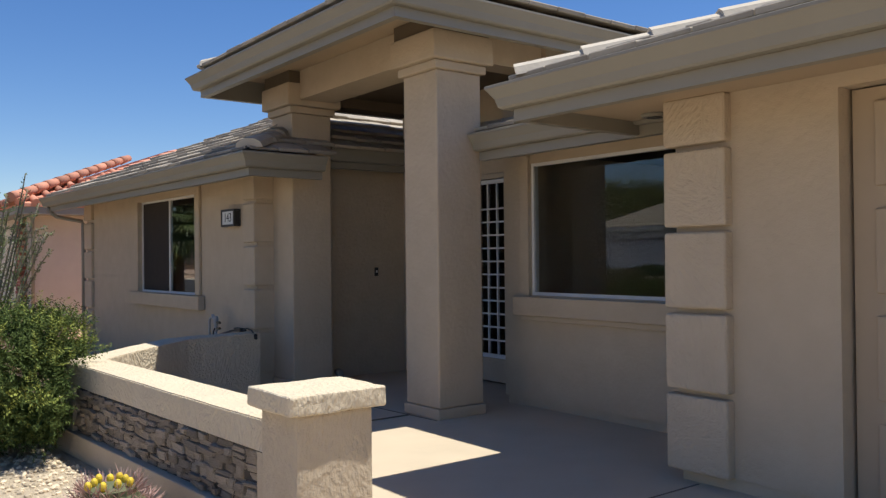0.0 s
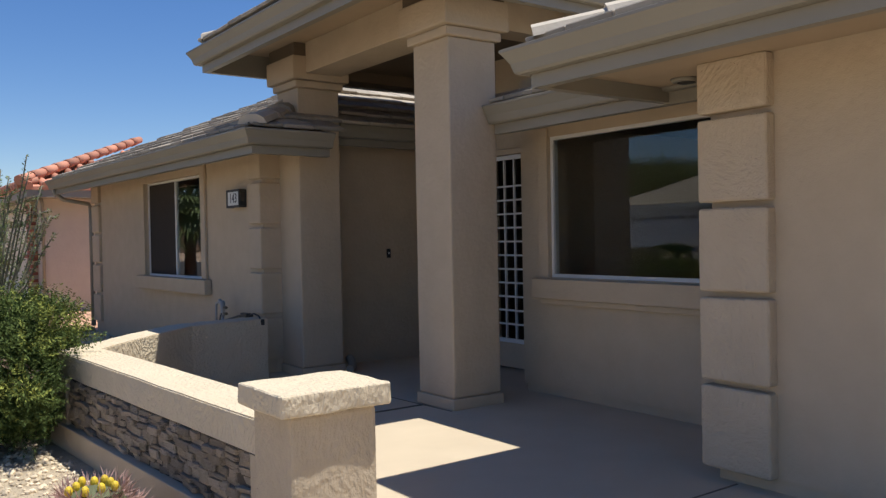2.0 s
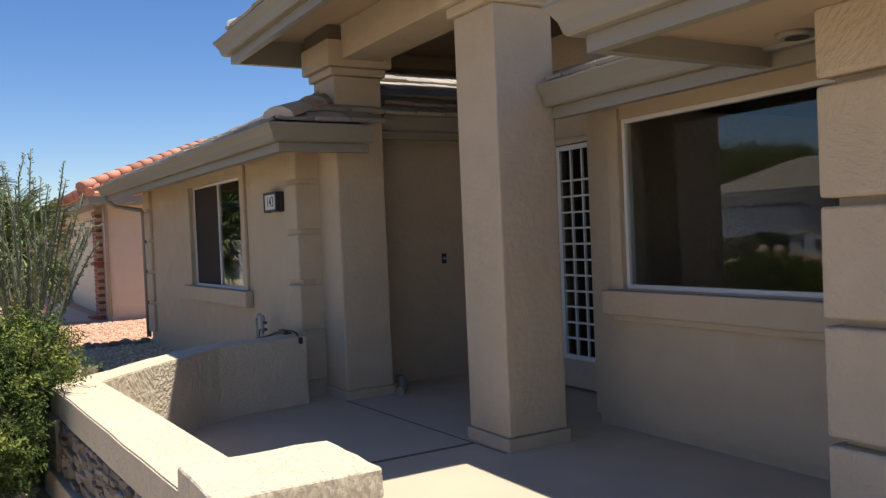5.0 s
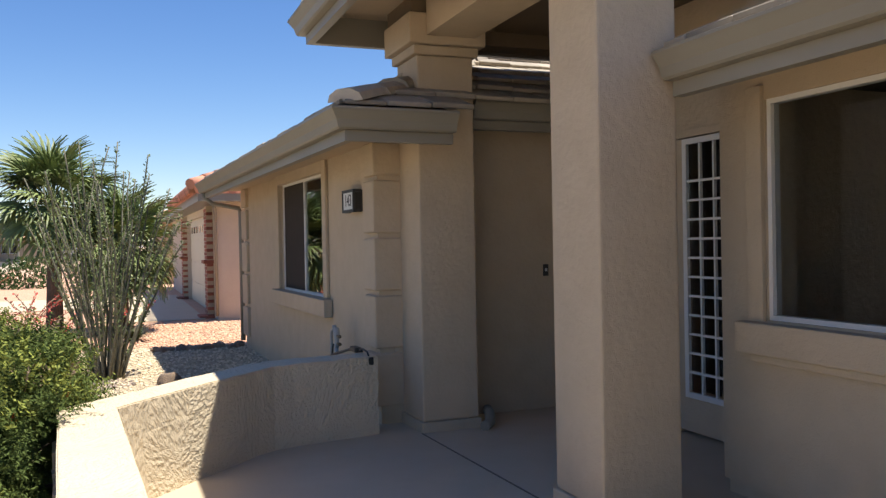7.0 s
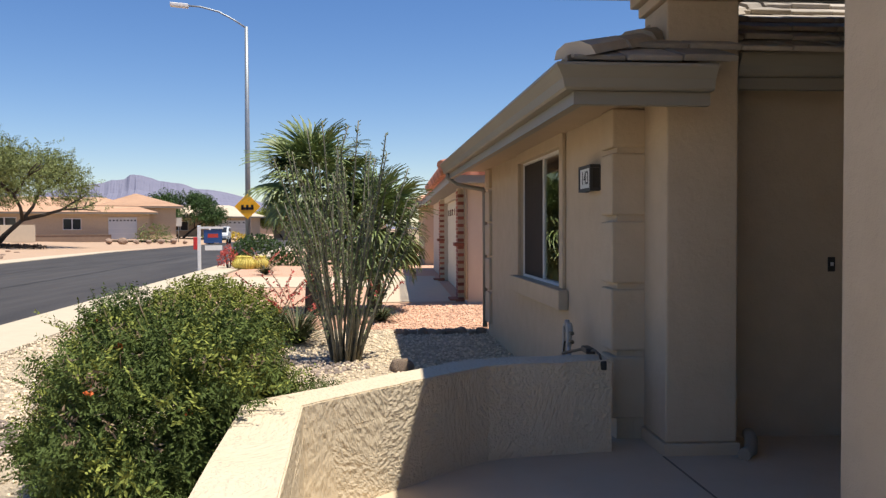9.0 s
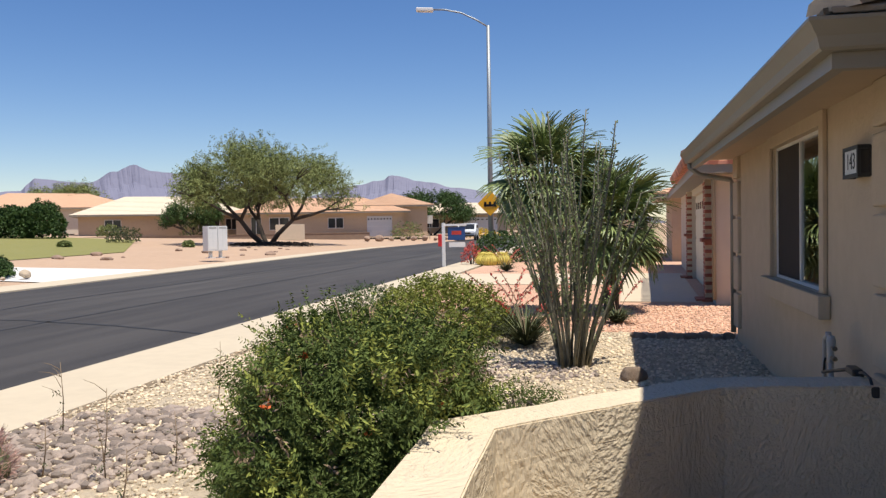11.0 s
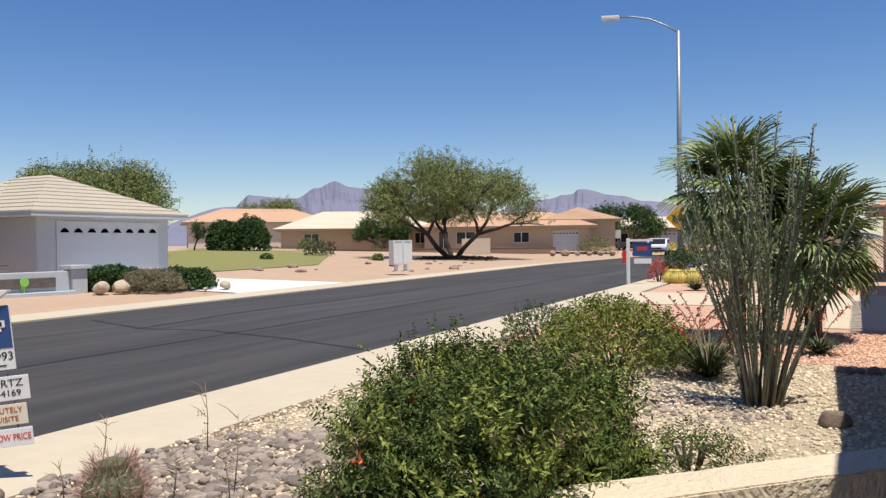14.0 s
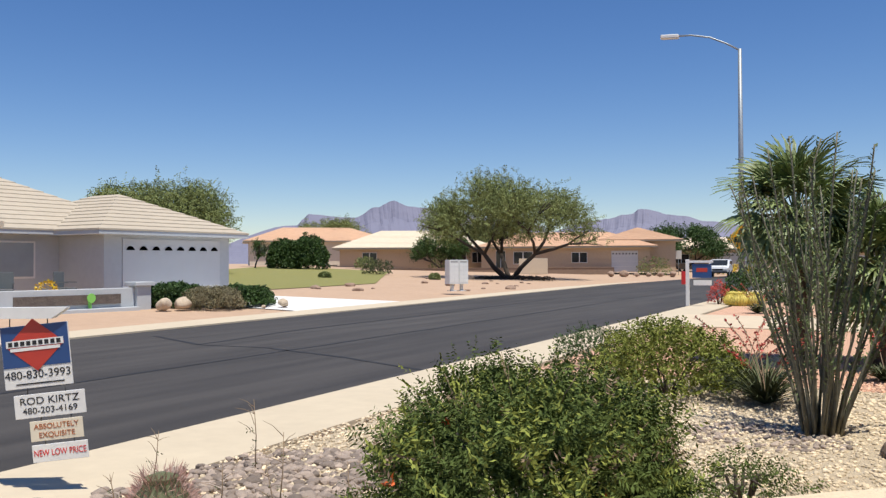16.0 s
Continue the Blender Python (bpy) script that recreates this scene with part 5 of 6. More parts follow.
def hip_roof(x0, x1, y0, y1, z, slope, mat, parent, round_tiles=False, course=0.36, thick=0.16, label=""):
    """A hip roof of stepped tile courses over an eave rectangle, with a fascia, as one part."""
    w, l = x1 - x0, y1 - y0
    half = min(w, l) / 2
    n = max(3, int(half / course))
    bm, below = bmesh.new(), None
    for i in range(n):
        a, b = half * i / n, half * (i + 1) / n
        za, zb = z + slope * a + 0.05, z + slope * b + 0.015
        A = [bm.verts.new(p) for p in ((x0 + a, y0 + a, za), (x1 - a, y0 + a, za), (x1 - a, y1 - a, za), (x0 + a, y1 - a, za))]
        Bm = [bm.verts.new(p) for p in ((x0 + b, y0 + b, zb), (x1 - b, y0 + b, zb), (x1 - b, y1 - b, zb), (x0 + b, y1 - b, zb))]
        C = [bm.verts.new((v.co.x, v.co.y, v.co.z - 0.065)) for v in A]
        for k in range(4):
            bm.faces.new((A[k], A[(k + 1) % 4], Bm[(k + 1) % 4], Bm[k]))
            bm.faces.new((C[k], C[(k + 1) % 4], A[(k + 1) % 4], A[k]))
            if below:
                bm.faces.new((below[k], below[(k + 1) % 4], C[(k + 1) % 4], C[k]))
        below = Bm
    roof = part("roof", bm, mat, parent, label)
    part("fascia", box(x0 + 0.02, x1 - 0.02, y0 + 0.02, y1 - 0.02, z - thick, z + 0.02), WHITE_ST if mat is TAN_TILE else TRIM, parent)
    top = z + slope * half
    if w < l:
        r0, r1 = (x0 + half, y0 + half, top), (x0 + half, y1 - half, top)
    else:
        r0, r1 = (x0 + half, y0 + half, top), (x1 - half, y0 + half, top)
    return roof, r0, r1


# next house: pink stucco, red clay tiles, brick piers by the garage
nh = base("neighbour_house", 4.4, 19.5, -0.1, "pink stucco house with red clay tile roof and brick garage piers", "house")
part("wall", box(0.0, 9.0, 0.0, 0.2, 0, 2.5), PINK_ST, nh, "pink stucco side wall")
part("wall", box(0.0, 0.2, 0.203, 1.2, 0, 2.5), PINK_ST, nh)
part("wall", box(0.0, 0.2, 7.35, 14.0, 0, 2.5), PINK_ST, nh)
part("wall", box(0.0, 0.2, 1.203, 7.347, 2.18, 2.5), PINK_ST, nh)
part("wall", box(9.0, 9.2, 0, 14, 0, 2.5), PINK_ST, nh)
gd2 = part("garage_door", box(0.10, 0.16, 1.202, 7.348, 0.0, 2.178), CREAM_DOOR, nh, "cream garage door with a row of small arched lights")
for i in range(4):
    part("panel", box(0.085, 0.098, 1.25, 7.3, 0.06 + i * 0.53, 0.52 + i * 0.53, bevel=0.008), CREAM_DOOR, gd2)
for i in range(8):
    part("light", prism([(0, 0), (0.01, 0), (0.01, 0.3), (0, 0.3)], 0, 0.16), DARK_GLASS, gd2).matrix_basis = pose(0.072, 1.55 + i * 0.72, 1.82)
bshape = finish(box(-0.5, 0.5, -0.5, 0.5, -0.5, 0.5, bevel=0.06, seg=1), "brick", BRICK)
for py in (0.95, 7.6):
    pier = part("brick_pier", box(-0.13, 0.0, py - 0.22, py + 0.22, 0.0, 2.3), WALKCON, nh, "red brick pier with pale joints")
    for r in range(30):
        for c in range(2):
            b = new("brick", bshape)
            b.matrix_basis = pose(-0.075, py - 0.115 + 0.23 * c + (0.03 if r % 2 else -0.03), 0.045 + r * 0.075) @ Matrix.Diagonal((0.13, 0.215, 0.064, 1))
            b.parent = pier
    part("pier_ledge", box(-0.2, -0.001, py - 0.26, py + 0.26, 1.12, 1.19, bevel=0.01), BRICK, nh)
    part("pier_foot", box(-0.3, -0.001, py - 0.3, py + 0.3, 0, 0.05, bevel=0.01), BRICK, nh)
rf, r0, r1 = hip_roof(-0.42, 9.6, -0.6, 14.6, 2.5, 0.40, RED_TILE, nh, label="red clay barrel tile roof")
# rounded tiles along the near slopes
bar = bmesh.new()
tube([(0, 0, 0), (0, 0.42, 0.0)], 0.1, bar, 8, [0.088, 0.07])
barrel_tile = finish(bar, "clay_tile", RED_TILE)
for i in range(34):
    for r in range(7):
        s, v = -0.38 + i * 0.31, r * 0.38
        if v > s + 0.4 or v > 9.2 - s:
            continue
        t = new("clay_tile", barrel_tile)
        t.matrix_basis = pose(s, -0.62 + v * 0.928, 2.56 + 0.4 * v * 0.928, 21.8 - 4, 0, ROOFN.uniform(-1.5, 1.5))
        t.parent = rf
for i in range(24):
    for r in range(5):
        s, v = -0.4 + i * 0.31, r * 0.38
        if v > s + 0.4:
            continue
        t = new("clay_tile", barrel_tile)
        t.matrix_basis = pose(-0.56 + v * 0.928, s, 2.56 + 0.4 * v * 0.928, 0, -(21.8 - 4), 0) @ pose(0, 0, 0, 0, 0, -90)
        t.parent = rf
for i in range(12):
    t = new("clay_tile", barrel_tile)
    t.matrix_basis = pose(-0.54 + i * 0.27, -0.6 + i * 0.27, 2.66 + i * 0.27 * 0.4, 15.8, 0, -45) @ Matrix.Diagonal((1.3, 1, 1.2, 1))
    t.parent = rf
sheet("driveway_next", [(2.7, 20.0), (4.2, 20.0), (4.2, 29.0), (-2.9, 29.0), (-2.6, 24.5), (2.6, 24.5)], -0.085, CONCRETE, "concrete drive of the next house", "driveway")
downspout([(4.3, 19.3, 2.3), (4.36, 19.42, 2.1), (4.37, 19.44, 0.0)])
fw = base("side_wall_house", 6.4, 37.0, -0.1, "tan stucco house seen past the next garage", "house")
part("wall", box(-2.2, 6.0, 0, 8, 0, 2.6), TAN_ST, fw)
hip_roof(-2.9, 6.6, -0.6, 8.6, 2.6, 0.33, PEACH_TILE, fw)
colcac = base("column_cactus", 3.2, 34.0, -0.105, "pale columnar cactus near the next house", "cactus")
for i, (dx, dy, h) in enumerate(((0, 0, 1.9), (0.22, 0.1, 1.3), (-0.15, 0.2, 1.0))):
    part("stem", tube([(dx, dy, -0.02), (dx, dy, h * 0.5), (dx, dy, h - 0.06), (dx, dy, h)], 0.09, None, 12, [0.09, 0.1, 0.085, 0.02]), LEAF_YUCCA, colcac)


def house(x, y, rz, w, d, wall_h, eave, slope, wall_mat, roof_mat, label, z=None, doors=(), windows=(), name="house"):
    """A bungalow whose front, w wide, faces its own -y side; doors and windows as (centre, width, sill, height)."""
    h = base(name, x, y, (ground_z(x, y) - 0.1) if z is None else z, label, "house", "", rz)
    part("wall", box(-w / 2, w / 2, 0, d, 0, wall_h), wall_mat, h)
    for c, ww, s, hh in doors:
        g = part("garage_door", box(c - ww / 2, c + ww / 2, -0.04, -0.004, s, s + hh), WHITE_DOOR, h)
        for i in range(8):
            a = c - ww / 2 + ww * (i + 0.5) / 8
            arch = [(a - ww * 0.032, 0), (a + ww * 0.032, 0)] + [(a + ww * 0.032 * math.cos(q), 0.16 * math.sin(q)) for q in (0.5, 1.05, 1.57, 2.09, 2.64)]
            bm = bmesh.new()
            lo = [bm.verts.new((u, -0.052, s + hh - 0.36 + v)) for u, v in arch]
            bm.faces.new(lo)
            bmesh.ops.solidify(bm, geom=list(bm.faces), thickness=0.01)
            part("light", bm, DARK_GLASS, g)
        for i in range(3):
            part("seam", box(c - ww / 2, c + ww / 2, -0.046, -0.0405, s + hh * (i + 1) / 4 - 0.01, s + hh * (i + 1) / 4 + 0.01), WHITE, g)
    for c, ww, s, hh in windows:
        wd = part("window", box(c - ww / 2, c + ww / 2, -0.05, -0.002, s, s + hh), WHITE, h)
        for k in (-1, 1):
            part("pane", box(c + k * ww / 4 - ww * 0.22, c + k * ww / 4 + ww * 0.22, -0.058, -0.0505, s + 0.06, s + hh - 0.06), DARK_GLASS, wd)
    hip_roof(-w / 2 - eave, w / 2 + eave, -eave, d + eave, wall_h, slope, roof_mat, h)
    return h


# white house across the street: garage wing and main body
wh = base("white_house", -22.6, 27.5, 0.2, "white stucco bungalow with tan tile roof across the street", "house", "", 90)
part("wall", box(-3.3, 2.9, 0.0, 8.0, 0, 2.5), WHITE_ST, wh)
g = part("garage_door", box(-2.5, 2.35, -0.03, -0.004, 0.02, 2.2), WHITE_DOOR, wh, "white garage door with eight small arched lights")
for i in range(8):
    a = -2.17 + i * 0.6
    bm = bmesh.new()
    arch = [(a - 0.2, 0), (a + 0.2, 0)] + [(a + 0.17 * math.cos(q), 0.16 * math.sin(q)) for q in (0.5, 1.05, 1.57, 2.09, 2.64)]
    bm.faces.new([bm.verts.new((u, -0.045, 1.78 + v)) for u, v in arch])
    bmesh.ops.solidify(bm, geom=list(bm.faces), thickness=0.01)
    part("light", bm, DARK_GLASS, g, "dark arched light")
for i in range(3):
    part("seam", box(-2.5, 2.35, -0.034, -0.0305, 0.55 * (i + 1), 0.55 * (i + 1) + 0.012), WHITE_DOOR, g)
hip_roof(-3.95, 3.5, -0.6, 8.5, 2.5, 0.44, TAN_TILE, wh, label="tan flat tile hip roof")
part("main_wall", box(-16.0, -3.305, 2.6, 11.0, 0, 2.5), WHITE_ST, wh)
hip_roof(-16.6, 1.2, 2.0, 11.6, 2.52, 0.5, TAN_TILE, wh, label="tan flat tile hip roof")
win = part("window", box(-7.2, -4.3, 2.54, 2.598, 0.75, 2.12), WHITE, wh)
for k in (-6.46, -5.04):
    part("pane", box(k - 0.66, k + 0.66, 2.53, 2.538, 0.82, 2.05), BLIND_GLASS, win)
part("porch_roof", box(-14.0, -7.6, -0.9, 2.0, 2.45, 2.62), TAN_TILE, wh)
part("porch_pier", box(-8.6, -8.0, -0.5, 0.1, 0, 2.45), DARK_STONE, wh, "brown stone porch pier")
drape("driveway_white", [(-22.58, 25.0), (-14.2, 26.0), (-14.6, 33.0), (-22.58, 30.3)], 0.03, WHITECON, "pale concrete drive across the street", "driveway")
# its low garden wall with stone inset
nw = base("white_garden_wall", -19.2, 20.3, -0.1, "low white stucco garden wall with dark stone inset", "garden wall", "", -8)
part("wall_body", box(-0.12, 0.12, -5.0, 2.2, 0, 0.8, bevel=0.02), WHITE_ST, nw)
part("stone_inset", box(0.121, 0.16, -1.6, 1.7, 0.32, 0.62), DARK_STONE, nw, "dark stacked stone inset")
part("stone_inset", box(0.121, 0.16, -5.0, -2.2, 0.32, 0.62), DARK_STONE, nw, "dark stacked stone inset")
part("end_pier", box(-0.25, 0.25, 2.203, 2.7, 0, 0.85), WHITE_ST, nw)
part("pier_cap", box(-0.35, 0.35, 2.1, 2.8, 0.852, 0.98, bevel=0.02), WHITE_ST, nw)
part("lower_ledge", box(0.161, 0.45, -5.0, 2.2, 0, 0.2, bevel=0.02), WHITE_ST, nw)
GREEN = plain("lime_plastic", (0.25, 0.62, 0.12), 0.5)
orn = base("garden_disc", -18.85, 20.9, 0.0, "round lime green ornament hung on the garden wall", "ornament")
part("disc", tube([(0.02, 0, 0.42), (0.05, 0, 0.42)], 0.145, None, 20), GREEN, orn)
part("bracket", box(-0.1, 0.03, -0.015, 0.015, 0.0, 0.42), GREEN, orn)
CHAIR_GREY = plain("grey_mesh", (0.13, 0.15, 0.16), 0.6)


def patio_chair(x, y, rz):
    c = base("patio_chair", x, y, 0.2, "grey metal patio chair on the porch", "chair", "porch chairs", rz)
    part("seat", box(-0.27, 0.27, -0.27, 0.27, 0.4, 0.44, bevel=0.01), CHAIR_GREY, c)
    part("backrest", box(-0.27, 0.27, 0.25, 0.29, 0.46, 1.0, bevel=0.01), CHAIR_GREY, c)
    for sx in (-0.25, 0.25):
        part("armrest", box(sx - 0.02, sx + 0.02, -0.27, 0.27, 0.62, 0.65), CHAIR_GREY, c)
        for sy in (-0.25, 0.25):
            part("leg", tube([(sx, sy, -0.1), (sx, sy, 0.4)], 0.015), CHAIR_GREY, c)


patio_chair(-22.8, 20.6, 60)
patio_chair(-22.8, 22.8, 110)
pot = base("flower_pot", -22.4, 21.8, 0.1, "terracotta pot of yellow flowers on the porch", "flower pot")
part("pot", tube([(0, 0, 0), (0, 0, 0.45)], 0.2, None, 14, [0.16, 0.24]), BRICK, pot)
pp, oo = dome(120, (0, 0, 0.5), (0.3, 0.3, 0.28), 0.2, -0.1, 3, 0.2)
part("blossom", leaves("blossom", pp, oo, 0.1, 0.07, YELLOW), YELLOW, pot, "yellow flowers")

# planting in front of the white house
LEAF_DRY = material("dry_olive_leaf", (0.27, 0.235, 0.14), (0.17, 0.15, 0.085), scale=6, rough=0.8, vary=0.4, spec=0.2)
shrub("green_hedge", -19.0, 24.3, 0.05, (0.95, 1.1, 0.46), 2200, LEAF_DARK, "rounded dark green shrub by the white drive", per=8, twig=0.1, leaf=0.085, wide=0.05, seed=11, lift=0.5, low=-0.5, group="drive shrubs")
shrub("green_hedge", -17.6, 26.0, 0.05, (0.85, 1.25, 0.38), 2200, LEAF_DARK, "rounded dark green shrub by the white drive", per=8, twig=0.1, leaf=0.085, wide=0.05, seed=12, lift=0.5, low=-0.5, group="drive shrubs")
shrub("dry_shrub", -17.4, 24.5, 0.0, (0.9, 0.9, 0.42), 2000, LEAF_DRY, "greyish dry twiggy shrub by the white drive", per=8, twig=0.13, leaf=0.07, wide=0.022, seed=13, lift=0.5, low=-0.5)
PALE_ROCK = material("pale_boulder", (0.55, 0.45, 0.33), (0.42, 0.33, 0.24), scale=4, rough=0.95, bump=0.02, bump_scale=6)
for i, (x, y, r) in enumerate(((-17.7, 22.7, 0.25), (-17.5, 23.3, 0.27), (-16.2, 26.6, 0.19), (-15.8, 25.2, 0.08))):
    rock(x, y, r, PALE_ROCK, "pale landscape boulder beside shrubs", seed=60 + i, group="boulders")

# far bungalows
house(-45.4, 81.0, 34, 16.5, 9.0, 2.5, 0.8, 0.38, TAN_ST, PALE_TILE, "sand coloured bungalow with a pale tile roof", z=0.6, windows=((-5, 1.6, 0.8, 1.2), (4.5, 2.2, 0.6, 1.4), (6.8, 1.2, 0.8, 1.2)), doors=())
house(-29.0, 83.5, 22, 17.0, 8.0, 2.6, 0.7, 0.33, TAN_ST, PEACH_TILE, "tan bungalow with a peach tile roof", z=0.45, windows=((-6.5, 1.0, 0.2, 2.0), (-4.2, 2.0, 0.8, 1.3), (1.5, 1.6, 0.9, 1.1)), doors=((6.0, 2.6, 0.0, 2.1),))
house(-22.5, 88.0, 22, 7.0, 7.0, 3.3, 0.7, 0.33, TAN_ST, PEACH_TILE, "raised end of a tan bungalow with peach tiles", z=0.4)
house(-21.5, 112.0, 10, 14.0, 8.0, 2.6, 0.7, 0.33, TAN_ST, PALE_TILE, "distant tan bungalow down the street", z=0.4, windows=((-3, 2, 0.8, 1.2),), doors=((3.5, 4.5, 0, 2.1),))
house(-7.0, 118.0, -15, 14.0, 8.0, 2.6, 0.7, 0.33, TAN_ST, PEACH_TILE, "distant tan bungalow down the street", z=0.0, windows=((-3, 2, 0.8, 1.2),), doors=((3.5, 4.5, 0, 2.1),))
house(-66.0, 90.0, 45, 18.0, 9.0, 3.2, 0.8, 0.36, PINK_ST, PEACH_TILE, "distant pinkish bungalow behind the lawn", z=1.2, windows=((-4, 2, 0.8, 1.3), (4, 2, 0.8, 1.3)))
house(-60.5, 104.0, 38, 16.0, 9.0, 3.0, 0.8, 0.36, TAN_ST, PALE_TILE, "distant bungalow with a pale roof", z=1.2)
house(-14.0, 150.0, 5, 16.0, 9.0, 2.8, 0.8, 0.33, TAN_ST, PALE_TILE, "small far bungalow at the end of the street", z=0.5)
house(-38.0, 128.0, 25, 16.0, 9.0, 3.0, 0.8, 0.33, TAN_ST, PEACH_TILE, "distant bungalow behind the others", z=1.0)
lw = base("block_wall", -40.0, 76.0, 0.5, "low brown block wall along the far lots", "wall", "", 28)
BROWN_BLOCK = material("brown_block", (0.25, 0.175, 0.125), (0.19, 0.13, 0.095), scale=3, rough=0.9, bump=0.01, bump_scale=9)
part("wall_body", box(-22, 18, -0.1, 0.1, -0.3, 0.34), BROWN_BLOCK, lw)
part("wall_coping", box(-22, 18, -0.14, 0.14, 0.342, 0.4), BROWN_BLOCK, lw)
CREAM_ST = material("cream_plaster", (0.60, 0.50, 0.38), (0.54, 0.45, 0.34), scale=3, rough=0.9, bump=0.003, bump_scale=30)
pb = base("plastered_wall", -29.3, 76.5, 0.3, "pale plastered yard wall before a bungalow", "wall", "", 22)
part("wall_body", box(-1.35, 1.35, -0.1, 0.1, 0, 1.5, bevel=0.02), CREAM_ST, pb)

# lawn
drape("lawn", [(-24.0, 33.5), (-26.0, 46.0), (-40.0, 68.0), (-58, 72.0), (-40.0, 40.0)], 0.03, GRASS, "sunburnt green lawn beyond the white house", "lawn")


# ---- trees ----
def branch(bm, p, d, l, r, depth, rng, tips, bend=0.35):
    q = p + d * l
    mid = p + d * l * 0.5 + Vector((rng.uniform(-1, 1), rng.uniform(-1, 1), 0)) * l * 0.07
    tube([p, mid, q], r, bm, 6 if depth > 1 else 4, [r, r * 0.85, r * 0.68])
    if depth == 0:
        tips.append((q, d))
        return
    tips.append((q, d))
    for k in range(3 if depth > 1 else 3):
        nd = (d + Vector((rng.uniform(-1, 1), rng.uniform(-1, 1), rng.uniform(-0.35, 0.65))) * (0.75 + bend * 0.3)).normalized()
        branch(bm, q, nd, l * rng.uniform(0.62, 0.85), r * 0.62, depth - 1, rng, tips, bend)


def tree(name, x, y, z, height, spread, seed, mat, label, trunks=4, leaf=0.13, wide=0.045, per=14, count=40, category="tree"):
    t = base(name, x, y, z, label, category)
    rng = random.Random(seed)
    bm, tips = bmesh.new(), []
    for k in range(trunks):
        a = 6.283 * k / trunks + rng.uniform(-0.3, 0.3)
        d = Vector((math.cos(a) * 0.62 * spread / height, math.sin(a) * 0.62 * spread / height, 0.75)).normalized()
        branch(bm, Vector((math.cos(a) * 0.1, math.sin(a) * 0.1, -0.1)), d, height * 0.33, height * 0.024, 3, rng, tips)
    top = max(q.z for q, _ in tips)
    wide_r = max(math.hypot(q.x, q.y) for q, _ in tips)
    part("trunk", bm, BARK, t, "dark forked trunk and limbs")
    pts = np.array([q for q, _ in tips if q.z > height * 0.36])
    cloud = np.repeat(pts, count, 0) + RN.normal(size=(len(pts) * count, 3)) * np.array([0.085 * spread, 0.085 * spread, 0.055 * height])
    rr = np.hypot(cloud[:, 0] / (spread * 0.52), cloud[:, 1] / (spread * 0.52))
    keep = (rr < 1.0 + 0.1 * RN.normal(size=len(rr))) & (cloud[:, 2] < height * (1.02 - 0.38 * rr ** 2)) & (cloud[:, 2] > height * (0.30 + 0.10 * (1 - rr)))
    cloud = cloud[keep]
    outs = cloud - np.array([0, 0, height * 0.4])
    outs /= np.linalg.norm(outs, axis=1, keepdims=True)
    f, w = sprigs(cloud, outs, per, leaf * 3.0, leaf, wide, 0.8, -0.1)
    part("crown", leaves("crown", f, w, leaf, wide, mat, 0.2), mat, t)
    return t


tree("mesquite_tree", -24.9, 62.5, 0.1, 9.2, 11.8, 4, LEAF_MESQ, "spreading mesquite tree with a dark forked trunk", 3, 0.20, 0.07, 10, 78)
tree("feathery_tree", -46.0, 47.0, 0.3, 8.8, 10.0, 7, LEAF_MESQ, "airy pale green tree behind the white house", 4, 0.24, 0.075, 10, 46)
tree("street_tree", -24.0, 110.0, 0.2, 6.5, 9.0, 9, LEAF_DARK, "round dark green tree far down the street", 3, 0.28, 0.12, 10, 40)
tree("street_tree", -52.0, 112.0, 1.0, 7.0, 10.0, 12, LEAF_MESQ, "pale green tree between distant roofs", 3, 0.28, 0.1, 10, 26)
tree("street_tree", -70.0, 98.0, 1.0, 8.0, 9.0, 15, LEAF_MESQ, "pale green tree between distant roofs", 3, 0.28, 0.1, 10, 26)
tree("street_tree", -12.5, 120.0, 0.0, 6.0, 8.0, 19, LEAF_LIME, "yellow-green tree far down the street", 3, 0.28, 0.1, 10, 26)
tree("street_tree", -40.5, 78.5, 0.6, 4.2, 5.5, 23, LEAF_DARK, "small dark tree before a pale bungalow", 3, 0.18, 0.08, 10, 26)
tree("slim_tree", -52.1, 63.1, 0.9, 3.5, 1.9, 31, LEAF_DARK, "slim dark tree at the lawn's end", 1, 0.16, 0.07, 10, 60)
for i, (x, y, r, h) in enumerate(((-48.2, 66.3, 1.85, 2.0), (-49.9, 64.9, 1.6, 1.75))):
    shrub("hedge_ball", x, y, 1.0, (r, r, h), 2600, LEAF_DARK, "large clipped dark green shrub at the lawn's end", per=8, twig=0.16, leaf=0.17, wide=0.1, seed=20 + i, lift=0.5, low=-0.5, group="large round shrubs")
for i, (x, y, r, h) in enumerate(((-36.0, 60.5, 1.2, 0.8), (-27.5, 55.5, 0.3, 0.25), (-33.5, 50.5, 0.35, 0.22), (-20.5, 86.0, 1.6, 1.2), (-17.6, 101.0, 1.4, 0.9), (-41.0, 79.5, 1.3, 1.2), (-47.5, 74.5, 1.0, 0.8))):
    shrub("desert_shrub", x, y, ground_z(x, y) - 0.12, (r, r, h), 320, LEAF_MESQ if i else LEAF_YUCCA, "low grey-green desert shrub on the sandy lot", per=8, twig=0.12, leaf=0.12, wide=0.06, seed=30 + i, lift=0.5, low=-0.4, group="desert shrubs")
shrub("yellow_shrub", -15.8, 103.0, -0.1, (1.8, 1.2, 0.7), 260, YELLOW, "yellow flowering shrub far down the street", per=8, twig=0.15, leaf=0.14, wide=0.08, seed=41, lift=0.5, low=-0.4)
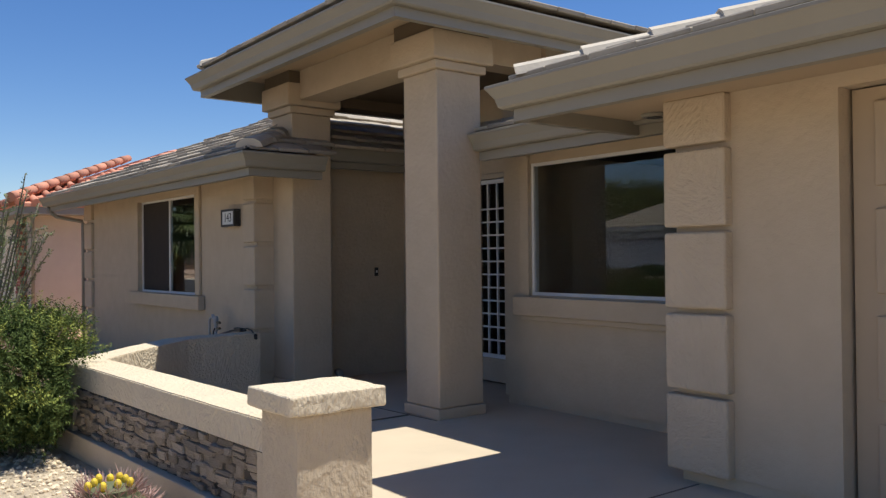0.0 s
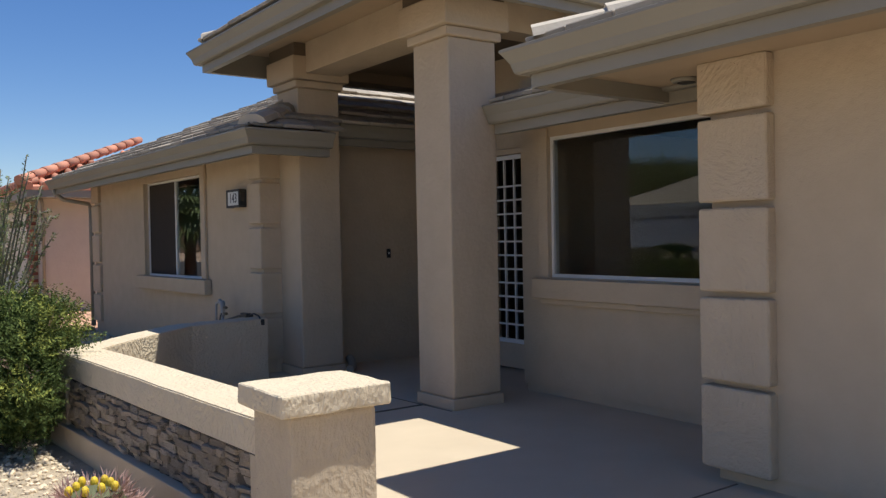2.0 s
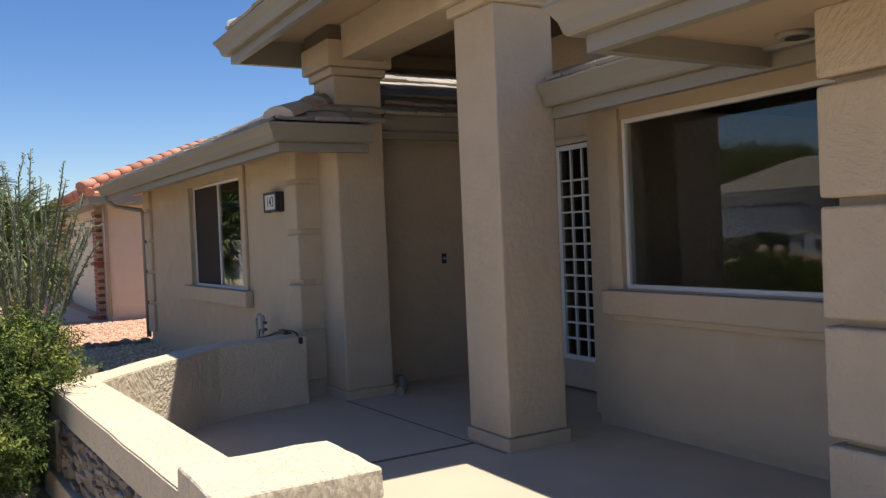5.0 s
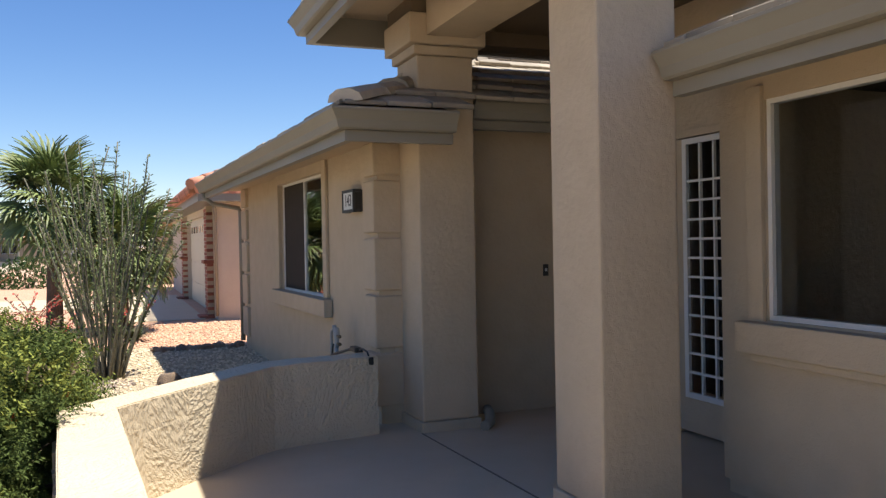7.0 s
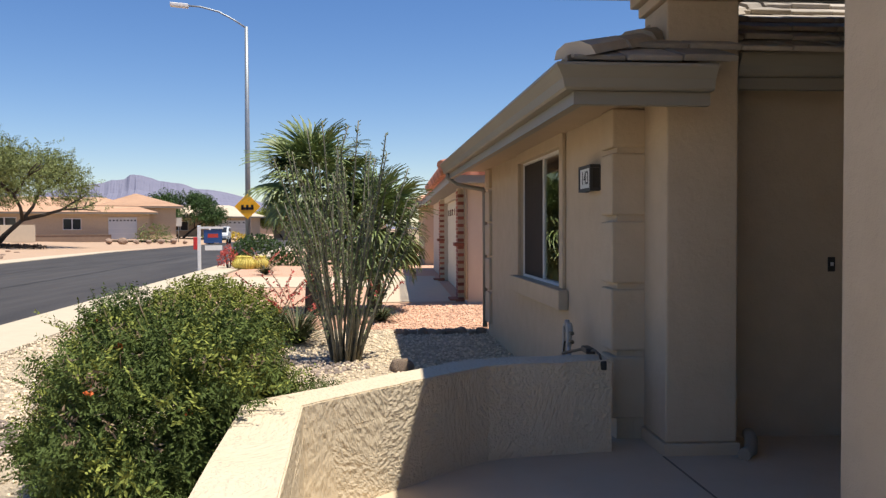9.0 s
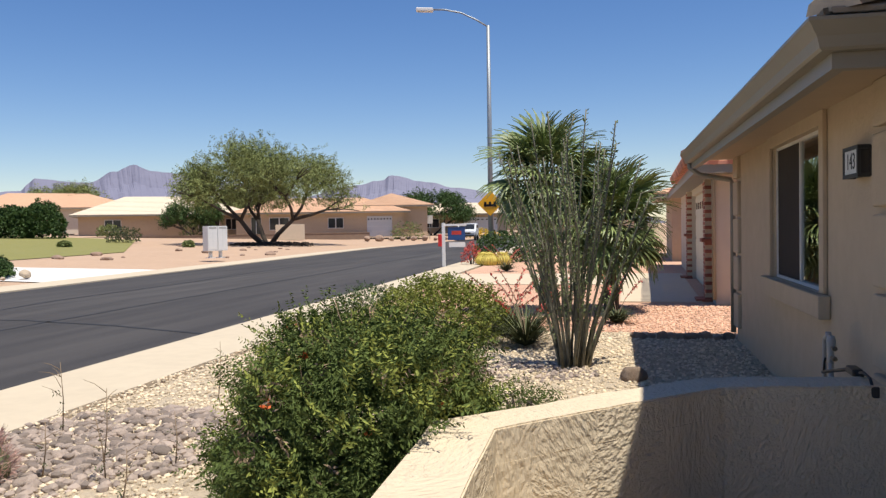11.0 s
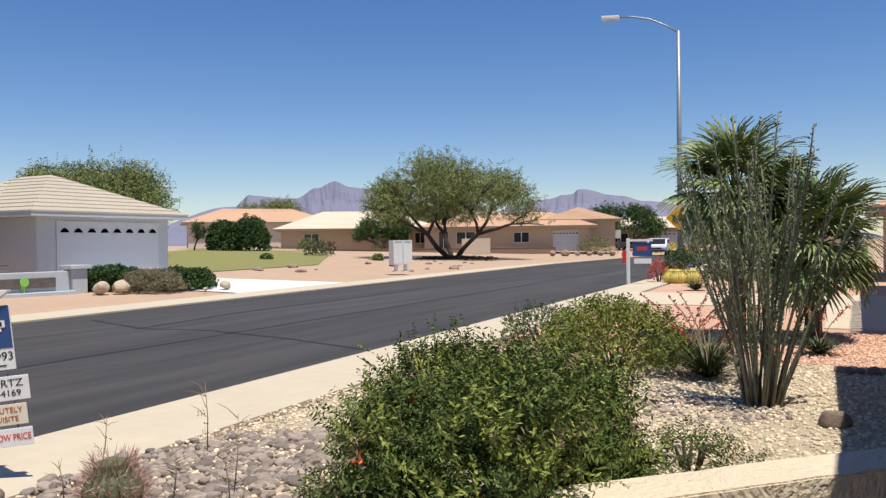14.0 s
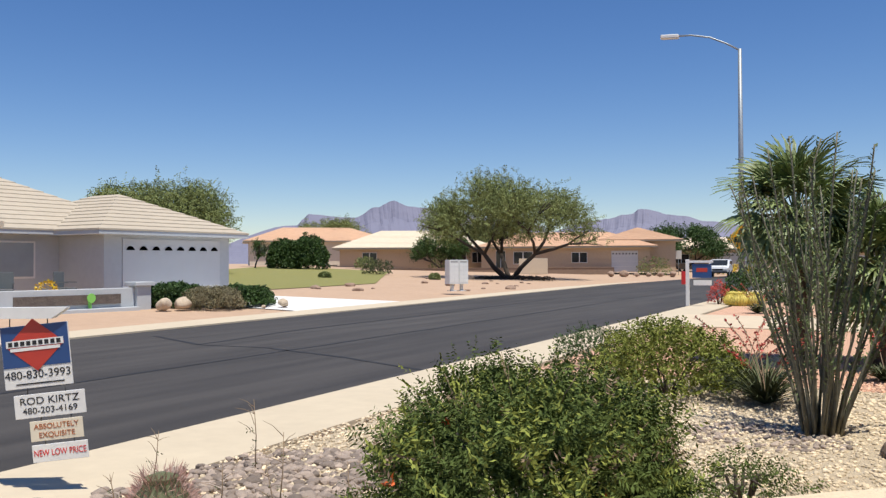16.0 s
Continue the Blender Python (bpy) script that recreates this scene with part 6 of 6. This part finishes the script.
shrub("mulch_patch", -24.0, 61.0, 0.16, (3.2, 1.6, 0.12), 400, BARK, "dark leaf litter under the mesquite", per=6, twig=0.1, leaf=0.2, wide=0.1, seed=42, lift=0.1, low=-0.2, stems=1)
drng = random.Random(14)
LOT_ROCK = material("brown_lot_rock", (0.36, 0.25, 0.18), (0.22, 0.15, 0.11), scale=4, rough=0.95, bump=0.02, bump_scale=6)
for i in range(26):
    x, y = drng.uniform(-30, -17), drng.uniform(34, 66)
    if x > road_far(y) - 2.5 or (x < -26 and y < 50):
        continue
    rock(x, y, drng.uniform(0.08, 0.27), LOT_ROCK, "brown desert rock on the sandy lot", ground_z(x, y) - 0.14, 80 + i, (1.4, 1, 0.6), "lot rocks")
# row of small rocks edging the far street side
for i in range(9):
    rock(-21.5 + i * 0.7, 76.0 + i * 1.5, drng.uniform(0.15, 0.36), LOT_ROCK, "brown rock along the far kerb", None, 120 + i, (1.2, 1, 0.8), "kerb rocks")
shrub("clipped_hedge", -2.55, 37.4, -0.1, (1.05, 1.3, 0.85), 700, LEAF_DARK, "clipped dark green hedge by the next drive", per=8, twig=0.1, leaf=0.09, wide=0.05, seed=50, lift=0.45, low=-0.6, lump=0.08)
shrub("clipped_hedge", -0.6, 37.9, -0.1, (1.1, 1.2, 0.8), 600, LEAF_DARK, "clipped dark green hedge by the next drive", per=8, twig=0.1, leaf=0.09, wide=0.05, seed=51, lift=0.45, low=-0.6, lump=0.08)
shrub("red_shrub", -3.35, 35.4, -0.1, (0.35, 0.35, 0.55), 200, RED, "small red flowering shrub by the hedge", per=8, twig=0.08, leaf=0.05, wide=0.03, seed=52, lift=0.5, low=-0.4)

# ---- street furniture ----
GALV = material("galvanised_steel", (0.32, 0.35, 0.37), (0.26, 0.29, 0.31), scale=5, rough=0.5, metal=0.5)
sl2 = base("street_lamp", -3.1, 38.3, -0.1, "tall galvanised street lamp with a curved arm", "street lamp")
part("pole", tube([(0, 0, 0), (0, 0, 5), (0, 0, 9.85)], 0.1, None, 12, [0.12, 0.1, 0.07]), GALV, sl2)
part("base_plate", tube([(0, 0, 0), (0, 0, 0.12)], 0.2, None, 12), GALV, sl2)
part("arm", tube([(0, 0, 9.8), (-0.5, -0.08, 10.12), (-1.1, -0.17, 10.42), (-1.8, -0.28, 10.58), (-2.3, -0.36, 10.6)], 0.035, None, 8), GALV, sl2)
hd = part("lamp_head", box(-0.36, 0.36, -0.14, 0.14, -0.08, 0.08, bevel=0.05, seg=3), FROSTED, sl2, "pale grey cobra-head lamp")
hd.matrix_basis = pose(-2.62, -0.4, 10.6, 0, 3, 8)
SIGN_YELLOW = plain("sign_yellow", (0.85, 0.42, 0.01), 0.45)
ws = part("warning_sign", box(-0.38, 0.38, -0.012, 0.012, -0.38, 0.38, bevel=0.01), SIGN_YELLOW, sl2, "yellow diamond warning sign with black golf-cart-like pictograms")
ws.matrix_basis = pose(0.0, -0.125, 2.42, 0, 45, 0)
for dx, w, h in ((-0.2, 0.1, 0.15), (0.0, 0.1, 0.15), (0.2, 0.1, 0.15), (0.0, 0.52, 0.05)):
    m = part("pictogram", box(dx - w / 2, dx + w / 2, -0.008, 0.0, -0.14, -0.14 + h + 0.06, bevel=0.02), INK, ws)
    m.matrix_basis = pose(0, -0.0125, 0, 0, -45, 0)
sl3 = copy_thing(sl2, pose(-6.3, 92.0, -0.1))
for o in list(sl3.children_recursive):
    if o.name.startswith(("warning_sign", "pictogram")):
        bpy.data.objects.remove(o)
# cluster mailbox
mb = base("mailbox_cluster", -16.5, 39.35, 0.08, "pale grey cluster mailboxes on short pedestals", "mailbox", "", 62)
for k, dx in enumerate((-0.27, 0.27)):
    cab = part("cabinet", box(dx - 0.26, dx + 0.26, -0.22, 0.22, 0.34, 1.5, bevel=0.015), FROSTED, mb)
    part("pedestal", tube([(dx, 0, 0.03), (dx, 0, 0.35)], 0.09, None, 10), FROSTED, mb)
    part("foot_plate", box(dx - 0.17, dx + 0.17, -0.17, 0.17, 0.0, 0.03), FROSTED, mb)
    for r in range(5):
        for c in range(2):
            part("door", box(dx - 0.24 + c * 0.245, dx - 0.01 + c * 0.245, -0.228, -0.2205, 0.42 + r * 0.19, 0.59 + r * 0.19), WHITE, cab)
    part("vent_panel", box(dx - 0.2, dx + 0.2, -0.229, -0.2205, 1.38, 1.46), GREYPIPE, cab)


# ---- sale signs ----
SIGN_WHITE = plain("sign_white", (0.80, 0.79, 0.76), 0.4)
SIGN_BLUE = plain("sign_blue", (0.02, 0.07, 0.22), 0.4)
SIGN_RED = plain("sign_red", (0.50, 0.045, 0.03), 0.4)
INK_RED = plain("red_ink", (0.62, 0.03, 0.03), 0.5)
INK_BROWN = plain("brown_ink", (0.42, 0.12, 0.03), 0.5)
SIGN_CREAM = plain("sign_cream", (0.78, 0.70, 0.55), 0.4)


def sale_sign(x, y, z, rz, label):
    """A hanging sale sign: post, arm and four boards, facing its own -y side."""
    s = base("sale_sign", x, y, z, label, "sign", "", rz)
    part("post", box(-0.62, -0.53, -0.045, 0.045, 0.0, 1.42, bevel=0.006), SIGN_WHITE, s)
    arm = [(-0.528, 1.18), (0.14, 1.18), (0.235, 1.245), (0.235, 1.255), (-0.528, 1.255)]
    bm = bmesh.new()
    lo = [bm.verts.new((a, -0.04, b)) for a, b in arm]
    hi = [bm.verts.new((a, 0.04, b)) for a, b in arm]
    bm.faces.new(lo), bm.faces.new(hi[::-1])
    for i in range(5):
        bm.faces.new((lo[i], hi[i], hi[(i + 1) % 5], lo[(i + 1) % 5]))
    bmesh.ops.recalc_face_normals(bm, faces=bm.faces)
    part("arm", bm, SIGN_WHITE, s)
    up = pose(0, 0, 0, 0, 0, 0)
    rows = (("board", 0.03, 0.925, 0.45, 0.465, SIGN_WHITE), ("rider", 0.12, 0.595, 0.47, 0.175, SIGN_WHITE), ("rider", 0.165, 0.425, 0.35, 0.15, SIGN_CREAM), ("rider", 0.19, 0.275, 0.37, 0.13, SIGN_WHITE))
    made = []
    for nm, cx, cz, w, h, mt in rows:
        b = part(nm, box(-w / 2, w / 2, -0.006, 0.006, -h / 2, h / 2, bevel=0.003), mt, s)
        shear = Matrix.Identity(4)
        shear[0][2] = -0.2
        b.matrix_basis = pose(cx, 0, cz) @ shear @ Matrix.Diagonal((1, 1, 0.9, 1))
        made.append(b)
    for cx, z0, z1 in ((-0.15, 1.12, 1.19), (0.1, 1.12, 1.19), (-0.03, 0.66, 0.72), (0.22, 0.66, 0.72), (0.06, 0.48, 0.53), (0.26, 0.48, 0.53), (0.09, 0.32, 0.37), (0.28, 0.32, 0.37)):
        part("hook", tube([(cx, 0, z0), (cx, 0, z1)], 0.004, None, 5), BLACK_METAL, s)
    main = made[0]
    part("blue_field", box(-0.222, 0.222, -0.009, -0.0065, -0.075, 0.23), SIGN_BLUE, main)
    dm = box(-0.135, 0.135, -0.0115, -0.0095, -0.135, 0.135)
    d = part("red_diamond", dm, SIGN_RED, main, "red diamond emblem")
    d.matrix_basis = pose(0, 0, 0.085) @ Matrix.Diagonal((1.25, 1, 0.72, 1)) @ pose(0, 0, 0, 0, 45, 0)
    part("name_band", box(-0.19, 0.19, -0.0145, -0.012, 0.075, 0.125), SIGN_WHITE, main)
    part("name_band", box(-0.165, 0.165, -0.0145, -0.012, 0.045, 0.068), SIGN_WHITE, main)
    for k in range(9):
        part("name_bar", box(-0.175 + k * 0.04, -0.148 + k * 0.04, -0.0165, -0.015, 0.084, 0.116), INK, main)
    T = pose(0, 0, 0, 90, 0, 0)
    lettering("480-830-3993", 0.085, INK, main, pose(0, -0.0075, -0.135) @ T, 0.001, 0.92)
    part("small_print", box(-0.15, 0.17, -0.0085, -0.0065, -0.205, -0.195), INK, main)
    lettering("ROD KIRTZ", 0.075, INK, made[1], pose(0, -0.0075, 0.036) @ T, 0.001, 1.02)
    lettering("480-203-4169", 0.065, INK, made[1], pose(0, -0.0075, -0.036) @ T, 0.001, 1.0)
    lettering("ABSOLUTELY", 0.056, INK_BROWN, made[2], pose(0, -0.0075, 0.032) @ T, 0.0012, 0.9)
    lettering("EXQUISITE", 0.056, INK_BROWN, made[2], pose(0, -0.0075, -0.032) @ T, 0.0012, 0.9)
    lettering("NEW LOW PRICE", 0.068, INK_RED, made[3], pose(0, -0.0075, 0) @ T, 0.0012, 0.66)
    return s


sale_sign(-1.79 - 0.235 * 0.829, 8.17 - 0.235 * 0.559, -0.095, 34.0, "white hanging house sale sign with riders on a post")
fs = base("far_sale_sign", -4.05, 33.7, -0.1, "white post with a hanging sale board by the street", "sign", "", 10)
part("post", box(-0.06, 0.06, -0.06, 0.06, 0, 1.62, bevel=0.008), SIGN_WHITE, fs)
part("arm", box(0.061, 0.85, -0.04, 0.04, 1.5, 1.58), SIGN_WHITE, fs)
part("board", box(0.16, 0.8, -0.012, 0.012, 0.98, 1.46), SIGN_BLUE, fs, "dark blue sale board")
part("emblem", box(0.3, 0.66, -0.016, -0.0125, 1.18, 1.32), SIGN_RED, fs)
part("rider", box(0.2, 0.8, -0.012, 0.012, 0.72, 0.9), SIGN_WHITE, fs)
part("flyer_box", box(-0.2, -0.061, -0.08, 0.08, 0.75, 1.2, bevel=0.015), INK_RED, fs, "red flyer box")

# road sign and parked van
rs = base("speed_sign", -19.7, 92.0, -0.1, "small white rectangular road sign on a post", "sign")
part("post", tube([(0, 0, 0), (0, 0, 2.6)], 0.04, None, 6), GALV, rs)
part("board", box(-0.35, 0.35, -0.06, -0.041, 1.8, 2.7), SIGN_WHITE, rs)
CARWHITE = plain("white_car_paint", (0.74, 0.75, 0.76), 0.25)
TYRE = plain("tyre_rubber", (0.02, 0.02, 0.02), 0.8)
van = base("parked_suv", -15.0, 90.0, -0.13, "white sport utility car parked facing up the street", "car", "", 6)
body = [(-2.3, 0.45), (-2.35, 0.95), (-1.35, 1.1), (-0.75, 1.72), (1.7, 1.78), (2.25, 1.1), (2.3, 0.45)]
bm = bmesh.new()
lo = [bm.verts.new((-0.95, y, z)) for y, z in body]
hi = [bm.verts.new((0.95, y, z)) for y, z in body]
bm.faces.new(lo[::-1]), bm.faces.new(hi)
for i in range(len(body)):
    bm.faces.new((lo[i], lo[(i + 1) % 7], hi[(i + 1) % 7], hi[i]))
bmesh.ops.recalc_face_normals(bm, faces=bm.faces)
bmesh.ops.bevel(bm, geom=list(bm.edges), offset=0.09, segments=3, affect="EDGES")
part("body", bm, CARWHITE, van)
ws2 = part("windscreen", box(-0.8, 0.8, -0.02, 0.02, -0.36, 0.36, bevel=0.01), DARK_GLASS, van)
ws2.matrix_basis = pose(0, -1.09, 1.43, -44, 0, 0)
part("grille", box(-0.5, 0.5, -2.38, -2.33, 0.68, 0.86, bevel=0.01), BLACK_METAL, van)
part("bumper", box(-0.9, 0.9, -2.42, -2.28, 0.4, 0.6, bevel=0.04), BLACK_METAL, van)
for sx in (-0.72, 0.72):
    part("headlight", box(sx - 0.17, sx + 0.17, -2.39, -2.3, 0.72, 0.88, bevel=0.03), FROSTED, van)
    part("side_window", box(sx * 1.32 - 0.01, sx * 1.32 + 0.01, -0.6, 1.6, 1.16, 1.6, bevel=0.004), DARK_GLASS, van)
    part("mirror", box(sx * 1.42 - 0.09, sx * 1.42 + 0.09, -0.85, -0.75, 1.12, 1.28, bevel=0.03), CARWHITE, van)
    for sy in (-1.4, 1.4):
        wl = part("wheel", tube([(sx * 1.1, sy, 0.36), (sx * 1.38, sy, 0.36)], 0.36, None, 20), TYRE, van)
        part("rim", tube([(sx * 1.381, sy, 0.36), (sx * 1.39, sy, 0.36)], 0.22, None, 16), GALV, wl)


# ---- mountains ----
# Aerial haze is mixed into the base colour as a bluish purple.
HAZE = material("far_mountain_haze", (0.215, 0.215, 0.275), (0.175, 0.178, 0.245), scale=0.006, rough=1.0, bump=8, bump_scale=0.02, detail=9, spec=0.0)


def mountain(name, crest, depth, seed):
    """A rugged range: crest heights along a far line, spread over cliffs and aprons."""
    verts, faces = [], []
    n = 90
    (ax, ay, _), (bx, by, _) = crest[0], crest[-1]
    out = Vector((ay - by, bx - ax, 0)).normalized()
    if out.dot(Vector((ax, ay, 0))) > 0:
        out = -out
    ks = len(crest) - 1
    for i in range(n + 1):
        f = i / n * ks
        j = min(ks - 1, int(f))
        e = f - j
        e = e * e * (3 - 2 * e)
        c = Vector(crest[j]).lerp(Vector(crest[j + 1]), e)
        c.x = crest[j][0] + (crest[j + 1][0] - crest[j][0]) * (f - j)
        c.y = crest[j][1] + (crest[j + 1][1] - crest[j][1]) * (f - j)
        rug = 7 * noise.noise(Vector((i * 0.13, seed, 0))) + 3 * noise.noise(Vector((i * 0.31, seed, 3)))
        for q, (h, o) in enumerate(((1.0, 0), (0.72, 0.12), (0.58, 0.3), (0.3, 0.55), (-0.1, 1.0))):
            k = 1 if h > 0 else 0
            p = c + out * depth * (o + 0.022 * noise.noise(Vector((i * 0.4, q * 3.1, seed))))
            verts.append((p.x, p.y, max(-5, (c.z + rug) * h * (1 + (0.05 * noise.noise(Vector((i * 0.35, q * 1.7, seed + 9))) if q else 0)) if k else -5)))
        p = c - out * depth
        verts.append((p.x, p.y, -5))
    for i in range(n):
        a, b = i * 6, i * 6 + 6
        for q in range(4):
            faces.append((a + q, b + q, b + q + 1, a + q + 1))
        faces.append((a, a + 5, b + 5, b))
    me = raw(name, verts, faces, HAZE)
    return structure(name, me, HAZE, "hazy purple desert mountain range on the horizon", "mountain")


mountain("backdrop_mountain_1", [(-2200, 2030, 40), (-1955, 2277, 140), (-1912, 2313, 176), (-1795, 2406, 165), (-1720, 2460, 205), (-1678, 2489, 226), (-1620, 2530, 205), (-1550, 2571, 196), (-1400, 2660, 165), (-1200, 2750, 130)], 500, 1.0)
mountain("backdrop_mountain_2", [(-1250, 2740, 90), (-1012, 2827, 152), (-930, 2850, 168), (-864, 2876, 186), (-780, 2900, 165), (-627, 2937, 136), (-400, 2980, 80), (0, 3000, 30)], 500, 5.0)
